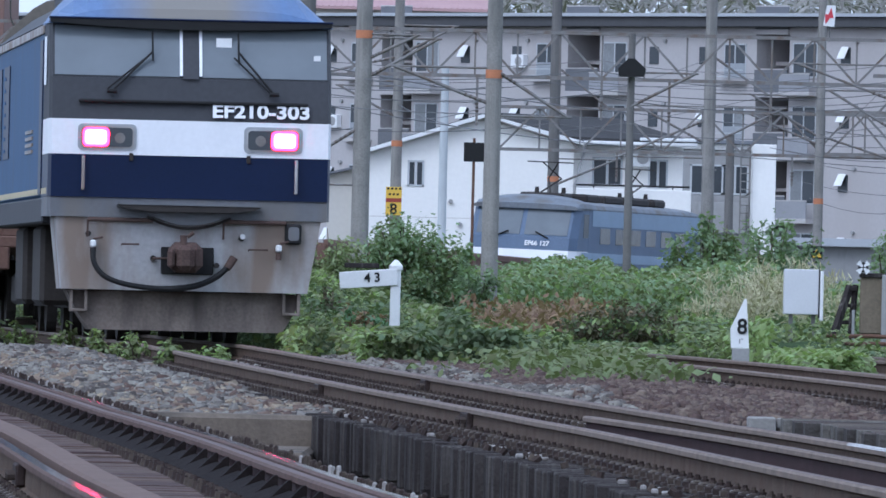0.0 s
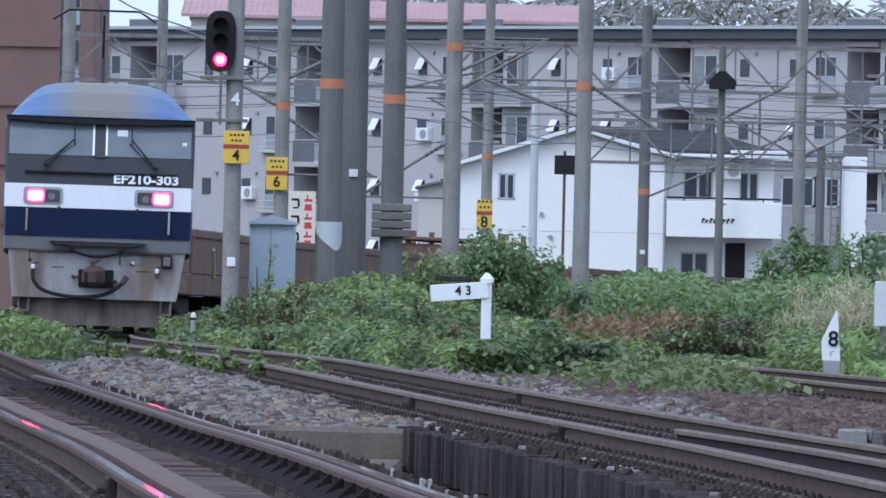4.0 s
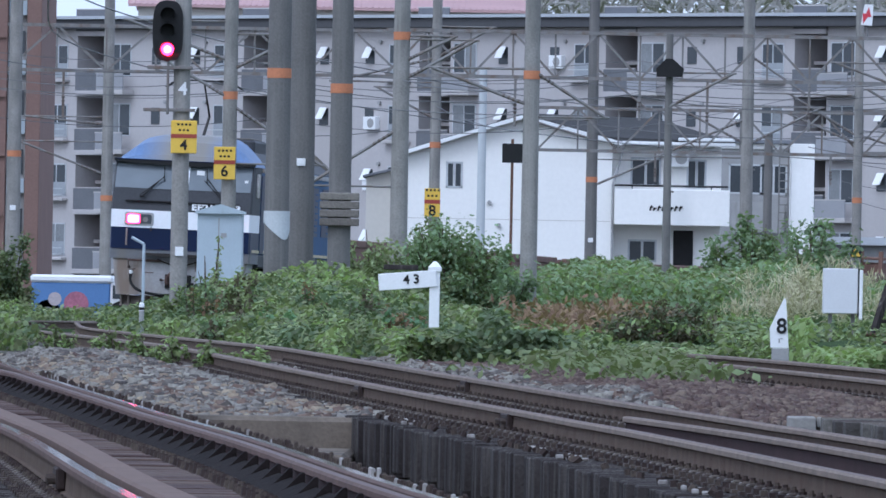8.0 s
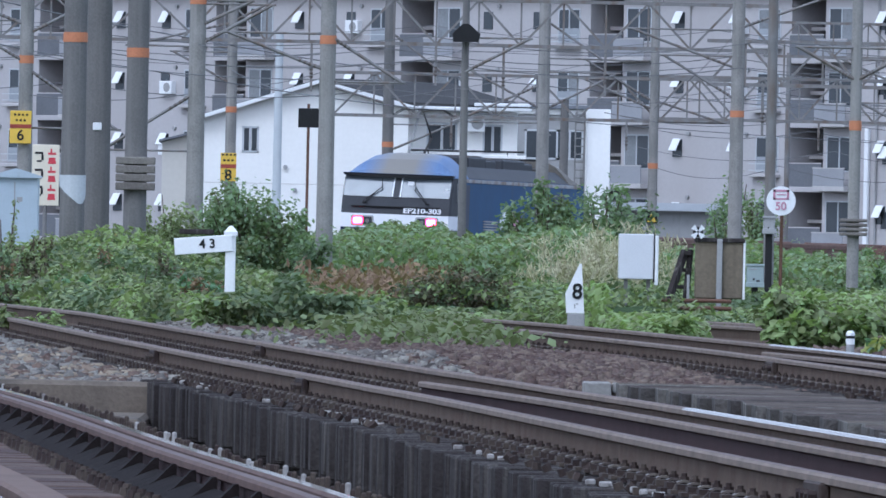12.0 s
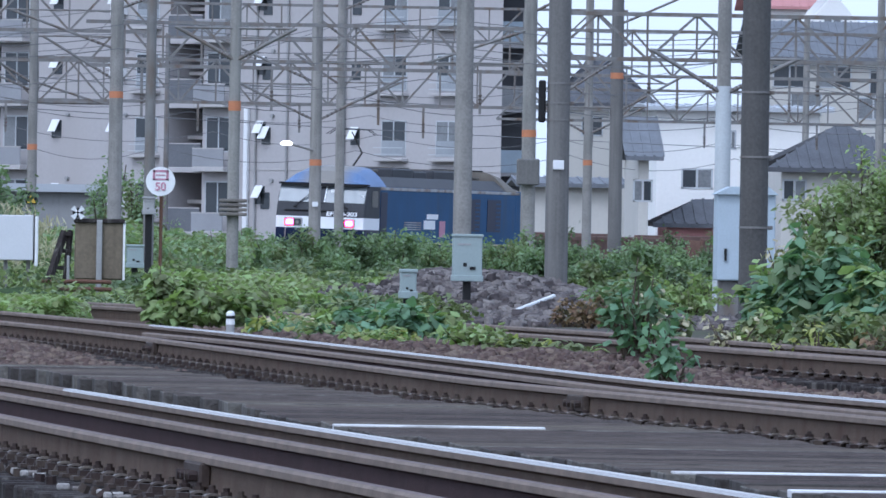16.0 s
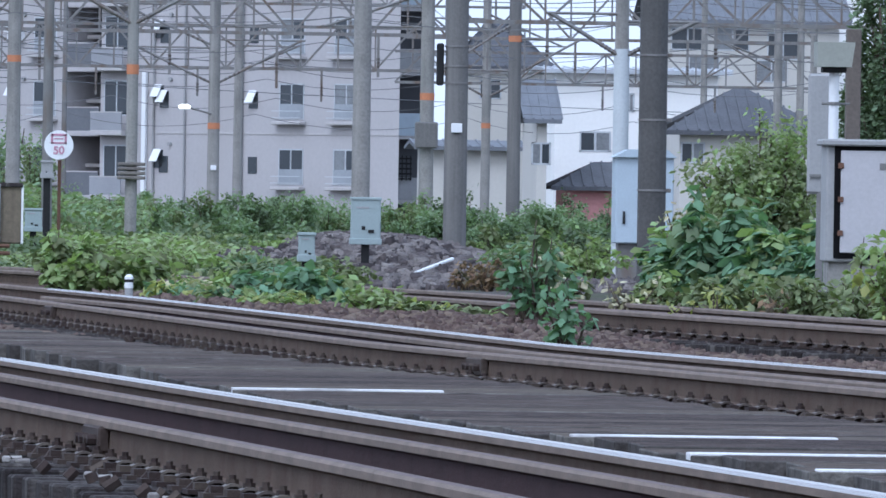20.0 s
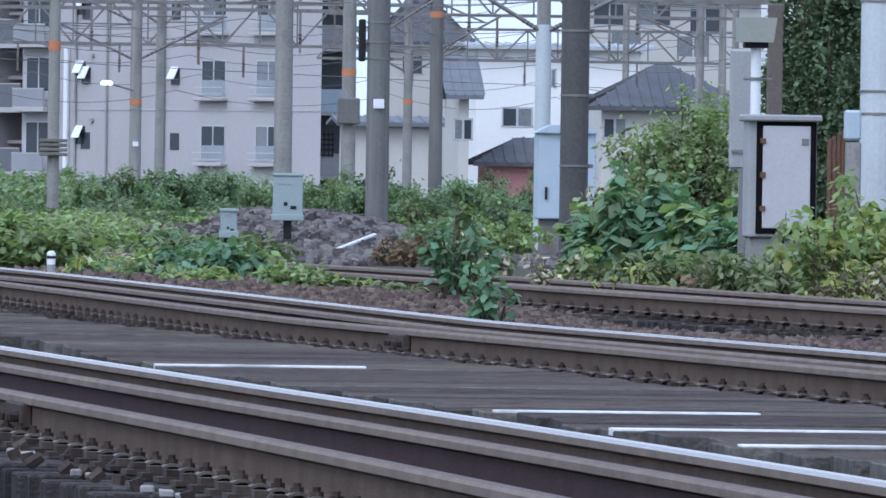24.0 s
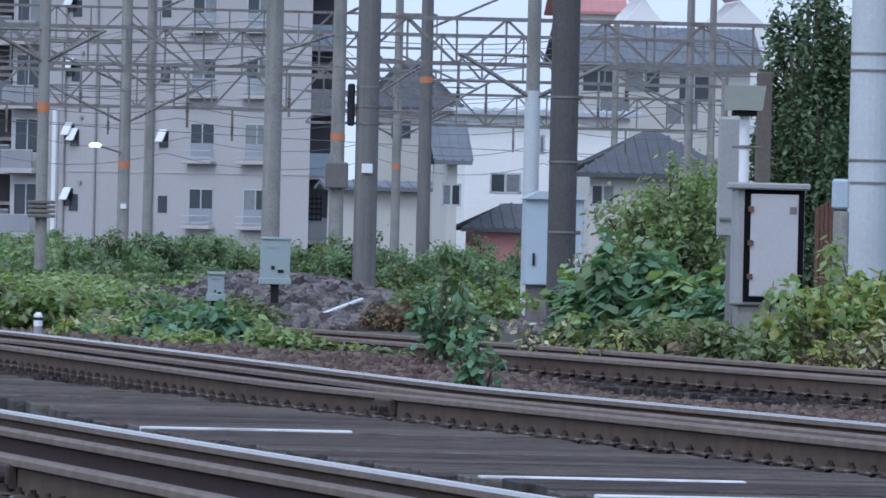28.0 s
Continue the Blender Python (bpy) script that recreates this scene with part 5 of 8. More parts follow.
def build_gear():
    # numbered distance post with an arm
    d = 148.0
    t = thing("arm_post", "white wooden post with a numbered cross arm", "marker post", Matrix.Translation((at(-236, d), d, 0)))
    zt = up(49, d)
    g = Mesh().box(-0.062, 0.062, -0.06, 0.06, -0.2, zt - 0.1, 0.01)
    part("post", g, WHITE, t)
    part("cap", Mesh().loft([[(x * s, y * s, z) for x, y in ((-1, -1), (1, -1), (1, 1), (-1, 1))] for s, z in ((0.08, zt - 0.12), (0.08, zt - 0.07), (0.02, zt))]), WHITE, t)
    a = part("arm", Mesh().box(-0.63, 0.07, -0.085, -0.055, up(3, d) - 0.0, up(33, d), 0.008), WHITE, t)
    hinge = Matrix.Translation((-0.09, 0, up(18, d)))
    tilt = hinge @ Matrix.Rotation(radians(-2.0), 4, "Y") @ hinge.inverted()
    a.matrix_local = tilt @ Matrix.Rotation(radians(-3.0), 4, "Y")
    w = plate_words("4 3", 0.155, BLACK, t, -0.28, -0.09, up(16, d), "lettering", "painted number 4 3")
    w.matrix_local = Matrix.Translation(w.location) @ Matrix.Rotation(radians(-4.0), 4, "Y") @ w.matrix_basis.to_3x3().to_4x4()
    part("arm_back", Mesh().box(-0.62, -0.2, -0.05, 0.0, up(33, d) + 0.0, up(42, d), 0.01), TIMBER, t, "dark timber edge")
    # pointed white marker with an 8
    d = 122.0
    t = thing("pointed_marker", "white pointed marker board with a black 8", "marker post", Matrix.Translation((at(377, d), d, 0)))
    k = d / 21800
    z = lambda v: up(v, d)
    part("board", Mesh().prism([(-17 * k, z(-92)), (15 * k, z(-92)), (9 * k, z(-5)), (5 * k, z(-5)), (-19 * k, z(-58))], -0.03, 0.03), WHITE, t)
    part("foot", Mesh().box(-15 * k, 16 * k, -0.04, 0.04, -0.2, z(-92) - 0.002, 0.008), GREY_PAINT, t, "grey painted foot")
    plate_words("8", 0.21, BLACK, t, 2 * k, -0.036, z(-55), "lettering", "black painted 8")
    part("bars", Mesh().box(-3 * k, -1 * k, -0.034, -0.03, z(-84), z(-76)).box(0, 4 * k, -0.034, -0.03, z(-77), z(-75)), GREY_PAINT, t, "faint small lettering")
    # signal
    d = 178.0
    k = d / 21800
    t = thing("colour_light_signal", "dark railway signal showing one red light on a post", "signal", Matrix.Translation((at(-690, d), d, 0)))
    part("mast", Mesh().rod((0, 0, -0.3), (0, 0, 6.2), 0.125, 0.12, 18), CONCRETE, t, "weathered round mast")
    zc = up(438, d)
    cx, hw, hh = -26 * k, 27 * k, 54 * k
    out = [(cx + hw * math.copysign(abs(math.cos(a)) ** 0.7, math.cos(a)), zc + 10 * k + hh * math.copysign(abs(math.sin(a)) ** 0.55, math.sin(a))) for a in np.linspace(0, 2 * math.pi, 29)[:-1]]
    part("back_plate", Mesh().prism(out, -0.2, -0.16), BLACK, t)
    for v, mt in ((476, None), (448, None), (415, RED_GLOW)):
        zz = up(v, d)
        hood = Mesh().loft([[(cx + 0.105 * math.cos(a), yy, zz + 0.105 * math.sin(a)) for a in np.linspace(-0.3, math.pi + 0.3, 14)] for yy in (-0.2, -0.42)], closed=False)
        part("hood", hood, BLACK, t)
        part("lens", Mesh().disc((cx, -0.23, zz), 0.09, 0.03), mt or BLACK, t, "lit red lens" if mt else "unlit lens")
        if mt:
            part("lens_core", Mesh().disc((cx, -0.235, zz), 0.055, 0.004), PINK_CORE, t, "bright lens core")
    part("bracket", Mesh().box(-0.55, 0.2, -0.16, -0.1, up(305, d), up(311, d), 0.005).box(-0.5, 0.15, -0.18, 0.1, up(380, d), up(386, d), 0.005), STEEL, t)
    part("ladder_rail", Mesh().rod((-0.2, -0.16, up(300, d)), (-0.2, -0.16, up(400, d)), 0.02), STEEL, t)
    plate_words("4", 0.26, WHITE, t, 0.02, -0.135, up(345, d), "lettering", "white painted 4")
    part("number_plate", Mesh().box(-0.05, 0.07, -0.15, -0.11, up(50, d), up(66, d), 0.005), WHITE, t)
    # yellow section signs
    for num, b, v, dd in (("4", -685, 88, 177.82), ("6", -612, 43, 234.8), ("8", -243, -20, 309.83)):
        sc = dd / 21800
        v += 173
        t = thing("section_sign", f"yellow railway sign with red bar and number {num}", "sign", Matrix.Translation((at(b, dd), dd, up(v, dd))), group="section signs")
        hgt = 29 if num != "8" else 25
        wd = {"4": 23, "6": 19, "8": 14}[num]
        part("plate", Mesh().box(-wd * sc, wd * sc, -0.02, 0.02, -hgt * sc, hgt * sc, 0.008), YELLOW, t)
        part("red_bar", Mesh().box(-wd * sc, wd * sc, -0.026, -0.02, -2 * sc, 5 * sc), RED_DARK, t, "dark red bar")
        plate_words(num, 26 * sc, BLACK, t, 0, -0.024, -15 * sc)
        for r, row in enumerate((22, 12)):
            for j in range(4 - r):
                xx = (-12 + r * 3 + j * 7) * sc
                part("letter_bar", Mesh().box(xx, xx + 4.0 * sc, -0.024, -0.02, (row - 1.8) * sc, (row + 1.8) * sc), BLACK, t)
    # blue-grey relay hut
    d = 205.0
    k = d / 21800
    t = thing("relay_hut", "pale blue-grey relay hut with a pitched roof", "equipment hut", Matrix.Translation((at(-617, d), d, 0)))
    part("body", Mesh().box(-40 * k, 40 * k, -0.3, 0.4, -0.4, up(128, d), 0.015), BOX_BLUE, t)
    part("roof", Mesh().prism([(-44 * k, up(126, d)), (44 * k, up(126, d)), (44 * k, up(130, d)), (0, up(143, d)), (-44 * k, up(130, d))], -0.38, 0.48), BOX_BLUE, t)
    part("door_gap", Mesh().box(-3 * k, -1 * k, -0.306, -0.3, 0, up(118, d)), GREY_PAINT, t)
    part("lettering_bars", Mesh().box(2 * k, 12 * k, -0.308, -0.3, up(84, d), up(92, d)), GREY_PAINT, t, "small dark lettering")
    # black square sign on a thin rusty post
    d = 190.0
    k = d / 21800
    t = thing("square_sign", "black square board on a thin rusty post", "sign", Matrix.Translation((at(-103, d), d, 0)))
    part("post", Mesh().rod((0, 0, -0.3), (0, 0, up(268, d)), 0.022), RUST, t)
    part("board", Mesh().box(-18 * k, 18 * k, -0.05, -0.022, up(226, d), up(260, d), 0.006), BLACK, t)
    # dark diamond hood high on the slender pole
    d = 250.0
    k = d / 21800
    t = thing("pole_hood", "dark angular hood on a slender pole", "pole fitting", Matrix.Translation((at(172, d), d, up(395, d))))
    part("hood", Mesh().prism([(-22 * k, -12 * k), (22 * k, -12 * k), (26 * k, 2 * k), (6 * k, 20 * k), (-6 * k, 20 * k), (-24 * k, 2 * k)], -0.3, -0.08), BLACK, t)
    # white leaning board
    d = 168.0
    k = d / 21800
    t = thing("cable_box", "large white equipment box with a dark edge", "equipment box", Matrix.Translation((at(486, d), d, 0)))
    part("body", Mesh().box(-35 * k, 27 * k, -0.1, 0.3, up(-30, d), up(50, d), 0.01), BOX_WHITE, t)
    part("side_post", Mesh().box(29 * k, 35 * k, -0.14, 0.2, up(-40, d), up(48, d), 0.008), WHITE, t)
    part("dark_edge", Mesh().box(26.8 * k, 29.2 * k, -0.11, 0.3, up(-35, d), up(50, d)), BLACK, t)
    part("leg", Mesh().box(-25 * k, -18 * k, 0.0, 0.1, -0.4, up(-30, d)), STEEL, t)
    part("leg", Mesh().box(15 * k, 22 * k, 0.0, 0.1, -0.4, up(-30, d)), STEEL, t)
    # warning triangle on a pole
    t = thing("warning_plate", "small dark plate with a yellow triangle", "sign", Matrix.Translation((at(508, 329.8), 330.0, up(80, 329))))
    k = 329 / 21800
    part("plate", Mesh().box(-10 * k, 10 * k, -0.2, -0.13, -10 * k, 12 * k, 0.01), BLACK, t)
    part("triangle", Mesh().prism([(-8 * k, -8 * k), (8 * k, -8 * k), (0, 8 * k)], -0.21, -0.2), YELLOW, t)
    # buffer stop: leaning timbers and a brown board
    d = 168.0
    k = d / 21800
    t = thing("buffer_stop", "old buffer stop of dark timbers and a brown board", "buffer stop", Matrix.Translation((at(630, d), d, 0)))
    part("board", Mesh().box(-44 * k, 42 * k, -0.1, 0.05, up(-62, d), up(42, d), 0.02), BOARD, t, "brown weathered board")
    part("top_rail", Mesh().box(-46 * k, 44 * k, -0.14, 0.08, up(38, d), up(46, d), 0.01), TIMBER, t)
    part("mid_post", Mesh().box(-6 * k, 4 * k, -0.16, -0.1, -0.3, up(44, d), 0.008), GREY_PAINT, t)
    part("edge_post", Mesh().box(41 * k, 45 * k, -0.12, 0.05, up(-62, d), up(42, d)), WHITE, t, "pale edge")
    part("leaning_timber", Mesh().bar((-92 * k, -0.3, up(-72, d)), (-62 * k, 0.0, up(22, d)), 0.075, 0.09), TIMBER, t)
    part("leaning_timber", Mesh().bar((-60 * k, -0.1, up(-72, d)), (-52 * k, 0.05, up(24, d)), 0.06, 0.08), TIMBER, t)
    for v, a, w in ((18, -66, 8), (-12, -74, 7), (-42, -84, 7)):
        part("cross_timber", Mesh().box(a * k, -50 * k, -0.06, 0.02, up(v - w / 2, d), up(v + w / 2, d), 0.01), TIMBER, t)
    part("light_post", Mesh().box(-58 * k, -53 * k, -0.14, -0.1, up(-72, d), up(-20, d), 0.006), GREY_PAINT, t)
    for v, a in ((-62, -110), (-75, -80)):
        part("old_rail", hose([(a * k, -0.9, up(v - 2, d)), ((a + 30) * k, -0.6, up(v - 6, d)), ((a + 60) * k, -0.5, up(v - 3, d)), (20 * k, -0.4, up(v - 4, d))], 0.028), RUST, t)
    g = Mesh()
    for a in range(4):
        r = radians(45 + 90 * a)
        g.loft([[(-40 * k + s * math.cos(r) * k + w * math.sin(r) * k, -0.2 + yy, up(56, d) + s * math.sin(r) * k - w * math.cos(r) * k) for s, w in ((2, -1.5), (13, -5), (13, 5), (2, 1.5))] for yy in (0, 0.03)])
    part("white_cross", g, WHITE, t, "white cross-shaped target")
    part("target_plate", Mesh().disc((-40 * k, -0.16, up(56, d)), 9 * k, 0.04), BLACK, t)
    # round white sign with faded red writing
    d = 158.0
    k = d / 21800
    t = thing("round_sign", "round white sign with faded reddish writing on a post", "sign", Matrix.Translation((at(736, d), d, 0)))
    part("post", Mesh().rod((2 * k, 0.02, -0.3), (2 * k, 0.02, up(140, d)), 0.022), RUST, t)
    part("disc", Mesh().disc((0, -0.04, up(114, d)), 26 * k, 0.02, 32), WHITE, t)
    g = Mesh()
    for x0, x1, v0, v1 in ((-14, 14, 16, 20), (-14, -10, 2, 20), (10, 14, 2, 20), (-14, 14, 2, 5), (-8, 8, 10, 12)):
        g.box(x0 * k, x1 * k, -0.046, -0.041, up(114 + v0, d), up(114 + v1, d))
    part("bars", g, FADED_RED, t, "faded writing")
    plate_words("50", 20 * k, FADED_RED, t, 0, -0.046, up(104, d))
    # small boxes on posts
    for nm, lab, b, dd, w, v0, v1, mt in (("relay_box", "grey-green relay box on a post", 1282, 140, 26, -54, 28, BOX_GREEN), ("small_relay_box", "small grey relay box on a post", 1178, 120, 14, -86, -36, BOX_GREEN),
                                          ("signal_box", "small grey box on a thin post", 716, 158, 10, 55, 85, GREY_PAINT), ("relay_box", "grey-green relay box behind the buffer stop", 693, 175, 15, -40, 0, BOX_GREEN)):
        k = dd / 21800
        t = thing(nm, lab, "equipment box", Matrix.Translation((at(b, dd), dd, 0)), group="relay boxes")
        part("body", Mesh().box(-w * k, w * k, -0.1, 0.1, up(v0, dd), up(v1, dd), 0.012), mt, t)
        part("lid", Mesh().box(-w * k - 0.01, w * k + 0.01, -0.115, 0.11, up(v1, dd) - 0.02, up(v1, dd) + 0.012, 0.006), mt, t)
        part("base_rim", Mesh().box(-w * k - 0.012, w * k + 0.012, -0.115, 0.11, up(v0, dd), up(v0, dd) + 0.07, 0.006), mt, t)
        g = Mesh().box(-0.3 * w * k, -0.05 * w * k, -0.108, -0.1, up(v0 * 0.68 + v1 * 0.32, dd), up(v0 * 0.6 + v1 * 0.4, dd)).box(0.15 * w * k, 0.55 * w * k, -0.108, -0.1, up(v0 * 0.75 + v1 * 0.25, dd), up(v0 * 0.68 + v1 * 0.32, dd))
        part("latch", g, BLACK, t, "black latch and plate")
        part("bars", Mesh().box(-0.7 * w * k, 0.2 * w * k, -0.106, -0.1, up(v0 * 0.22 + v1 * 0.78, dd), up(v0 * 0.2 + v1 * 0.8, dd) + 0.01), GREY_PAINT, t, "small lettering")
        part("post", Mesh().box(-0.045, 0.045, -0.045, 0.045, -0.3, up(v0, dd), 0.006), BLACK, t)
    # short white-topped bollard
    for b, dd, v0, v1 in ((864, 101, -162, -113), (-754, 168, -63, -33)):
        t = thing("marker_bollard", "short black and white marker bollard", "bollard", Matrix.Translation((at(b, dd), dd, 0)))
        part("stem", Mesh().rod((0, 0, -0.25), (0, 0, up((v0 + v1) / 2, dd)), 0.034, n=14), GREY_PAINT, t)
        part("head", Mesh().rod((0, 0, up((v0 + v1) / 2, dd)), (0, 0, up(v1, dd) - 0.02), 0.036, n=14).rod((0, 0, up(v1, dd) - 0.02), (0, 0, up(v1, dd)), 0.036, 0.018, 14), WHITE, t)
        part("ring", Mesh().rod((0, 0, up(v1 - 14, dd)), (0, 0, up(v1 - 9, dd)), 0.038, n=14), BLACK, t)
    # white cabinet
    d = 96.0
    k = d / 21800
    t = thing("white_cabinet", "white metal trackside cabinet with a black-edged door", "cabinet", Matrix.Translation((at(2160, d), d, 0)))
    part("body", Mesh().box(-60 * k, 62 * k, -0.05, 0.4, up(-72, d), up(136, d), 0.012), GREY_PAINT, t)
    part("roof", Mesh().box(-68 * k, 70 * k, -0.12, 0.45, up(134, d), up(146, d), 0.012), GREY_PAINT, t, "grey overhanging top")
    part("door_seal", Mesh().box(-46 * k, 61 * k, -0.062, -0.05, up(-66, d), up(134, d), 0.003), RUBBER, t, "black door seal")
    dr = part("door", Mesh().box(-35 * k, 50 * k, -0.085, -0.062, up(-56, d), up(126, d), 0.006), BOX_DOOR, t)
    for v in (100, -20, 40):
        part("hinge", Mesh().box(-40 * k, -30 * k, -0.1, -0.085, up(v - 6, d), up(v + 4, d), 0.003), RUST, dr)
    part("plate", Mesh().box(34 * k, 47 * k, -0.09, -0.085, up(92, d), up(104, d)), STEEL, dr)
    part("plinth", Mesh().box(-55 * k, 57 * k, 0, 0.35, -0.4, up(-72, d), 0.01), CONCRETE, t, "concrete plinth")
    # pipe with a box on top, and tall grey panel behind
    d = 99.0
    k = d / 21800
    t = thing("vent_pipe", "white pipe topped by a grey-green housing", "pipe", Matrix.Translation((at(2112, d), d, 0)))
    part("pipe", Mesh().rod((0, 0, -0.3), (0, 0, up(272, d)), 9 * k, n=16), WHITE, t)
    part("housing", Mesh().prism([(-33 * k, up(274, d)), (28 * k, up(274, d)), (34 * k, up(318, d)), (-34 * k, up(318, d))], -0.16, 0.16), HOUSING, t)
    part("neck", Mesh().box(-22 * k, 20 * k, -0.1, 0.1, up(264, d), up(274, d), 0.006), BLACK, t)
    part("clamp", Mesh().rod((0, 0, up(206, d)), (0, 0, up(212, d)), 11 * k, n=16).rod((-20 * k, 0.06, up(209, d)), (30 * k, 0.06, up(209, d)), 0.01), STEEL, t)
    t = thing("equipment_screen", "tall grey metal screen standing behind the pipe", "screen", Matrix.Translation((at(2090, 101), 101, 0)))
    k = 101 / 21800
    part("panel", Mesh().box(-24 * k, 24 * k, -0.03, 0.03, up(48, 101), up(262, 101), 0.02), GREY_PAINT, t)
    part("leg", Mesh().box(-6 * k, 6 * k, -0.02, 0.02, -0.3, up(50, 101)), STEEL, t)
    part("bar", Mesh().box(-20 * k, 14 * k, -0.05, -0.03, up(78, 101), up(83, 101)), STEEL, t)
    t = thing("fallen_post", "weathered grey concrete post lying in the weeds", "post", Matrix.Translation((at(2138, 88.6), 88.6, float(ground_z(at(2138, 88.6), 88.6)))) @ Matrix.Rotation(radians(-12), 4, "Z"))
    part("shaft", Mesh().box(-0.34, 0.34, -0.06, 0.06, -0.05, 0.085, 0.015), CONCRETE, t)
    part("butt", Mesh().box(-0.42, -0.32, -0.075, 0.075, -0.05, 0.11, 0.02), ABUT, t, "broken darker end")
    t = thing("timber_post", "brown square timber post behind the cabinet", "post", Matrix.Translation((at(2146, 104), 104, 0)))
    part("post", Mesh().box(-13 * 104 / 21800, 13 * 104 / 21800, -0.06, 0.06, -0.3, up(342, 104), 0.008), POSTBROWN, t)
    d = 108.0
    k = d / 21800
    t = thing("meter_box", "small pale box strapped beside a large pole", "equipment box", Matrix.Translation((at(2287, d), d, 0)))
    part("body", Mesh().box(-15 * k, 13 * k, -0.1, 0.1, up(102, d), up(156, d), 0.02), BOX_BLUE, t)
    part("stump", Mesh().box(-12 * k, 14 * k, -0.08, 0.08, -0.3, up(100, d), 0.02), CONCRETE, t, "stained concrete stump")
    t = thing("hoarding", "leaning red-brown timber hoarding behind the stump", "fence", Matrix.Translation((at(2258, 111), 111, 0)))
    for n in range(4):
        x0 = (-16 + 8 * n) * 111 / 21800
        part("plank", Mesh().box(x0, x0 + 7 * 111 / 21800, -0.03 + 0.004 * n, 0.02, -0.3, up(104 + 5 * n, 111), 0.006), RUST, t)
    # pale blue cabinet behind the strapped pole
    d = 150.0
    k = d / 21800
    t = thing("blue_cabinet", "pale blue metal cabinet beside the poles", "cabinet", Matrix.Translation((at(1777, d), d, 0)))
    part("body", Mesh().box(-52 * k, 52 * k, 0, 0.5, up(-45, d), up(110, d), 0.015), BOX_BLUE, t)
    part("roof", Mesh().prism([(-57 * k, up(108, d)), (57 * k, up(108, d)), (40 * k, up(122, d)), (-30 * k, up(122, d))], -0.06, 0.56), BOX_BLUE, t)
    part("handle", Mesh().box(-38 * k, -34 * k, -0.03, 0, up(-10, d), up(12, d)), BLACK, t)
    part("leg", Mesh().box(-45 * k, 45 * k, 0.1, 0.4, -0.4, up(-44, d)), STEEL, t)
    # white striped barrier pole lying on the stones
    d = 138.0
    t = thing("lying_pipe", "white pipe lying on the broken stones", "pipe", None)
    part("pipe", Mesh().rod((at(1372, d), d, up(-103, d)), (at(1450, d), d + 1.2, up(-77, d + 1)), 0.02, n=10), WHITE, t)
    t = thing("stone_slab", "pale rounded rock beside the weedy track", "rock", Matrix.Translation((at(2150, 91.5), 91.5, -0.2)))
    g = Mesh()
    rng = np.random.default_rng(3)
    g.loft([[(0.5 * s * math.cos(a) * rng.uniform(0.9, 1.1), 0.25 * s * math.sin(a), zz * rng.uniform(0.85, 1.1)) for a in np.linspace(0, 6.28, 13)[:-1]] for s, zz in ((1.1, 0.0), (1.0, 0.12), (0.7, 0.19), (0.25, 0.22))])
    part("rock", g, SLAB_TAN, t)
    # street lamp
    d = 299.8
    t = thing("street_lamp", "street lamp with a small lit head on an arm", "street lamp", Matrix.Translation((at(958, d), d, 0)))
    part("arm", Mesh().rod((0, 0, up(186, d)), (at(52, d), 0.1, up(172, d)), 0.025), STEEL, t)
    part("head", Mesh().loft([[(s * math.cos(a) * 0.16, s * math.sin(a) * 0.12, zz) for a in np.linspace(0, 6.28, 13)[:-1]] for s, zz in ((0.5, up(186, d) + 0.05), (1.0, up(186, d)), (0.8, up(186, d) - 0.06))]), LAMP, t, "glowing lamp head")
    # lightning-mark plate on a wire
    d = 300.0
    k = d / 21800
    t = thing("hanging_plate", "white plate with a red arrow hung from the wires", "sign", Matrix.Translation((at(521, d), d, up(500, d))))
    part("plate", Mesh().prism([(-12 * k, -18 * k), (8 * k, -20 * k), (10 * k, 18 * k), (-6 * k, 18 * k)], -0.02, 0.02), WHITE, t)
    part("arrow", Mesh().prism([(-8 * k, -16 * k), (0, -4 * k), (6 * k, -4 * k), (2 * k, 14 * k), (-3 * k, 2 * k), (-9 * k, 2 * k)], -0.03, -0.02), RED_SIGN, t, "red arrow")
    part("hanger", Mesh().rod((0, 0, 18 * k), (0.02, 0, 30 * k), 0.012).rod((0, 0, -20 * k), (0, 0, -46 * k), 0.012), WIRE, t)


SLAB_TAN = material("tan_rock", (0.27, 0.23, 0.19), 0.9, 0, 0.3, 4, 30, 0.4)
BOARD = material("brown_board", (0.17, 0.14, 0.10), 0.85, 0, 0.25, 2, 25, 0.3, stain=(0.09, 0.07, 0.05), stain_at=0.58)
FADED_RED = material("faded_red_paint", (0.50, 0.25, 0.33), 0.7, 0, 0.2, 8, 60, 0)
RED_SIGN = material("red_sign_paint", (0.55, 0.05, 0.07), 0.6, 0, 0.1, 8, 60, 0)
HOUSING = material("housing_paint", (0.30, 0.31, 0.27), 0.6, 0, 0.1, 4, 40, 0.1)
POSTBROWN = material("brown_post", (0.13, 0.11, 0.095), 0.9, 0, 0.25, 3, 30, 0.3)
LAMP = material("lamp_glow", (1.0, 0.95, 0.8), 0.4, 0, 0.02, 3, 20, 0, emit=1.5)
build_gear()


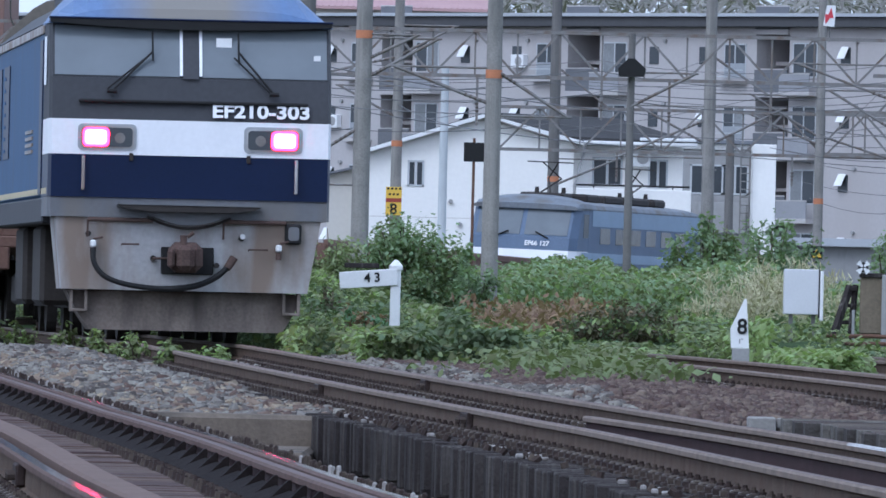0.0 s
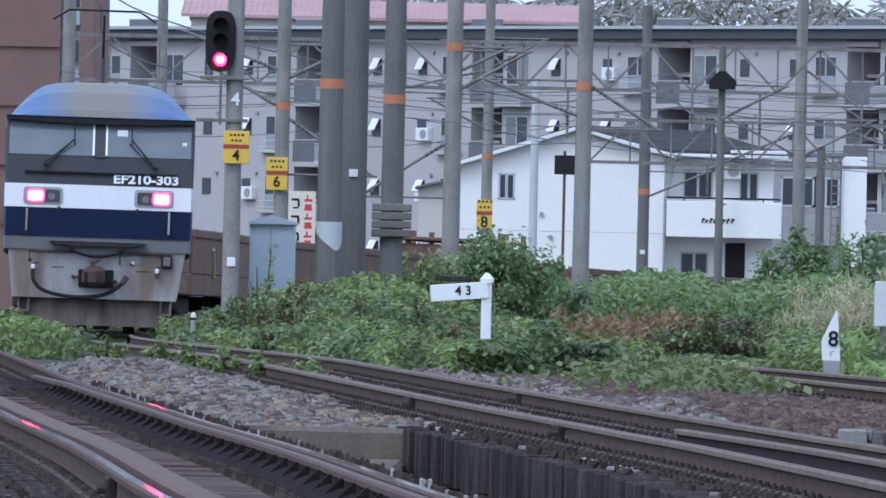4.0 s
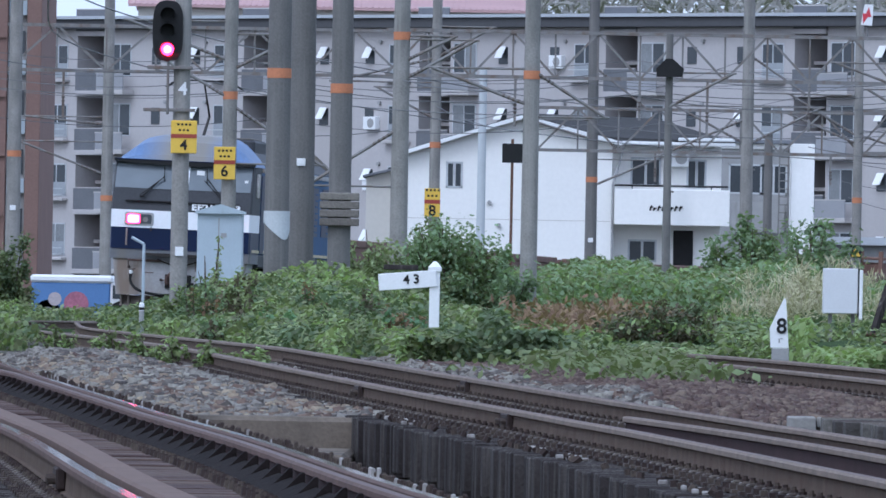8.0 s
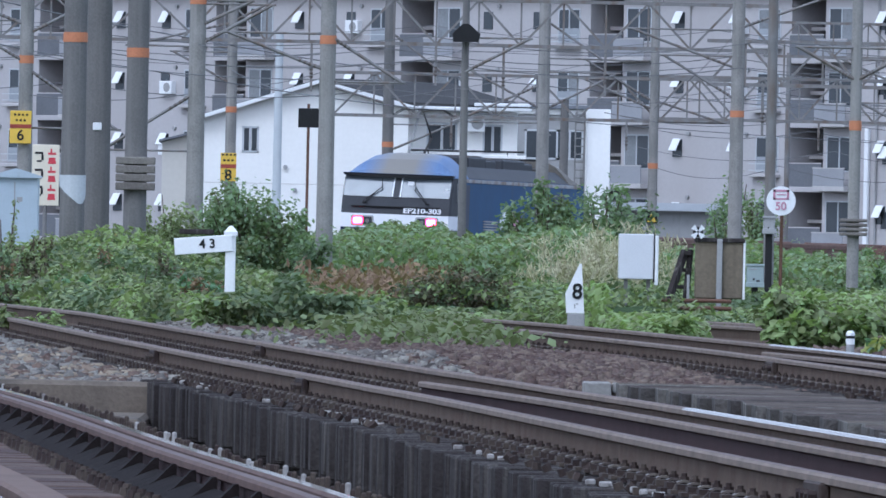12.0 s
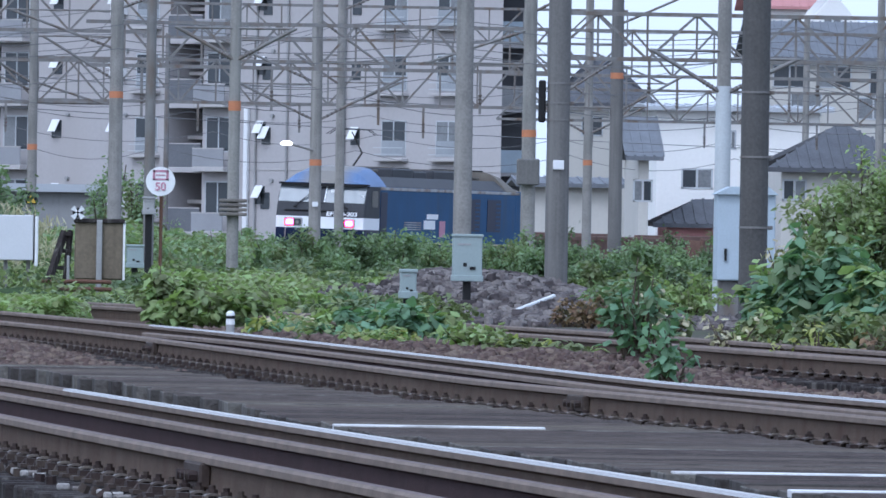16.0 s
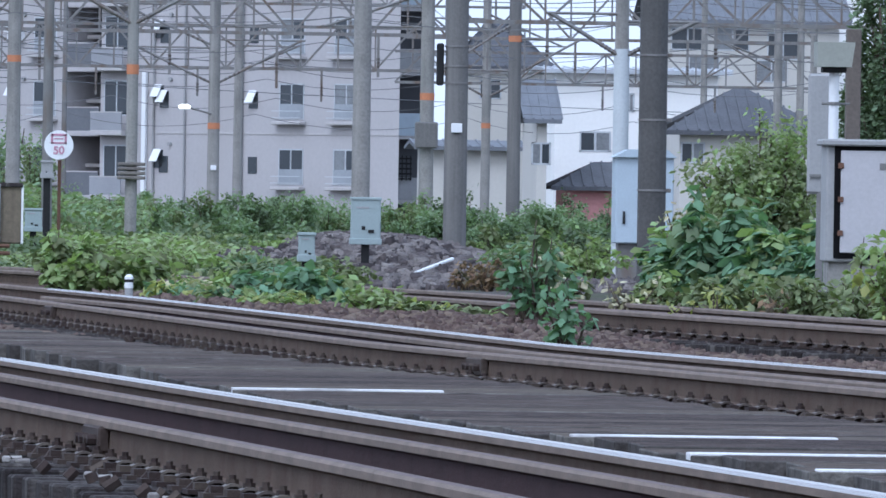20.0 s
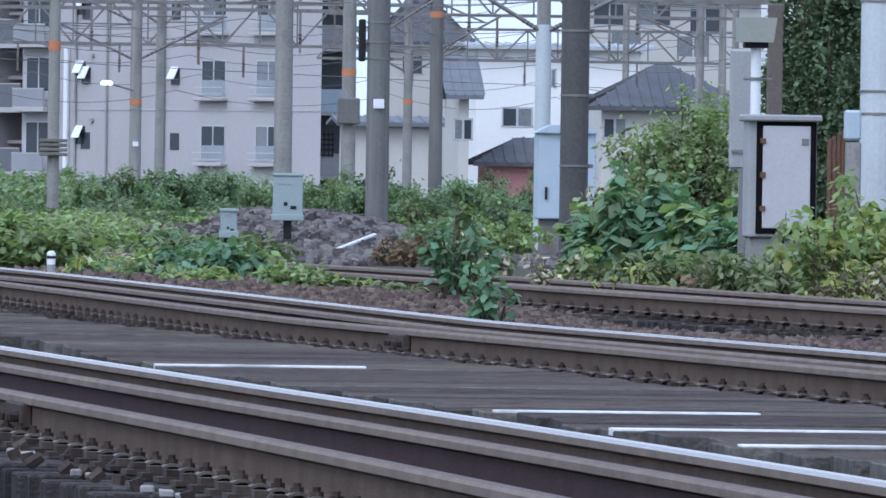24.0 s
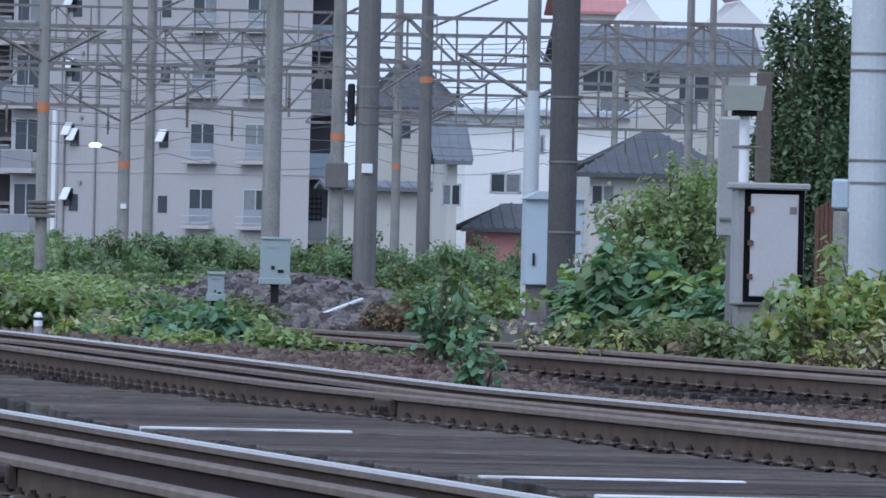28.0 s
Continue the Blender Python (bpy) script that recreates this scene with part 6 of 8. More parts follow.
# ---- buildings ----
RENDERED = material("grey_rendered_wall", (0.435, 0.415, 0.418), 0.9, 0, 0.07, 0.25, 6, 0.05, stain=(0.405, 0.38, 0.375), stain_at=0.62)
# Wall colour darkened to carry the shade of recesses and the eave.
RENDERED_SHADE = material("shade_toned_wall", (0.075, 0.076, 0.083), 0.9, 0, 0.1, 0.4, 6, 0.05)
MESH_PANEL = material("grey_mesh_panel", (0.135, 0.14, 0.155), 0.7, 0, 0.2, 0.8, 20, 0.05)
SCREEN = material("balcony_screen_panel", (0.30, 0.305, 0.325), 0.7, 0, 0.15, 0.8, 20, 0.05)
SLAB = material("balcony_slab", (0.46, 0.44, 0.435), 0.9, 0, 0.1, 0.5, 8, 0.05)
SIDING = material("white_siding", (0.85, 0.84, 0.815), 0.75, 0, 0.04, 0.4, 8, 0.03, stain=(0.6, 0.61, 0.61), stain_at=0.68)
SIDING_WARM = material("cream_wall", (0.55, 0.53, 0.49), 0.8, 0, 0.05, 0.4, 8, 0.03)
ROOF_DARK = material("dark_roof_tiles", (0.05, 0.049, 0.05), 0.8, 0, 0.2, 1.5, 14, 0.3, spec=0.12)
ROOF_GREY = material("grey_roof_tiles", (0.17, 0.18, 0.20), 0.75, 0, 0.2, 1.5, 14, 0.3, spec=0.2)
ROOF_PINK = material("pink_roof", (0.46, 0.30, 0.30), 0.85, 0, 0.12, 0.6, 10, 0.1)
ROOF_TILE = material("weathered_tile_roof", (0.105, 0.108, 0.12), 0.8, 0, 0.25, 1.5, 14, 0.3, spec=0.2)
ROOF_RED = material("dull_red_wall", (0.48, 0.235, 0.23), 0.85, 0, 0.12, 1.0, 10, 0.1)
BRICK_BROWN = material("brown_tile_wall", (0.20, 0.125, 0.105), 0.85, 0, 0.15, 0.8, 12, 0.1)
GLASS = material("window_glass", (0.045, 0.052, 0.06), 0.1, 0, 0.15, 1.0, 10, 0)
CURTAINED = material("curtained_glass", (0.20, 0.21, 0.22), 0.12, 0, 0.3, 1.5, 10, 0)
FROSTED = material("frosted_glass", (0.30, 0.32, 0.345), 0.3, 0, 0.12, 1.0, 10, 0)
WINDOW_RNG = np.random.default_rng(19)
FRAME = material("window_frame", (0.52, 0.54, 0.56), 0.6, 0.3, 0.08, 4, 30, 0)
METAL_ROOF = material("roof_edge_metal", (0.50, 0.52, 0.55), 0.5, 0.5, 0.08, 2, 30, 0)


def window(parent, x, z, w, h, y=0.0, sill=0.0, name="window", rail_bars=0, bare=False):
    """A sliding window in a wall facing -y: recessed panes in a frame; sill: how far a box ledge stands out."""
    win = part(name, Mesh().box(x - w / 2, x + w / 2, y - 0.02, y + 0.05, z - h / 2, z - h / 2 + 0.06).box(x - w / 2, x + w / 2, y - 0.02, y + 0.05, z + h / 2 - 0.06, z + h / 2)
               .box(x - w / 2, x - w / 2 + 0.06, y - 0.02, y + 0.05, z - h / 2, z + h / 2).box(x + w / 2 - 0.06, x + w / 2, y - 0.02, y + 0.05, z - h / 2, z + h / 2)
               .box(x - 0.03, x + 0.03, y - 0.025, y + 0.05, z - h / 2, z + h / 2), FRAME, parent)
    for s in (-1, 1):
        part("pane", Mesh().box(x + s * w / 4 - w / 4 + 0.04, x + s * w / 4 + w / 4 - 0.04, y - 0.008 - 0.004 * s, y + 0.004, z - h / 2 + 0.05, z + h / 2 - 0.05), CURTAINED if WINDOW_RNG.random() < 0.35 and not bare else GLASS, win)
    if sill:
        part("frosted_pane", Mesh().box(x - w / 2 + 0.05, x + w / 2 - 0.05, y - 0.034, y - 0.026, z - h / 2 + 0.05, z - h / 2 + 0.05 + 0.4 * h), FROSTED, win, "pale frosted lower pane")
        part("ledge", Mesh().box(x - w / 2 - 0.12, x + w / 2 + 0.12, y - sill, y, z - h / 2 - 0.22, z - h / 2 - 0.08, 0.02), SLAB, win)
        for k in range(rail_bars):
            part("guard_bar", Mesh().box(x - w / 2 - 0.1, x + w / 2 + 0.1, y - sill + 0.02, y - sill + 0.05, z - h / 2 + 0.05 + 0.28 * k, z - h / 2 + 0.09 + 0.28 * k), FRAME, win)
    return win


def air_unit(parent, x, y, z, w=0.8, h=0.58):
    a = part("air_conditioner", Mesh().box(x - w / 2, x + w / 2, y - 0.3, y, z, z + h, 0.02), WHITE, parent, "white air-conditioner unit")
    part("fan", Mesh().disc((x + w * 0.12, y - 0.312, z + h / 2), h * 0.36, 0.012, 16), GREY_PAINT, a)


def build_apartments():
    left, right = Vector((-32.0, 573.5, 0)), Vector((31.2, 508.0, 0))
    ex = (right - left).normalized()
    m = Matrix(((ex.x, -ex.y, 0, left.x), (ex.y, ex.x, 0, left.y), (0, 0, 1, 0), (0, 0, 0, 1)))
    size = (right - left).length

    def q(b):
        t = b / 21800
        return (left.y * t - left.x) / (ex.x - ex.y * t)

    t = thing("apartment_block", "long grey four-storey apartment block with stair bays", "apartment building", m)
    z0, ztop, fl = -1.0, 12.78, 2.72
    base = 0.75 + 1.92 - 1.35
    bays = [779, 422, 87, -243, -555, -850]
    hw = 1.0
    cuts = sorted(q(b) for b in bays)
    x = 0.0
    for c in cuts + [None]:
        x1 = size if c is None else c - hw
        xb = x1 if c is not None else x1 - 8.6
        part("wall", Mesh().loft([[(x, 0, z), (x1, 0, z), (xb, 9, z), (x, 9, z)] for z in (z0, ztop)]), RENDERED, t)
        x = None if c is None else c + hw
    part("roof", Mesh().loft([[(-0.3, -0.7, z), (size + 0.4, -0.7, z), (size - 8.4, 9.5, z), (-0.3, 9.5, z)] for z in (ztop, ztop + 0.14)]), METAL_ROOF, t, "flat roof with a pale metal edge")
    # Underside shade of the roof edge is put into this board's colour.
    part("eave_board", Mesh().box(-0.2, size + 0.2, -0.55, 0.0, ztop - 0.45, ztop - 0.004, 0.03), RENDERED_SHADE, t)
    rng = np.random.default_rng(4)
    for c in cuts:
        st = part("stair_bay", Mesh().box(c - hw, c + hw, 2.2, 2.4, z0, ztop), RENDERED_SHADE, t, "recessed open stair bay")
        for f in range(-1, 5):
            z = base + f * fl
            part("slab", Mesh().box(c - hw, c + hw, -0.15, 2.2, z - 0.18, z + 0.05, 0.02), RENDERED, st)
            part("railing_panel", Mesh().box(c - hw, c + hw, -0.12, -0.08, z + 0.05, z + 1.02), MESH_PANEL, st, "grey mesh railing panel")
            part("railing_top", Mesh().box(c - hw, c + hw, -0.14, -0.06, z + 1.02, z + 1.07), SLAB, st, "pale top rail")
            if f < 4:
                part("half_landing", Mesh().box(c - hw, c + hw, 1.2, 2.2, z + 1.25, z + 1.4), SLAB, st)
            if f >= 4 or f < 0:
                continue
            zc = z + 1.35
            # window on a shallow balcony to the right, plain windows to the left
            bal = part("balcony", Mesh().box(c + hw + 0.05, c + hw + 1.9, -0.7, 0, z - 0.14, z + 0.08, 0.02).box(c + hw + 0.05, c + hw + 1.9, -0.7, -0.64, z + 0.82, z + 0.87), SLAB, t)
            part("screen", Mesh().box(c + hw + 0.07, c + hw + 1.88, -0.69, -0.65, z + 0.08, z + 0.82), SCREEN, bal, "grey balcony screen")
            window(t, c + hw + 0.95, zc + 0.1, 1.5, 1.5)
            window(t, c - hw - 1.3, zc + 0.05, 1.35, 1.5, sill=0.35, rail_bars=2)
            if rng.random() < 0.6:
                air_unit(t, c + hw + 0.6, -0.2, z + 0.1)
            for dx in (-4.2, 4.4):
                if not 1 < c + dx < size - 1:
                    continue
                sw = part("small_window", Mesh().box(c + dx - 0.28, c + dx + 0.28, -0.03, 0.02, zc - 0.1, zc + 0.65), GLASS, t)
                if rng.random() < 0.7:
                    sash = part("tilted_sash", Mesh().box(-0.22, 0.22, -0.02, 0.02, -0.6, 0.0, 0.008), WHITE, sw, "white sash tilted open")
                    sash.matrix_local = Matrix.Translation((c + dx, -0.06, zc + 0.68)) @ Matrix.Rotation(radians(-30), 4, "X")
                part("pipe_cap", Mesh().rod((c + dx + 0.7, -0.12, zc + 0.9), (c + dx + 0.7, 0, zc + 0.9), 0.09, n=10), GREY_PAINT, sw)
            if rng.random() < 0.5:
                air_unit(t, c - hw - 2.9, 0, zc - 0.3)
    for b in (1148, 1245):
        for f in range(0, 4):
            window(t, q(b), 0.75 + 1.92 + f * fl, 1.42, 1.5, sill=0.4, rail_bars=2)
    for b in (1080, 922):
        for f in range(0, 4):
            zc = 0.75 + 1.92 + f * fl
            sw = part("small_window", Mesh().box(q(b) - 0.25, q(b) + 0.25, -0.03, 0.02, zc - 0.3, zc + 0.4), GLASS, t)
            if f == 1:
                sash = part("tilted_sash", Mesh().box(-0.22, 0.22, -0.02, 0.02, -0.6, 0.0, 0.008), WHITE, sw, "white sash tilted open")
                sash.matrix_local = Matrix.Translation((q(b), -0.06, zc + 0.45)) @ Matrix.Rotation(radians(-30), 4, "X")
    for b in (905, 960, 1062):
        part("downpipe", Mesh().rod((q(b), -0.08, z0), (q(b), -0.08, ztop - 0.5), 0.05, n=8), GREY_PAINT, t)
    part("duct", Mesh().box(q(890) - 0.12, q(890) + 0.12, -0.2, -0.01, z0, 6.6, 0.03), WHITE, t, "white boxed duct")
    for f in range(1, 5):
        part("string_course", Mesh().box(q(830), size, -0.03, 0.0, base + f * fl - 0.03, base + f * fl + 0.02), SLAB, t)
    # stair tower end, further back
    e = thing("end_stair", "open steel stair and balconies at the block's end", "stair tower", Matrix.Translation((at(1352, 520), 520, 0)))
    for f in range(0, 5):
        z = base + f * fl
        part("landing", Mesh().box(-0.6, 0.9, 0, 2.5, z - 0.1, z + 0.05), SLAB, e)
        part("railing", Mesh().box(-0.6, 0.9, -0.04, 0.0, z + 0.05, z + 1.0), BOX_BLUE if f % 2 else GREY_PAINT, e)
    part("back_wall", Mesh().box(-0.6, 0.9, 2.5, 2.7, -1, 13), RENDERED_SHADE, e)
    g = Mesh()
    for k in range(5):
        g.box(-0.55 + 0.18 * k, -0.50 + 0.18 * k, -0.1, -0.06, up(60, 520), up(105, 520))
        g.box(-0.55, 0.25, -0.1, -0.06, up(62 + 9 * k, 520), up(65 + 9 * k, 520))
    part("lattice", g, BLACK, e, "dark lattice panel")


build_apartments()


def gable(t, x0, x1, y0, y1, ze, zr, roof, over=0.35, thick=0.14):
    """A pitched roof, ridge along y."""
    xm = (x0 + x1) / 2
    for s, xe in ((-1, x0), (1, x1)):
        sl = (zr - ze) / (xe - xm)
        xo = xe + s * over
        zo = zr + sl * (xo - xm)
        part("roof", Mesh().loft([[(xm, y, zr), (xo, y, zo), (xo, y, zo + thick), (xm, y, zr + thick)] for y in (y0 - over, y1 + over)]), roof, t)


def build_house():
    d = 385.0
    k = d / 21800
    t = thing("white_house", "white two-storey house with dark roof and a balcony", "house", Matrix.Translation((0, d, 0)))
    X, Z = (lambda b: b * k), (lambda v: up(v, d))
    xl, xr, xm = X(-293), X(74), X(-85)
    part("wall", Mesh().prism([(xl, -1), (xr, -1), (xr, Z(266)), (xm, Z(306)), (xl, Z(240))], 0, 8), SIDING, t, "white boarded gable wall")
    part("roof", Mesh().loft([[(xm, y, Z(306)), (xl - 0.4, y, Z(232)), (xl - 0.4, y, Z(238)), (xm, y, Z(313))] for y in (-0.35, 8.3)]), ROOF_DARK, t)
    part("roof", Mesh().loft([[(xm, y, Z(306)), (xr + 0.3, y, Z(261)), (xr + 0.3, y, Z(268)), (xm, y, Z(313))] for y in (-0.35, 8.3)]), ROOF_DARK, t)
    part("bargeboard", Mesh().bar((xl - 0.4, -0.36, Z(234)), (xm, -0.36, Z(308)), 0.05, 0.12).bar((xm, -0.36, Z(308)), (xr + 0.3, -0.36, Z(263)), 0.05, 0.12), WHITE, t)
    window(t, X(-205), Z(203), 0.52, 0.82, bare=True)
    part("joint_line", Mesh().box(xl, xr, -0.01, 0, Z(125), Z(126)), SIDING_WARM, t)
    for b, v in ((-142, 155), (-125, 115)):
        part("vent_cap", Mesh().rod((X(b), -0.1, Z(v)), (X(b), 0, Z(v)), 0.07, n=10), GREY_PAINT, t)
    # wing with the balcony
    wl, wr = xr, X(268)
    part("wing_wall", Mesh().box(wl, wr, 1.0, 8, -1, Z(262), 0.02), SIDING, t)
    part("wing_roof", Mesh().loft([[(X(-17), 0.2, Z(272)), (X(292), 0.2, Z(266)), (X(292), 0.2, Z(270)), (X(-17), 0.2, Z(277))], [(X(-58), 5.0, Z(314)), (X(152), 5.0, Z(309)), (X(152), 5.0, Z(313)), (X(-58), 5.0, Z(318))]]), ROOF_DARK, t)
    part("gutter", Mesh().box(X(90), X(292), 0.0, 0.2, Z(262), Z(268), 0.02).box(X(190), X(290), -0.05, 0.1, Z(270), Z(276), 0.02), WHITE, t)
    bal = part("balcony", Mesh().box(X(79), X(283), -0.35, -0.25, Z(120), Z(184), 0.02).box(X(84), X(278), -0.248, 1.0, Z(122), Z(128), 0.0).box(X(80), X(83.5), -0.248, 1.0, Z(121), Z(183), 0.0).box(X(278.5), X(282), -0.248, 1.0, Z(121), Z(183), 0.0), SIDING, t)
    part("handrail", Mesh().rod((X(79), -0.3, Z(190)), (X(280), -0.3, Z(190)), 0.03).rod((X(110), -0.3, Z(184)), (X(110), -0.3, Z(190)), 0.02).rod((X(250), -0.3, Z(184)), (X(250), -0.3, Z(190)), 0.02), BLACK, bal)
    g = Mesh()
    for j, (b, h) in enumerate(((142, 9), (148, 5), (156, 9), (163, 8), (170, 10), (178, 7), (186, 9), (194, 9))):
        g.bar((X(b), -0.36, Z(146)), (X(b + 3), -0.36, Z(146 + h)), 0.02, 0.05)
        g.bar((X(b), -0.36, Z(147 + h / 2)), (X(b + 6), -0.36, Z(148 + h / 2)), 0.02, 0.04)
    part("letter_bars", g, BLACK, bal, "dark lettering that cannot be read")
    window(t, X(134), Z(215), 0.95, 0.9, 1.0, bare=True)
    window(t, X(224), Z(213), 0.62, 0.9, 1.0, bare=True)
    window(t, X(130), Z(75), 0.9, 0.7, 1.0)
    part("door", Mesh().box(X(185), X(220), 0.94, 1.0, -0.6, Z(112), 0.01), BLACK, t, "dark entrance door")
    air_unit(t, X(192), 0.8, Z(225), 0.62, 0.52)
    part("downpipe", Mesh().rod((X(76), -0.1, -1), (X(76), -0.1, Z(190)), 0.04).rod((X(76), -0.1, Z(190)), (X(95), 0.4, Z(262)), 0.04), GREY_PAINT, t)
    # lean-to at the side
    part("annex_wall", Mesh().prism([(X(-362), -1), (xl, -1), (xl, Z(215)), (X(-362), Z(196))], 1.5, 7), SIDING_WARM, t)
    part("annex_roof", Mesh().loft([[(X(-368), y, Z(196)), (xl, y, Z(215)), (xl, y, Z(219)), (X(-368), y, Z(200))] for y in (1.2, 7.2)]), ROOF_GREY, t)
    # grey neighbour and a white stair block
    d2 = 410.0
    n = thing("grey_house", "grey house with dark windows behind the white one", "house", Matrix.Translation((0, d2, 0)))
    X, Z = (lambda b: b * d2 / 21800), (lambda v: up(v, d2))
    part("wall", Mesh().box(X(262), X(392), 0, 7, -1, Z(258), 0.02), GREY_PAINT, n)
    part("fascia", Mesh().box(X(260), X(394), -0.1, 7, Z(258), Z(268), 0.02), SIDING, n)
    part("roof", Mesh().box(X(258), X(396), -0.3, 7.3, Z(268), Z(275), 0.02), ROOF_GREY, n)
    window(n, X(315), Z(205), 1.3, 1.0)
    window(n, X(360), Z(205), 0.9, 1.0)
    part("balcony_screen", Mesh().box(X(286), X(380), -0.3, -0.2, Z(110), Z(165), 0.02), GREY_PAINT, n)
    w = thing("white_block", "tall narrow white building with an outside ladder", "building", Matrix.Translation((0, d2 - 2, 0)))
    part("wall", Mesh().box(X(388), X(430), 0, 5, -1, Z(268), 0.02), SIDING, w)
    g = Mesh()
    for b in (368, 384):
        g.rod((X(b), -0.1, -0.8), (X(b), -0.1, Z(262)), 0.025)
    for v in range(20, 262, 14):
        g.rod((X(368), -0.1, Z(v)), (X(384), -0.1, Z(v)), 0.018)
    part("ladder", g, STEEL, w, "steel cat ladder")
    b2 = thing("low_shed", "low shed with a pale roof among bushes", "shed", Matrix.Translation((0, 400, 0)))
    X, Z = (lambda b: b * 400 / 21800), (lambda v: up(v, 400))
    part("wall", Mesh().box(X(440), X(640), 0, 4, -1, Z(95), 0.02), GREY_PAINT, b2)
    part("roof", Mesh().prism([(X(430), Z(92)), (X(650), Z(92)), (X(640), Z(106)), (X(440), Z(106))], -0.4, 4.4), METAL_ROOF, b2)


build_house()


def simple_house(name, label, b0, b1, d, ve, vr, wall, roof, deep=7, wins=(), front_gable=False, v0=None, hip=0.0):
    t = thing(name, label, "house", Matrix.Translation((0, d, 0)))
    X, Z = (lambda b: b * d / 21800), (lambda v: up(v, d))
    z0 = -1 if v0 is None else Z(v0)
    if front_gable:
        xm = X((b0 + b1) / 2)
        part("wall", Mesh().prism([(X(b0), z0), (X(b1), z0), (X(b1), Z(ve)), (xm, Z(vr) - 0.05), (X(b0), Z(ve))], 0, deep), wall, t)
        gable(t, X(b0), X(b1), 0, deep, Z(ve), Z(vr), roof)
    else:
        part("wall", Mesh().box(X(b0), X(b1), 0, deep, z0, Z(ve), 0.02), wall, t)
        part("roof", Mesh().loft([[(x, -0.5, Z(ve) - 0.05), (x + h, deep / 2, Z(vr)), (x, deep + 0.5, Z(ve)), (x, deep + 0.5, Z(ve) + 0.12), (x + h, deep / 2, Z(vr) + 0.15), (x, -0.5, Z(ve) + 0.1)] for x, h in ((X(b0) - 0.5, hip), (X(b1) + 0.5, -hip))]), roof, t)
        n = max(4, int((X(b1) - X(b0)) / 0.3))
        g = Mesh()
        for i in range(n + 1):
            x = X(b0) - 0.5 + (X(b1) - X(b0) + 1.0) * i / n
            q = 1.0 if not hip else min(1.0, (0.02 + x - X(b0) + 0.5) / hip, (0.02 + X(b1) + 0.5 - x) / hip)
            g.bar((x, -0.5, Z(ve) + 0.12), (x, -0.5 + (deep / 2 + 0.5) * q, Z(ve) + 0.12 + (Z(vr) + 0.05 - Z(ve)) * q), 0.07, 0.05)
        tagged(part("tile_ribs", g, roof, t), "rounded tile ribs", kind="stuff")
    for b, v, w, h in wins:
        window(t, X(b), Z(v), w, h)
    return t


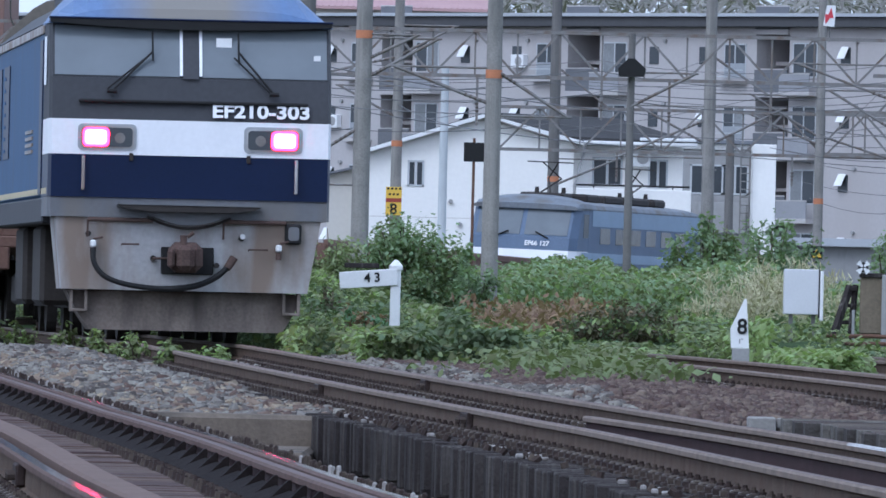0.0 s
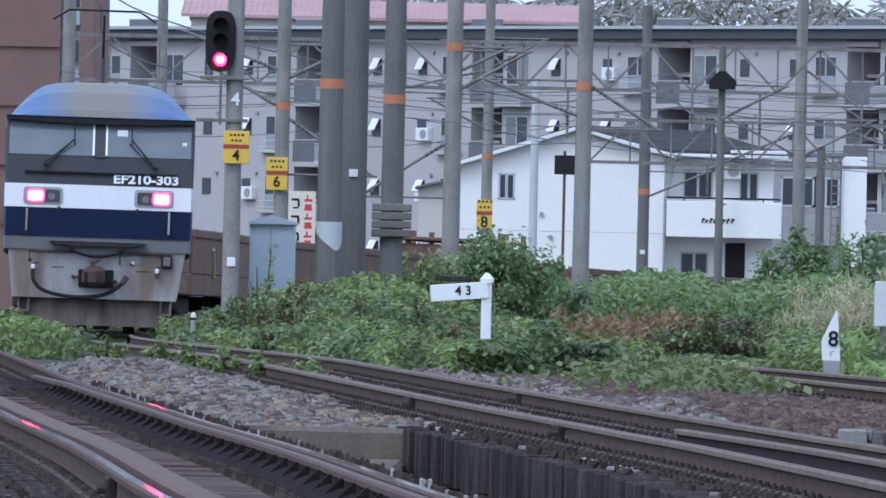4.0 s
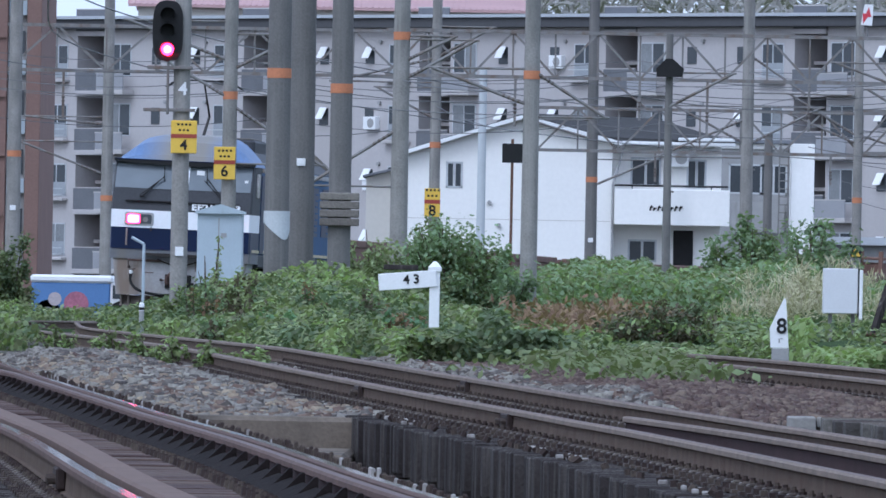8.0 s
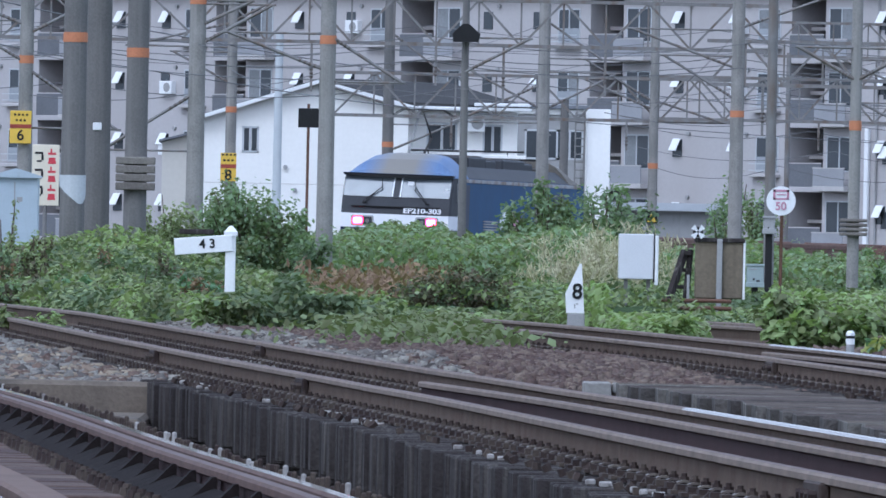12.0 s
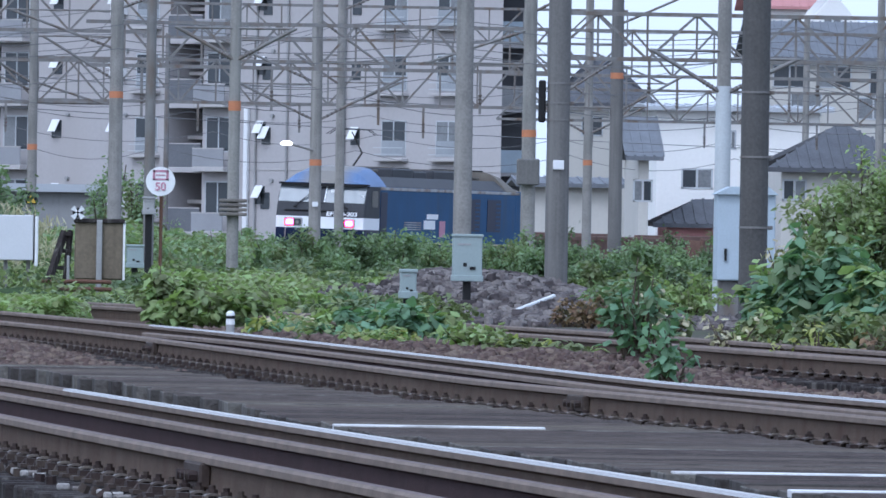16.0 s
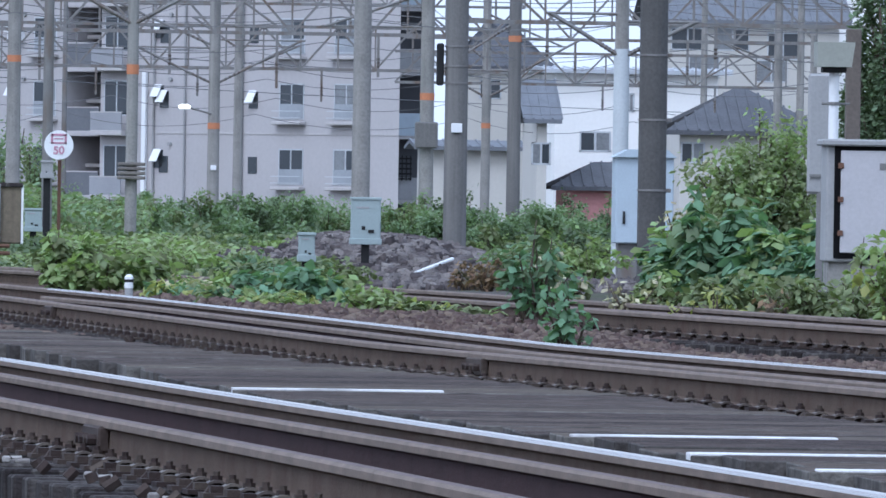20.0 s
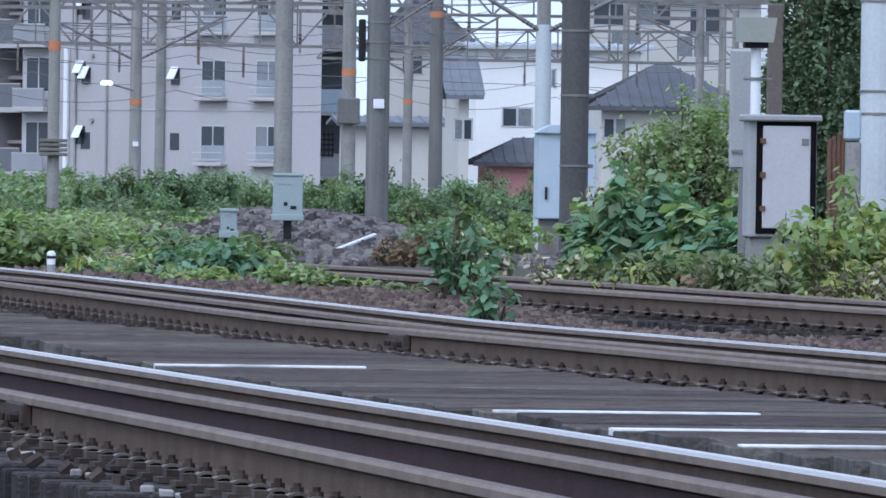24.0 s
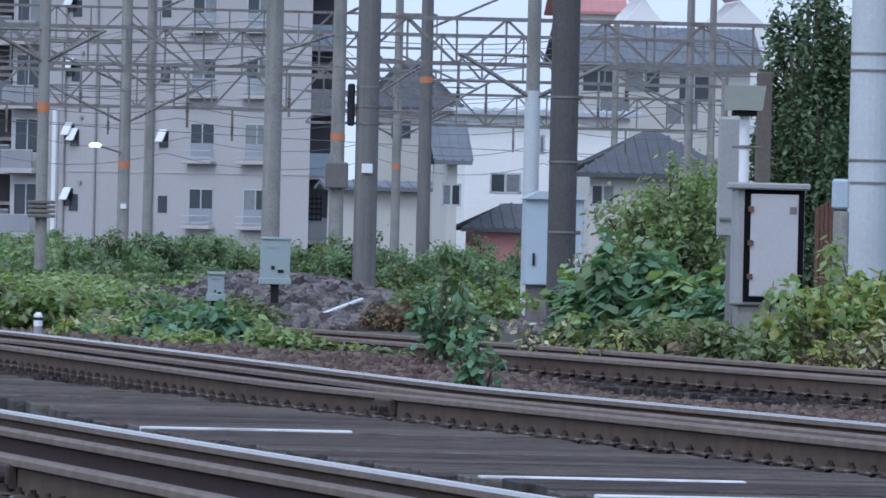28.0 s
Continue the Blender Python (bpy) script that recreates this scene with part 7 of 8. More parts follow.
def build_right_houses():
    H = simple_house
    H("white_house", "plain white boarded house with few windows", 1615, 1905, 450, 258, 262, SIDING, METAL_ROOF, 8, [(1688, 135, 1.15, 0.75), (1747, 205, 0.4, 0.7), (1790, 130, 0.5, 0.7)])
    H("tiled_house", "house with a steep grey tiled roof", 1584, 1602, 440, 168, 238, SIDING_WARM, ROOF_GREY, 7, [(1592, 112, 0.7, 0.8)])
    H("dark_house", "house with a broad dark roof behind the others", 1450, 1600, 560, 262, 345, SIDING_WARM, ROOF_TILE, 8, [(1500, 225, 1.0, 0.9)], hip=3.0)
    H("small_house", "small reddish building with a dark tiled roof", 1634, 1800, 442, 50, 92, ROOF_RED, ROOF_TILE, 4, hip=1.7)
    H("tiled_house", "house under a dark tiled roof", 1838, 2085, 400, 152, 226, SIDING_WARM, ROOF_TILE, 7, [(1862, 118, 0.8, 0.7)], hip=2.5)
    H("large_house", "large house with a blue-grey metal roof", 1800, 2120, 540, 350, 415, SIDING_WARM, ROOF_GREY, 9, [(1850, 320, 1.5, 1.0), (1930, 320, 1.5, 1.0), (2020, 310, 1.4, 1.2), (1880, 270, 1.4, 1.0), (2000, 265, 1.4, 1.0)])
    H("gabled_house", "white gabled house with a pinkish roof", 1870, 1985, 600, 400, 470, SIDING, ROOF_PINK, 8, [(1925, 410, 0.9, 0.9)], True)
    H("gabled_house", "white gabled house with a pinkish roof", 2010, 2190, 610, 385, 470, SIDING, ROOF_PINK, 8, [(2060, 370, 1.2, 1.2)], True)
    H("gabled_house", "white house with a red roof on the rise", 1790, 1880, 640, 440, 500, SIDING, ROOF_RED, 8)
    H("grey_house", "grey low house between the blocks", 1390, 1540, 470, 118, 128, SIDING_WARM, ROOF_GREY, 6, [(1440, 70, 0.9, 0.8)])
    H("pink_block", "long building with a pale pink roof beyond", -770, -80, 640, 492, 525, SIDING_WARM, ROOF_PINK, 12)
    t = thing("brown_building", "brown tiled building with a recessed window bay", "building", Matrix.Translation((0, 430, 0)))
    X, Z = (lambda b: b * 430 / 21800), (lambda v: up(v, 430))
    part("wall", Mesh().box(X(-1600), X(-1000), 0, 12, -1, Z(640), 0.03), BRICK_BROWN, t)
    part("pier", Mesh().box(X(-966), X(-940), 0, 12, -1, Z(640), 0.03), BRICK_BROWN, t)
    bay = part("window_bay", Mesh().box(X(-1000), X(-966), 0.5, 11.5, -1, Z(640)), GREY_PAINT, t, "grey recessed window bay")
    for v in (85, 190, 295, 400, 505):
        part("pane", Mesh().box(X(-996), X(-970), 0.46, 0.5, Z(v), Z(v + 44)), GLASS, bay)
        part("panel", Mesh().box(X(-999), X(-967), 0.3, 0.5, Z(v - 34), Z(v - 8), 0.01), BOX_BLUE, bay, "pale blue-grey spandrel panel")
    for v in (120, 225, 330, 435):
        part("band_course", Mesh().box(X(-1600), X(-1001), -0.12, 0, Z(v - 4), Z(v + 4)), BRICK_BROWN, t)
    # street signs and parked van
    d = 350.0
    k = d / 21800
    t = thing("shop_sign", "upright cream shop sign with red and yellow lettering", "sign", Matrix.Translation((at(-566, d), d, 0)))
    part("panel", Mesh().box(-24 * k, 24 * k, -0.06, 0.06, up(78, d), up(186, d), 0.01), SIGN_CREAM, t)
    for r in range(6):
        v = 88 + 16 * r
        part("red_bar", Mesh().box(4 * k, 18 * k, -0.068, -0.06, up(v, d), up(v + 4, d)).box((8 if r % 2 else 5) * k, (11 if r % 2 else 17) * k, -0.068, -0.06, up(v + 4, d), up(v + 11, d)), RED_SIGN, t, "red lettering")
    for r in range(3):
        v = 98 + 30 * r
        part("dark_bar", Mesh().box(-19 * k, -5 * k, -0.068, -0.06, up(v + 11, d), up(v + 15, d)).box(-8 * k, -4 * k, -0.068, -0.06, up(v, d), up(v + 11, d)).box(-16 * k, -7 * k, -0.068, -0.06, up(v - 3, d), up(v, d)), BLACK, t, "dark brushed lettering")
    part("leg", Mesh().rod((0, 0, -0.9), (0, 0, up(80, d)), 0.06), STEEL, t)
    d = 290.0
    k = d / 21800
    t = thing("parked_van", "parked blue and white van with a coloured side", "van", Matrix.Translation((at(-830, d), d, 0)))
    part("body", Mesh().box(-120 * k, 20 * k, 0, 1.9, -0.05, up(0, d), 0.04), VANBLUE, t)
    part("roof", Mesh().box(-122 * k, 24 * k, -0.04, 1.94, up(-1, d), up(13, d), 0.05), WHITE, t, "white roof")
    part("cab", Mesh().prism([(20 * k, -0.05), (62 * k, -0.05), (62 * k, up(-30, d)), (44 * k, up(2, d)), (20 * k, up(2, d))], 0.05, 1.85), WHITE, t, "white cab")
    part("side_window", Mesh().prism([(24 * k, up(-28, d)), (52 * k, up(-28, d)), (42 * k, up(-4, d)), (24 * k, up(-4, d))], 0.03, 0.05), GLASS, t)
    part("graphic", Mesh().disc((-40 * k, -0.01, up(-38, d)), 22 * k, 0.008, 20), VAN_PINK, t, "faded pinkish round graphic")
    part("graphic", Mesh().disc((-78 * k, -0.01, up(-30, d)), 12 * k, 0.008, 16), CREAM_SPOT, t, "small pale graphic")
    for x in (-90, 40):
        w = part("wheel", Mesh().rod((x * k, 0.0, 0.02), (x * k, 0.25, 0.02), 0.31, n=18), BLACK, t)
        part("hub", Mesh().rod((x * k, -0.02, 0.02), (x * k, 0.0, 0.02), 0.15, n=12), STEEL, w)
    t = thing("blue_fence_car", "white and blue vehicle roof beyond the posts", "van", Matrix.Translation((at(-725, 300), 300, 0)))
    k = 300 / 21800
    part("body", Mesh().box(-40 * k, 50 * k, 0, 1.7, -0.3, up(-2, 300), 0.04), VANBLUE, t)
    part("roof", Mesh().box(-42 * k, 52 * k, -0.03, 1.73, up(-3, 300), up(10, 300), 0.05), WHITE, t)
    t = thing("white_rail", "white bent pipe rail at the roadside", "railing", Matrix.Translation((at(-752, 250), 250, 0)))
    k = 250 / 21800
    part("pipe", Mesh().rod((0, 0, -0.4), (0, 0, up(70, 250)), 0.03, n=10).rod((0, 0, up(70, 250)), (-22 * k, 0, up(82, 250)), 0.03, n=10), BOX_BLUE, t)


SIGN_CREAM = material("cream_sign", (0.72, 0.66, 0.52), 0.6, 0, 0.06, 3, 30, 0.02)
VAN_PINK = material("faded_van_graphic", (0.36, 0.13, 0.19), 0.5, 0, 0.35, 4, 20, 0.02)
CREAM_SPOT = material("pale_van_graphic", (0.45, 0.40, 0.42), 0.5, 0, 0.2, 4, 20, 0.02)
VANBLUE = material("van_blue", (0.10, 0.20, 0.42), 0.45, 0, 0.08, 2, 20, 0.02)
build_right_houses()


def build_far_trees():
    """A wooded rise closes the view behind the houses."""
    rng = np.random.default_rng(61)
    n = 8000
    b, d = rng.uniform(-700, 700, n), rng.uniform(700, 760, n)
    top = 560 + 25 * np.sin(b * 0.012) + 18 * np.sin(b * 0.041)
    b2 = np.where(b > 1200, b * 1.0, b)
    z = EYE[2] + d / 21800 * (top - 140 * rng.random(n) ** 1.3)
    tagged(foliage("far_wood", b2 * d / 21800, d, z, 0.75, BARE_WOOD, 62, long=1.6, wide=0.35), "distant grey-brown bare wooded hillside", "wood", kind="stuff")


build_far_trees()


# ---- rolling stock ----
LOCO_NAVY = material("navy_loco_paint", (0.0065, 0.014, 0.048), 0.4, 0, 0.12, 1.5, 25, 0.03, spec=0.2)
LOCO_BLUE = material("blue_loco_paint", (0.024, 0.082, 0.19), 0.5, 0, 0.15, 1.2, 20, 0.03, stain=(0.04, 0.075, 0.14), stain_at=0.62, spec=0.12)
LOCO_ROOF = material("blue_roof_paint", (0.10, 0.168, 0.325), 0.5, 0, 0.15, 1.0, 15, 0.03, stain=(0.20, 0.20, 0.20), stain_at=0.66)


def sooty(m, inner, outer, soot):
    """Soot along the middle of a roof, fading out towards its sides."""
    n, l = m.node_tree.nodes, m.node_tree.links
    b = n["Principled BSDF"]
    src = b.inputs["Base Color"].links[0].from_socket
    tc, sep = n.new("ShaderNodeTexCoord"), n.new("ShaderNodeSeparateXYZ")
    l.new(tc.outputs["Object"], sep.inputs[0])
    ab = n.new("ShaderNodeMath")
    ab.operation = "ABSOLUTE"
    l.new(sep.outputs[0], ab.inputs[0])
    mr = n.new("ShaderNodeMapRange")
    mr.inputs[1].default_value, mr.inputs[2].default_value, mr.inputs[3].default_value, mr.inputs[4].default_value = inner, outer, 1.0, 0.0
    l.new(ab.outputs[0], mr.inputs[0])
    mix = n.new("ShaderNodeMix")
    mix.data_type = "RGBA"
    l.new(mr.outputs[0], mix.inputs[0])
    l.new(src, mix.inputs[6])
    mix.inputs[7].default_value = (*soot, 1)
    l.new(mix.outputs[2], b.inputs["Base Color"])


sooty(LOCO_ROOF, 0.35, 0.95, (0.20, 0.185, 0.165))
LOCO_SOOT = material("sooty_roof", (0.15, 0.135, 0.115), 0.8, 0, 0.2, 1.5, 15, 0.1)
LOCO_WHITE = material("loco_white_band", (0.82, 0.83, 0.87), 0.45, 0, 0.05, 2, 20, 0.02)
LOCO_GREY = material("loco_dark_grey", (0.056, 0.058, 0.066), 0.6, 0, 0.12, 2, 20, 0.03, spec=0.2)
LOCO_SKIRT = material("loco_skirt_grey", (0.40, 0.40, 0.41), 0.65, 0, 0.18, 2, 20, 0.08, stain=(0.23, 0.18, 0.145), stain_at=0.5)
COUPLER = material("brown_coupler_steel", (0.085, 0.058, 0.05), 0.8, 0, 0.35, 6, 40, 0.3, spec=0.2)
PLOUGH = material("dusty_plough_paint", (0.19, 0.16, 0.14), 0.85, 0, 0.3, 3, 30, 0.2, stain=(0.08, 0.07, 0.062), stain_at=0.55, spec=0.2)
LOCO_DIRT = material("undergear_dirt", (0.034, 0.029, 0.027), 0.9, 0, 0.25, 3, 25, 0.2)
CREAM = material("cream_stripe", (0.50, 0.43, 0.27), 0.6, 0, 0.1, 3, 20, 0)
PILLAR = material("pillar_grey", (0.34, 0.35, 0.37), 0.5, 0, 0.1, 3, 20, 0)
BAND_GREY = material("loco_lower_grey", (0.135, 0.14, 0.155), 0.6, 0, 0.12, 2, 20, 0.03, stain=(0.15, 0.14, 0.13), stain_at=0.58)
CAB_GLASS = material("cab_glass", (0.155, 0.175, 0.195), 0.06, 0, 0.12, 0.6, 3, 0, stain=(0.19, 0.21, 0.23), stain_at=0.6)
WAGON = material("wagon_rust_brown", (0.165, 0.095, 0.072), 0.85, 0, 0.25, 2, 20, 0.15, stain=(0.09, 0.05, 0.04), stain_at=0.58)


def bogie(parent, y, wb=2.5, r=0.55):
    b = part("bogie", Mesh().box(-0.95, -0.78, y - wb * 0.75, y + wb * 0.75, 0.32, 0.68, 0.04).box(0.78, 0.95, y - wb * 0.75, y + wb * 0.75, 0.32, 0.68, 0.04)
             .box(-0.9, 0.9, y - 0.3, y + 0.3, 0.35, 0.7, 0.04), LOCO_DIRT, parent)
    for yy in (y - wb / 2, y + wb / 2):
        part("wheelset", Mesh().rod((-0.62, yy, r), (-0.5, yy, r), r, n=24).rod((0.5, yy, r), (0.62, yy, r), r, n=24).rod((-0.5, yy, r), (0.5, yy, r), 0.09, n=12), LOCO_DIRT, b)


def pantograph(parent, y, z0, z1, raised=True):
    g = Mesh().box(-0.6, 0.6, y - 0.6, y + 0.6, z0, z0 + 0.08, 0.02)
    for x in (-0.5, 0.5):
        for yy in (y - 0.5, y + 0.5):
            g.rod((x, yy, z0 - 0.18), (x, yy, z0 + 0.04), 0.06, 0.045, 10)
    p = part("pantograph", g, LOCO_SOOT, parent, "single-arm pantograph")
    if raised:
        kx, ky, kz = 0.0, y + 0.75, z0 + (z1 - z0) * 0.45
        part("lower_arm", Mesh().rod((0, y - 0.3, z0 + 0.08), (kx, ky, kz), 0.035, 0.028, 10), LOCO_DIRT, p)
        part("upper_arm", Mesh().rod((kx, ky, kz), (0, y - 0.35, z1 - 0.08), 0.022, 0.018, 10), LOCO_DIRT, p)
        g = Mesh()
        for o in (-0.15, 0.15):
            g.bar((-0.55, y - 0.35 + o, z1), (0.55, y - 0.35 + o, z1), 0.03, 0.025)
            for s in (-1, 1):
                g.rod((s * 0.55, y - 0.35 + o, z1), (s * 0.8, y - 0.35 + o, z1 - 0.16), 0.012)
        part("collector_head", g, BLACK, p)
    else:
        part("lower_arm", Mesh().rod((-0.3, y - 0.8, z0 + 0.12), (-0.2, y + 0.9, z0 + 0.22), 0.04).rod((0.3, y - 0.8, z0 + 0.12), (0.2, y + 0.9, z0 + 0.22), 0.04), BLACK, p)
        part("collector_head", Mesh().bar((-0.85, y, z0 + 0.28), (0.85, y, z0 + 0.28), 0.3, 0.05), BLACK, p)
    return p


def curved_roof(half, ze, zt, n=12):
    return [(half * math.cos(a), ze + (zt - ze) * math.sin(a) ** 0.75) for a in np.linspace(0, math.pi, n)]


def rounded(cx, cz, w, h, r):
    """Outline of a rounded rectangle, half sizes w and h."""
    return [(cx + sx * (w - r) + r * math.cos(a), cz + sz * (h - r) + r * math.sin(a))
            for sx, sz, a0 in ((1, 1, 0.0), (-1, 1, 0.5), (-1, -1, 1.0), (1, -1, 1.5)) for a in [math.pi * (a0 + q / 8) for q in range(5)]]


def blue_locomotive():
    """A modern blue electric locomotive; its tail end lies at y = 0, facing -y."""
    t = thing("electric_locomotive", "blue electric locomotive with white front band and red tail lights", "locomotive")
    W, L = 1.445, 17.6
    # front face, in bands, its upper half raked back
    face = [(1.27, 1.47, BAND_GREY, 0.02, 0.02), (1.472, 1.908, LOCO_NAVY, 0.0, 0.0), (1.91, 2.27, LOCO_WHITE, -0.006, 0.0), (2.272, 2.70, LOCO_GREY, 0.0, 0.10), (2.702, 3.27, LOCO_GREY, 0.10, 0.42)]
    for (z0, z1, mt, ya, yb), nm in zip(face, ("lower_band", "navy_band", "white_band", "grey_band", "window_surround")):
        part(nm, Mesh().loft([[(-W + 0.03, ya, z0), (W - 0.03, ya, z0), (W, ya + 0.12, z0), (W, 1.6, z0), (-W, 1.6, z0), (-W, ya + 0.12, z0)],
                              [(-W + 0.03, yb, z1), (W - 0.03, yb, z1), (W, yb + 0.12, z1), (W, 1.6, z1), (-W, 1.6, z1), (-W, yb + 0.12, z1)]]), mt, t)
    rake = lambda z: 0.10 + (z - 2.70) * 0.32 / 0.57
    for s in (-1, 1):
        a, b = (0.02, 1.395)
        ws = part("windscreen", Mesh().loft([[(s * a, rake(z) - 0.012, z), (s * b, rake(z) - 0.012, z), (s * b, rake(z) + 0.02, z), (s * a, rake(z) + 0.02, z)] for z in (2.72, 3.23)]), CAB_GLASS, t, "large grey-tinted windscreen")
        part("centre_pillar", Mesh().loft([[(s * 0.0, rake(z) - 0.03, z), (s * 0.08, rake(z) - 0.03, z), (s * 0.08, rake(z), z), (s * 0.0, rake(z), z)] for z in (2.70, 3.25)]), LOCO_GREY, ws)
        part("pillar_edge", Mesh().loft([[(s * 0.085, rake(z) - 0.034, z), (s * 0.115, rake(z) - 0.034, z), (s * 0.115, rake(z), z), (s * 0.085, rake(z), z)] for z in (2.73, 3.24)]), LOCO_WHITE, t, "white window edge")
        base, tip = Vector((s * 0.83 + 0.02, 0.0, 2.56)), Vector((s * 0.44 + 0.05, rake(2.98) - 0.1, 2.98))
        part("wiper", Mesh().rod(base, tip, 0.011).rod(base + Vector((-0.05, 0, 0.02)), tip + Vector((-0.05, 0, -0.05)), 0.009)
             .rod(tip + Vector((0.0, 0, -0.10)), tip + Vector((-0.01, 0.05, 0.2)), 0.010).rod(base + Vector((-0.05, 0, 0)), base + Vector((0.05, 0, 0)), 0.022), BLACK, t)
        # lamp cluster
        c = s * 0.85
        cl = part("lamp_unit", Mesh().prism(rounded(c, 2.087, 0.30, 0.135, 0.05), -0.018, 0.02), PILLAR, t, "framed twin lamp unit")
        part("lamp_bezel", Mesh().prism(rounded(c, 2.087, 0.275, 0.112, 0.04), -0.024, -0.018), LOCO_SKIRT, cl)
        part("lamp_glass", Mesh().prism(rounded(c, 2.087, 0.258, 0.097, 0.035), -0.03, -0.024), GLASS, cl)
        part("tail_lamp", Mesh().prism(rounded(s * 0.965, 2.087, 0.136, 0.095, 0.045), -0.036, -0.03), RED_GLOW, cl, "glowing red tail lamp")
        part("lamp_core", Mesh().prism(rounded(s * 0.967, 2.087, 0.112, 0.075, 0.04), -0.042, -0.036), PINK_CORE, cl, "bright lamp core")
        part("head_lamp", Mesh().disc((s * 0.72, -0.034, 2.08), 0.055, 0.004, 16), STEEL, cl)
        part("drip", Mesh().box(s * 0.60 - 0.02, s * 0.60 + 0.02, -0.03, 0.0, 1.85, 1.93, 0.006), LOCO_DIRT, cl)
        part("grab_rail", Mesh().rod((s * 1.09, -0.06, 1.55), (s * 1.09, -0.06, 1.89), 0.017).rod((s * 1.09, -0.06, 1.56), (s * 1.09, 0.02, 1.56), 0.018).rod((s * 1.09, -0.06, 1.88), (s * 1.09, 0.02, 1.88), 0.014), LOCO_SKIRT, t, "pale grab rail")
    part("crossbar", Mesh().box(-1.15, 1.2, -0.02, 0.03, 2.44, 2.475, 0.01), BLACK, t)
    part("driver_card", Mesh().box(0.26, 0.42, rake(3.05) - 0.02, rake(3.05) + 0.01, 2.95, 3.13), WHITE, t, "white card behind the windscreen")
    part("driver_card", Mesh().box(1.26, 1.33, rake(2.93) - 0.02, rake(2.93) + 0.01, 2.88, 2.97), WHITE, t, "white card behind the windscreen")
    num = part("number", text_mesh("EF210-303", 0.2, LOCO_WHITE, 0.01, 0.03), None, t, "white running number EF210-303")
    xs = [v.co.x for v in num.data.vertices]
    num.data.transform(Matrix.Diagonal((0.99 / (max(xs) - min(xs)), 1, 0.95, 1)))
    num.matrix_local = Matrix.Translation((0.72, -0.008, 2.37)) @ Matrix.Rotation(radians(-13), 4, "X")
    # dome over the cab
    half = [(1.0, 0.0), (0.92, 0.26), (0.82, 0.52), (0.72, 0.74), (0.62, 0.88), (0.48, 0.96), (0.25, 1.0)]
    prof = half + [(0.0, 1.0)] + [(-x, z) for x, z in half[::-1]]
    rings = []
    for y, w, ze, zt in ((0.30, W + 0.015, 3.25, 3.30), (0.36, W + 0.02, 3.25, 3.42), (0.8, W + 0.015, 3.26, 3.70), (1.5, W, 3.27, 3.84), (2.2, W, 3.27, 3.88)):
        rings.append([(x * w, y, ze + (zt - ze) * z) for x, z in prof] + [(-w, y, 3.25), (w, y, 3.25)])
    part("cab_roof", Mesh().loft(rings), LOCO_ROOF, t, "blue domed cab roof")
    bow = [(x, 3.26 - 0.055 * (1 - (x / W) ** 2)) for x in np.linspace(-W, W, 13)]
    part("visor", Mesh().prism([(W, 3.30), (-W, 3.30)] + bow, 0.25, 0.5), BLACK, t, "dark visor above the windscreen")
    part("roof_lip", Mesh().box(-W - 0.01, W + 0.01, 0.24, 0.5, 3.298, 3.318, 0.006), LOCO_NAVY, t)
    # body sides
    part("body", Mesh().box(-W, W, 1.6, L - 1.2, 1.47, 3.27, 0.02), LOCO_BLUE, t)
    part("rear_cab", Mesh().loft([[(-W, L - 1.2, 1.27), (W, L - 1.2, 1.27), (W, L - 1.2, 3.27), (-W, L - 1.2, 3.27)], [(-W, L - 0.1, 1.27), (W, L - 0.1, 1.27), (W, L - 0.45, 3.27), (-W, L - 0.45, 3.27)]]), LOCO_BLUE, t)
    part("sole_bar", Mesh().box(-W, W, 1.6, L - 1.2, 1.2, 1.468, 0.02), LOCO_GREY, t)
    for s in (-1, 1):
        x = s * W
        o = lambda a, b: (min(x, x + s * a), max(x, x + s * a))
        part("cream_line", Mesh().box(*o(0.006, 0), 0.4, L - 0.3, 1.50, 1.56), CREAM, t, "thin cream line")
        part("cantrail", Mesh().box(*o(0.02, 0), 1.6, L - 0.9, 3.16, 3.25, 0.006), LOCO_SKIRT, t, "pale cantrail")
        part("cab_side_window", Mesh().box(*o(0.01, 0), 0.75, 1.35, 2.62, 3.12), GLASS, t)
        part("cab_door", Mesh().box(*o(0.014, 0), 1.65, 2.35, 1.5, 3.1, 0.004), LOCO_NAVY, t)
        for y in (10.9, 13.2):
            lv = part("louvre_panel", Mesh().box(*o(0.012, 0), y, y + 1.5, 1.95, 2.98), LOCO_NAVY, t)
            g = Mesh()
            for k in range(7):
                g.box(*o(0.018, 0), y + 0.95, y + 1.42, 2.02 + k * 0.135, 2.06 + k * 0.135)
            part("louvres", g, LOCO_BLUE, lv)
        if s > 0:
            part("emblem", Mesh().box(*o(0.016, 0), 6.3, 7.5, 1.98, 2.26).box(*o(0.016, 0), 6.6, 7.8, 2.3, 2.46), LOCO_WHITE, t, "white square emblem")
        for k in range(4):
            part("side_vent", Mesh().box(*o(0.014, 0), 4.2, 6.0, 1.95 + 0.07 * k, 1.985 + 0.07 * k), LOCO_SKIRT, t)
        if s > 0:
            part("graphic", Mesh().box(*o(0.016, 0), 8.0, 8.6, 1.75, 2.25), FADED_RED, t, "small reddish picture panel")
        part("roof_slope", Mesh().loft([[(x, y, 3.27), (s * 1.05, y, 3.58), (s * 1.0, y, 3.55), (s * (W - 0.06), y, 3.24)] for y in (2.2, L - 2.2)]), LOCO_GREY, t)
    part("roof_deck", Mesh().box(-1.05, 1.05, 2.2, L - 2.2, 3.25, 3.5, 0.02), LOCO_SOOT, t)
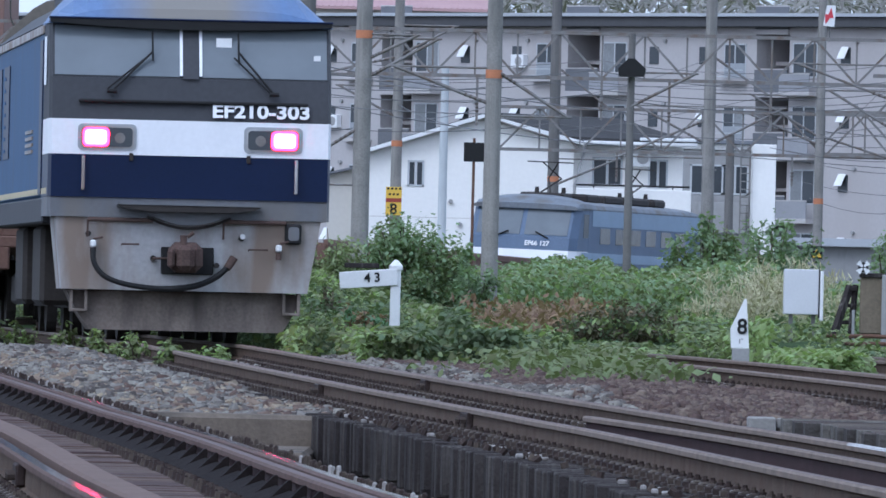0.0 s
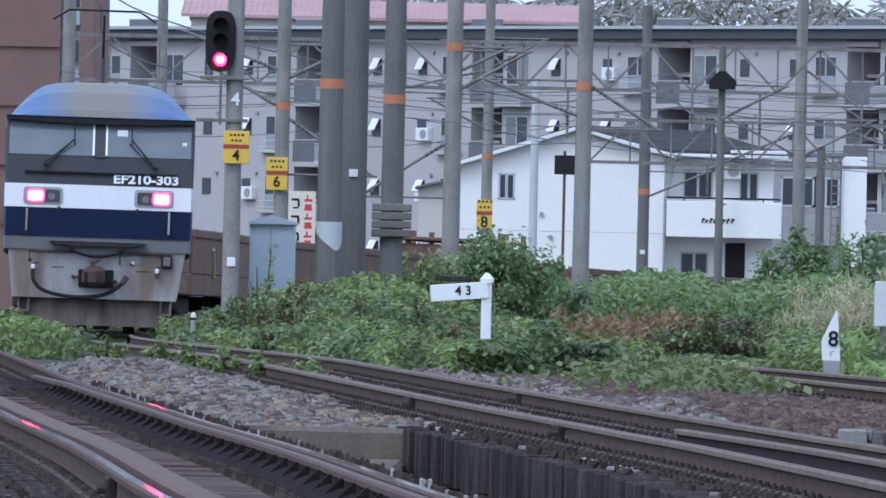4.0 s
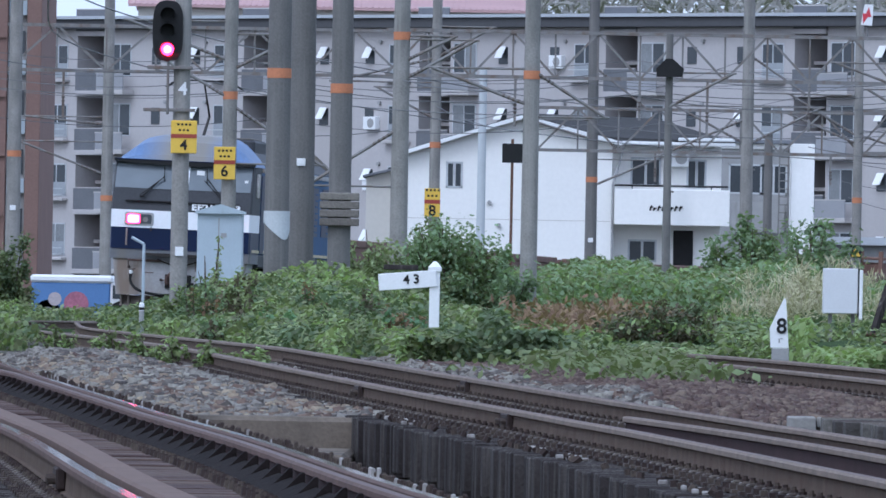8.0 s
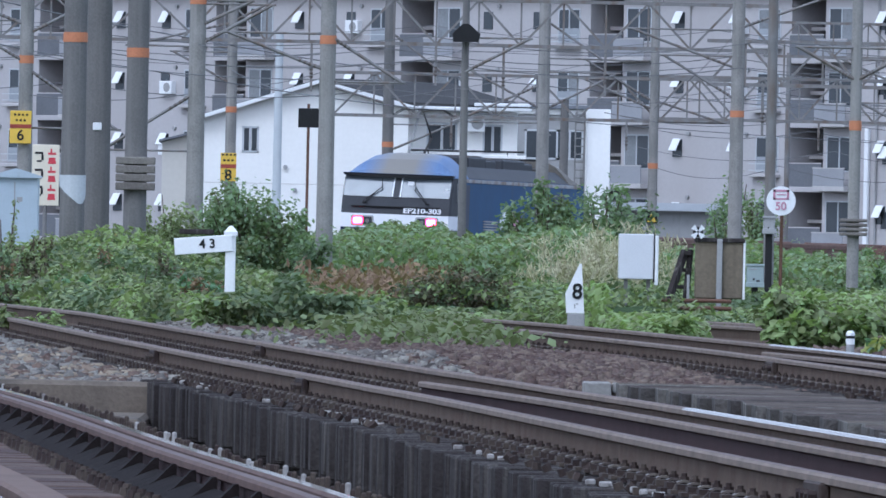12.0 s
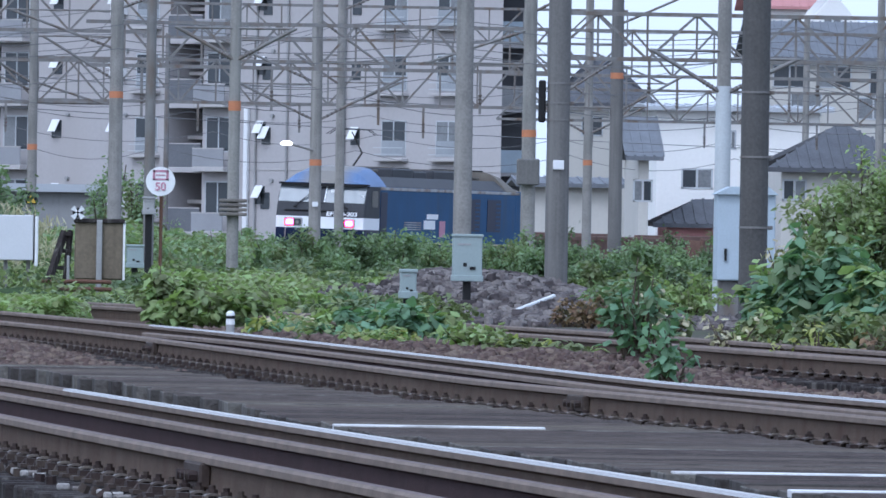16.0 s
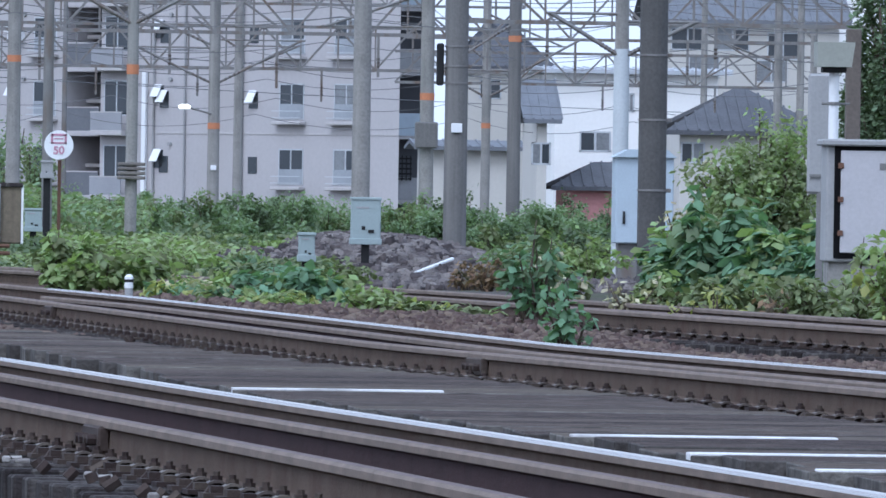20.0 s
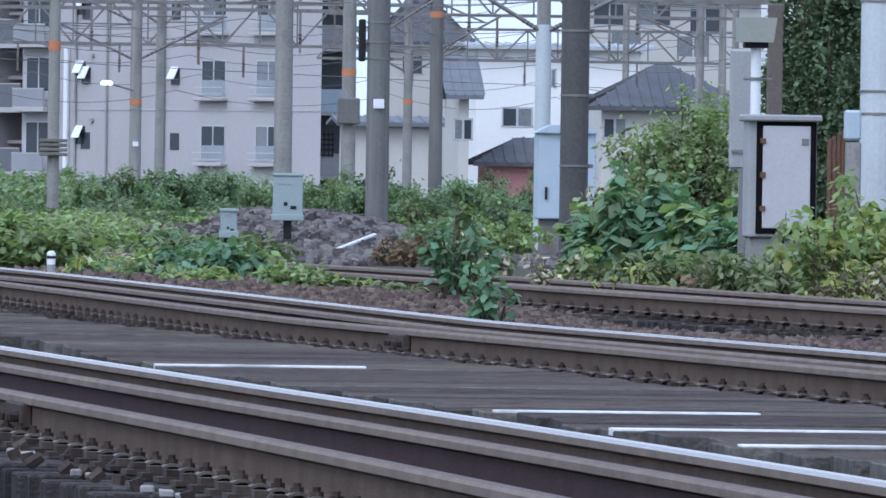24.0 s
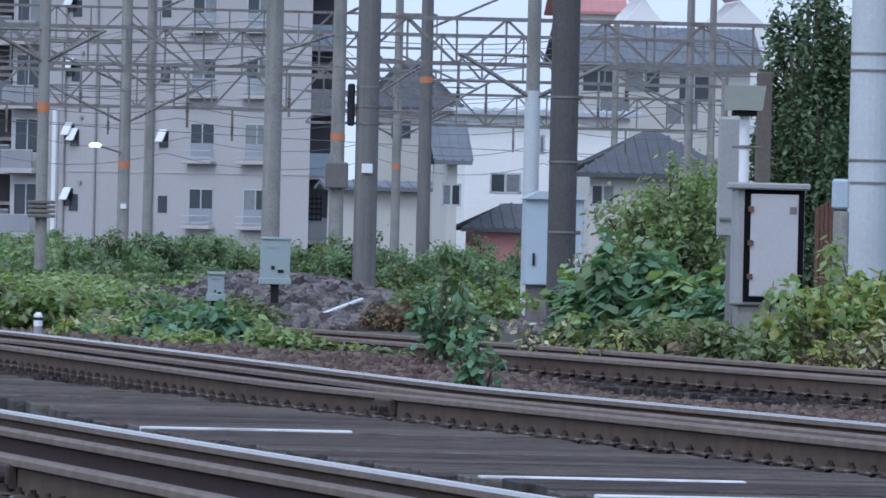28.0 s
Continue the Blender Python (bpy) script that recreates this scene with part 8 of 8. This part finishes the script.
    for y0, y1, w, z in ((4.4, 6.6, 0.95, 3.86), (7.0, 8.4, 0.85, 3.8), (8.8, 11.6, 0.95, 3.84), (12.0, 13.4, 0.8, 3.78)):
        bx = part("roof_box", Mesh().box(-w, w, y0, y1, 3.5, z, 0.05), LOCO_GREY, t)
        part("roof_grille", Mesh().box(-w + 0.1, w - 0.1, y0 + 0.1, y1 - 0.1, z, z + 0.03, 0.01), LOCO_SOOT, bx)
    rings = []
    for y, w, ze, zt in ((L - 2.4, W, 3.27, 3.88), (L - 1.6, W, 3.27, 3.80), (L - 0.6, W, 3.26, 3.40)):
        rings.append([(x * w, y, ze + (zt - ze) * z) for x, z in prof] + [(-w, y, 3.25), (w, y, 3.25)])
    part("cab_roof", Mesh().loft(rings), LOCO_SOOT, t, "sooty domed cab roof")
    pantograph(t, 3.4, 3.72, 5.02)
    pantograph(t, 14.4, 3.6, 4.0, False)
    # skirt, coupler and plough
    part("skirt", Mesh().loft([[(-1.28, 0.12, 0.53), (1.24, 0.12, 0.53), (1.24, 1.4, 0.53), (-1.28, 1.4, 0.53)], [(-1.36, 0.06, 1.268), (1.36, 0.06, 1.268), (1.36, 1.5, 1.268), (-1.36, 1.5, 1.268)]]), LOCO_SKIRT, t, "stained grey skirt")
    part("plough", Mesh().loft([[(-0.98, 0.30, 0.12), (1.0, 0.30, 0.12), (1.0, 1.2, 0.12), (-0.98, 1.2, 0.12)], [(-1.12, 0.30, 0.32), (1.12, 0.30, 0.32), (1.12, 1.2, 0.32), (-1.12, 1.2, 0.32)], [(-1.22, 0.34, 0.52), (1.2, 0.34, 0.52), (1.2, 1.2, 0.52), (-1.22, 1.2, 0.52)]]), PLOUGH, t, "dirty plough")
    for x in (-1.1, 1.08):
        part("foot_step", Mesh().box(x - 0.09, x + 0.09, 0.14, 0.34, 0.30, 0.33, 0.006).box(x - 0.09, x - 0.06, 0.16, 0.34, 0.33, 0.53).box(x + 0.06, x + 0.09, 0.16, 0.34, 0.33, 0.53), PLOUGH, t)
    part("step", Mesh().prism([(-0.74, 1.40), (-0.66, 1.365), (-0.4, 1.335), (0.4, 1.335), (0.66, 1.365), (0.74, 1.40)], -0.2, 0.06), LOCO_DIRT, t, "dark curved step above the coupler")
    part("step_plate", Mesh().prism([(-0.72, 1.402), (0.72, 1.402), (0.72, 1.415), (-0.72, 1.415)], -0.21, 0.06), BAND_GREY, t)
    part("apron", Mesh().prism([(0.42 * c, 1.20 + 0.12 * c * c) for c in np.linspace(-1, 1, 9)] + [(0.42, 1.33), (-0.42, 1.33)], -0.06, 0.05), BAND_GREY, t, "grey curved apron")
    part("coupler_pocket", Mesh().box(-0.27, 0.27, 0.05, 0.09, 0.7, 0.98, 0.01), BLACK, t)
    part("coupler", Mesh().box(-0.2, 0.14, -0.36, 0.2, 0.72, 1.03, 0.07).box(-0.13, 0.05, -0.45, -0.3, 0.74, 1.0, 0.05).box(-0.22, -0.15, -0.42, -0.2, 0.76, 0.96, 0.03).rod((-0.06, -0.3, 1.0), (-0.06, -0.3, 1.1), 0.035).rod((-0.02, -0.28, 1.08), (0.04, -0.28, 1.13), 0.02), COUPLER, t, "dark knuckle coupler")
    part("air_hose", hose([(-0.97, -0.05, 0.95), (-0.97, -0.08, 0.80), (-0.86, -0.1, 0.66), (-0.66, -0.1, 0.59), (-0.4, -0.08, 0.555), (-0.2, -0.06, 0.55)], 0.028), BLACK, t, "black hanging air hose")
    part("air_hose", hose([(0.47, -0.05, 0.86), (0.42, -0.08, 0.80), (0.3, -0.1, 0.68), (0.1, -0.1, 0.585), (-0.1, -0.08, 0.555), (-0.25, -0.06, 0.55)], 0.032), BLACK, t, "black hanging air hose")
    part("hose_coupling", Mesh().rod((0.47, -0.05, 0.88), (0.40, -0.09, 0.77), 0.045, 0.04, 10), COUPLER, t)
    # bent lifting bar, bolts and rust runs on the skirt
    arc = [(0.42 * c, -0.06, 1.17 + 0.11 * c * c) for c in np.linspace(-1, 1, 9)]
    part("lifting_bar", tube(arc, 0.015), LOCO_DIRT, t, "thin bent bar above the coupler")
    for x, z in ((-1.02, 1.1), (0.55, 1.08), (-0.35, 0.86), (0.3, 0.8)):
        part("bolt", Mesh().disc((x, 0.03, z), 0.03, 0.06, 10), LOCO_DIRT, t)
    for x, z in ((-0.97, 0.96), (0.93, 0.95)):
        part("hose_cock", Mesh().box(x - 0.03, x + 0.03, -0.06, 0.08, z, z + 0.075, 0.015), WHITE, t)
        part("cock_handle", Mesh().rod((x, -0.04, z + 0.085), (x + 0.1, -0.04, z + 0.105), 0.012), COUPLER, t)
        part("hose_stub", Mesh().rod((x, 0.0, z - 0.08), (x, 0.0, z), 0.03), COUPLER, t)
    jb = part("jumper_box", Mesh().box(0.99, 1.16, -0.02, 0.08, 1.03, 1.24, 0.02), BLACK, t)
    part("jumper_lid", Mesh().prism(rounded(1.08, 1.14, 0.055, 0.07, 0.03), -0.03, -0.02), BAND_GREY, jb)
    for x0, x1, z, r in ((-1.03, -0.36, 1.245, 0.022), (0.36, 1.0, 1.245, 0.022), (0.62, 0.82, 0.97, 0.009), (-0.68, -0.5, 1.0, 0.009), (-0.36, -0.2, 0.86, 0.012)):
        part("hand_bar", Mesh().rod((x0, -0.02, z), (x1, -0.02, z), r).rod((x0, -0.02, z), (x0, -0.02, z - (0.18 if r > 0.02 else 0.02)), r * 0.5), COUPLER, t)
    part("lamp_socket", Mesh().disc((0.56, 0.02, 1.1), 0.028, 0.05, 10), WHITE, t)
    for y in (5.2, 10.0):
        part("under_box", Mesh().box(-1.3, 1.3, y, y + 2.1, 0.35, 1.2, 0.05), LOCO_DIRT, t)
    for y in (3.2, 8.8, 14.4):
        bogie(t, y)
    return t


def old_locomotive():
    """An older blue electric locomotive with a raked nose; nearest end at y = 0."""
    t = thing("old_electric_locomotive", "older blue electric locomotive with cream-lined raked nose", "locomotive")
    W, L = 1.4, 17.8
    nose = [(1.2, 1.93, OLD_BLUE, "lower_nose"), (1.932, 2.2, LOCO_WHITE, "white_stripe"), (2.202, 2.52, OLD_BLUE, "number_band"), (2.522, 3.3, OLD_BLUE, "window_surround")]
    lean = lambda z: float(np.interp(z, [1.2, 1.9, 2.5, 3.3], [0.25, 0.06, 0.2, 0.72]))
    for z0, z1, mt, nm in nose:
        part(nm, Mesh().loft([[(-W + 0.15, lean(z), z), (W - 0.15, lean(z), z), (W, lean(z) + 0.35, z), (W, 1.8, z), (-W, 1.8, z), (-W, lean(z) + 0.35, z)] for z in (z0, z1)]), mt, t)
    for s in (-1, 1):
        ws = part("windscreen", Mesh().loft([[(s * 0.06, lean(z) - 0.02, z), (s * 1.18, lean(z) - 0.02, z), (s * 1.18, lean(z) + 0.02, z), (s * 0.06, lean(z) + 0.02, z)] for z in (2.58, 3.22)]), CAB_GLASS, t, "large raked windscreen")
        part("wiper", Mesh().rod((s * 0.7, lean(2.5) - 0.05, 2.5), (s * 0.35, lean(2.66) - 0.05, 2.66), 0.02), BLACK, ws)
        o = lambda a: (min(s * W, s * (W + a)), max(s * W, s * (W + a)))
        part("cab_window", Mesh().box(*o(0.012), 1.15, 1.75, 2.55, 3.15), CAB_GLASS, t)
        part("upper_panel", Mesh().box(*o(0.010), 2.2, L - 1.8, 2.86, 3.26), OLD_PALE, t, "pale blue upper side panel")
        for k in range(6):
            part("side_window", Mesh().box(*o(0.012), 3.2 + 1.9 * k, 4.4 + 1.9 * k, 2.42, 2.82), CURTAINED, t)
        part("cream_line", Mesh().box(*o(0.01), 1.0, L - 1, 1.95, 2.18), OLD_PALE, t)
    num = part("number", text_mesh("EF66 127", 0.17, LOCO_WHITE, 0.01, 0.03), None, t, "white running number EF66 127")
    num.matrix_local = Matrix.Translation((0.42, lean(2.36) - 0.012, 2.36)) @ Matrix.Rotation(radians(-13), 4, "X")
    part("body", Mesh().box(-W, W, 1.8, L - 1.5, 1.2, 3.3, 0.03), OLD_BLUE, t)
    part("far_nose", Mesh().loft([[(-W, L - 1.5, 1.2), (W, L - 1.5, 1.2), (W, L - 1.5, 3.3), (-W, L - 1.5, 3.3)], [(-1.2, L - 0.1, 1.2), (1.2, L - 0.1, 1.2), (1.2, L - 0.7, 3.3), (-1.2, L - 0.7, 3.3)]]), OLD_BLUE, t)
    prof = curved_roof(1.0, 0.0, 1.0, 11)
    rings = []
    for y, w, zt in ((0.56, W - 0.05, 3.38), (1.0, W, 3.56), (1.8, W, 3.62), (2.6, W, 3.52), (L - 2.5, W, 3.5), (L - 0.8, W - 0.1, 3.36)):
        rings.append([(x * w, y, 3.3 + (zt - 3.3) * z) for x, z in prof] + [(-w, y, 3.24), (w, y, 3.24)])
    part("roof", Mesh().loft(rings), OLD_ROOF, t, "blue-grey curved roof")
    for y0, y1 in ((3.8, 5.4), (6.0, 8.2), (9.0, 11.5), (12.2, 13.6)):
        part("roof_box", Mesh().box(-0.9, 0.9, y0, y1, 3.45, 3.68, 0.06), LOCO_DIRT, t)
    for y in (3.4, 13.6):
        g = Mesh().box(-0.5, 0.5, y - 0.7, y + 0.7, 3.5, 3.68, 0.05)
        for s in (-1, 1):
            g.rod((s * 0.14, y - 0.6, 3.66), (-s * 0.17, y + 0.5, 4.05), 0.022).rod((-s * 0.17, y + 0.5, 4.05), (s * 0.20, y - 0.1, 4.45), 0.018)
            g.rod((s * 0.35, y, 3.6), (s * 0.35, y, 3.82), 0.07, 0.05)
        g.bar((-0.6, y - 0.1, 4.46), (0.6, y - 0.1, 4.46), 0.1, 0.03)
        part("pantograph", g, LOCO_DIRT, t)
    part("under_frame", Mesh().box(-1.2, 1.2, 0.6, L - 0.6, 0.45, 1.2, 0.05), LOCO_DIRT, t)
    for y in (3.2, 8.9, 14.6):
        bogie(t, y)
    return t


OLD_ROOF = material("dusty_blue_roof", (0.17, 0.19, 0.22), 0.7, 0, 0.2, 1.5, 15, 0.05, stain=(0.13, 0.12, 0.11), stain_at=0.55)
OLD_PALE = material("pale_blue_panel", (0.25, 0.34, 0.46), 0.5, 0, 0.12, 1.5, 20, 0.03)
OLD_BLUE = material("old_blue_paint", (0.085, 0.13, 0.215), 0.5, 0, 0.15, 1.5, 20, 0.03)


def flat_wagon(loaded=False):
    """A rusty flat wagon with end stanchions and low frames; loaded: tall steel racks stand on it."""
    t = thing("open_wagon", "rusty brown low-sided wagon carrying tall steel racks" if loaded else "rusty brown low-sided open wagon", "wagon", group="train wagons")
    L = 17.7
    part("deck", Mesh().box(-1.25, 1.25, 0.3, L - 0.3, 0.98, 1.12, 0.02), WAGON, t)
    for s in (-1, 1):
        part("side_sill", Mesh().box(min(s * 1.12, s * 1.26), max(s * 1.12, s * 1.26), 0.3, L - 0.3, 0.72, 1.0, 0.02), WAGON, t)
        part("number_panel", Mesh().box(min(s * 1.262, s * 1.27), max(s * 1.262, s * 1.27), 8, 9.2, 0.78, 0.94), WHITE, t)
    for s in (-1, 1):
        part("side_wall", Mesh().box(min(s * 1.2, s * 1.26), max(s * 1.2, s * 1.26), 0.35, L - 0.35, 1.12, 1.78, 0.01), WAGON, t, "rust-brown low side wall")
        part("top_rail", Mesh().box(min(s * 1.16, s * 1.29), max(s * 1.16, s * 1.29), 0.35, L - 0.35, 1.78, 1.94, 0.02), WAGON, t)
    for y in (0.32, L - 0.38):
        part("end_wall", Mesh().box(-1.2, 1.2, y, y + 0.06, 1.12, 1.86, 0.01), WAGON, t)
    for y in (1.0, 16.2):
        for s in (-1, 1):
            part("end_post", Mesh().box(s * 1.14 - 0.05, s * 1.14 + 0.05, y, y + 0.4, 1.12, 1.36, 0.02), WAGON, t)
    for y in (4.6, 7.0, 9.3, 11.6, 13.9):
        part("bolster", Mesh().box(-1.15, 1.15, y, y + 0.25, 1.12, 1.26, 0.02), WAGON, t)
    for y in (4.4, 8.2) if loaded else ():
        rk = part("rack", Mesh().box(-1.15, 1.15, y, y + 3.0, 1.7, 1.82, 0.02).box(-1.15, 1.15, y, y + 3.0, 2.3, 2.38, 0.02), WAGON, t, "rust-brown steel rack")
        for yy in (y, y + 2.9):
            for s in (-1, 1):
                part("rack_post", Mesh().box(s * 1.1 - 0.06, s * 1.1 + 0.06, yy, yy + 0.1, 1.12, 2.55), WAGON, rk)
        part("rack_load", Mesh().box(-1.05, 1.05, y + 0.12, y + 2.85, 1.83, 2.22, 0.05), WAGON, rk)
        part("yellow_brace", Mesh().bar((1.2, y + 3.2, 1.2), (1.2, y + 3.5, 2.4), 0.06, 0.14), CREAM, rk, "pale yellow brace")
    part("yellow_lever", Mesh().bar((1.28, 5.4, 1.05), (1.28, 5.0, 1.6), 0.06, 0.09), CREAM, t, "pale yellow lever")
    for y in (2.6, L - 2.6):
        bogie(t, y, 1.8, 0.43)
    part("coupler", Mesh().box(-0.12, 0.12, -0.1, 0.4, 0.78, 1.0, 0.04).box(-0.12, 0.12, L - 0.4, L + 0.1, 0.78, 1.0, 0.04), LOCO_DIRT, t)
    return t


blue_loco = blue_locomotive()
old_loco = old_locomotive()
wagons = [flat_wagon()]
for k in range(8):
    wagons.append(flat_wagon(True) if k == 3 else copy_thing(wagons[0], Matrix()))

RUN = np.r_[0, np.cumsum(np.hypot(*np.diff(MAIN, axis=0).T))]
START = float(np.interp(125.0, MAIN[:, 1], RUN))


def on_line(s):
    x, y = float(np.interp(s, RUN, MAIN[:, 0])), float(np.interp(s, RUN, MAIN[:, 1]))
    return Vector((x, y, float(level(y))))


EASE_T = [0, 1.5, 3, 4.5, 5.5, 6.5, 7.5, 8.5, 9.5, 10.5, 11, 12, 13, 14, 15, 16, 17, 18, 19, 20, 28]
EASE_S = [0.90, 1.50, 2.10, 2.50, 2.60, 2.10, 1.20, 0.10, -0.70, -0.55, -0.47, -1.23, -2.49, -3.95, -4.87, -6.25, -7.50, -8.70, -9.40, -10.01, -13.01]


def riding(offset, length, t):
    """Pose of a vehicle whose near end runs offset metres ahead of the train's tail."""
    s = START + offset + 14.97 * t + 0.1018 * t * t + float(np.interp(t, EASE_T, EASE_S))
    a, b = on_line(s + length * 0.18), on_line(s + length * 0.82)
    d = (b - a).normalized()
    yaw = math.atan2(d.y, d.x) - math.pi / 2
    p0, p1, p2 = on_line(s - 15), on_line(s + length / 2), on_line(s + length + 15)
    bend = math.atan2(p2.x - p1.x, p2.y - p1.y) - math.atan2(p1.x - p0.x, p1.y - p0.y)
    cant = max(-0.045, min(0.045, bend * 0.55))
    o = a - d * length * 0.18
    return Matrix.Translation(o) @ Matrix.Rotation(yaw, 4, "Z") @ Matrix.Rotation(math.asin(d.z), 4, "X") @ Matrix.Rotation(cant, 4, "Y")


def motions():
    times = [0.5 * k for k in range(57)]
    walk(blue_loco, [(t, riding(0.0, 17.6, t)) for t in times])
    for k, w in enumerate(wagons):
        walk(w, [(t, riding(18.3 + 18.6 * k, 17.7, t)) for t in times])
    walk(old_loco, [(t, riding(187.2, 17.8, t)) for t in times])


motions()
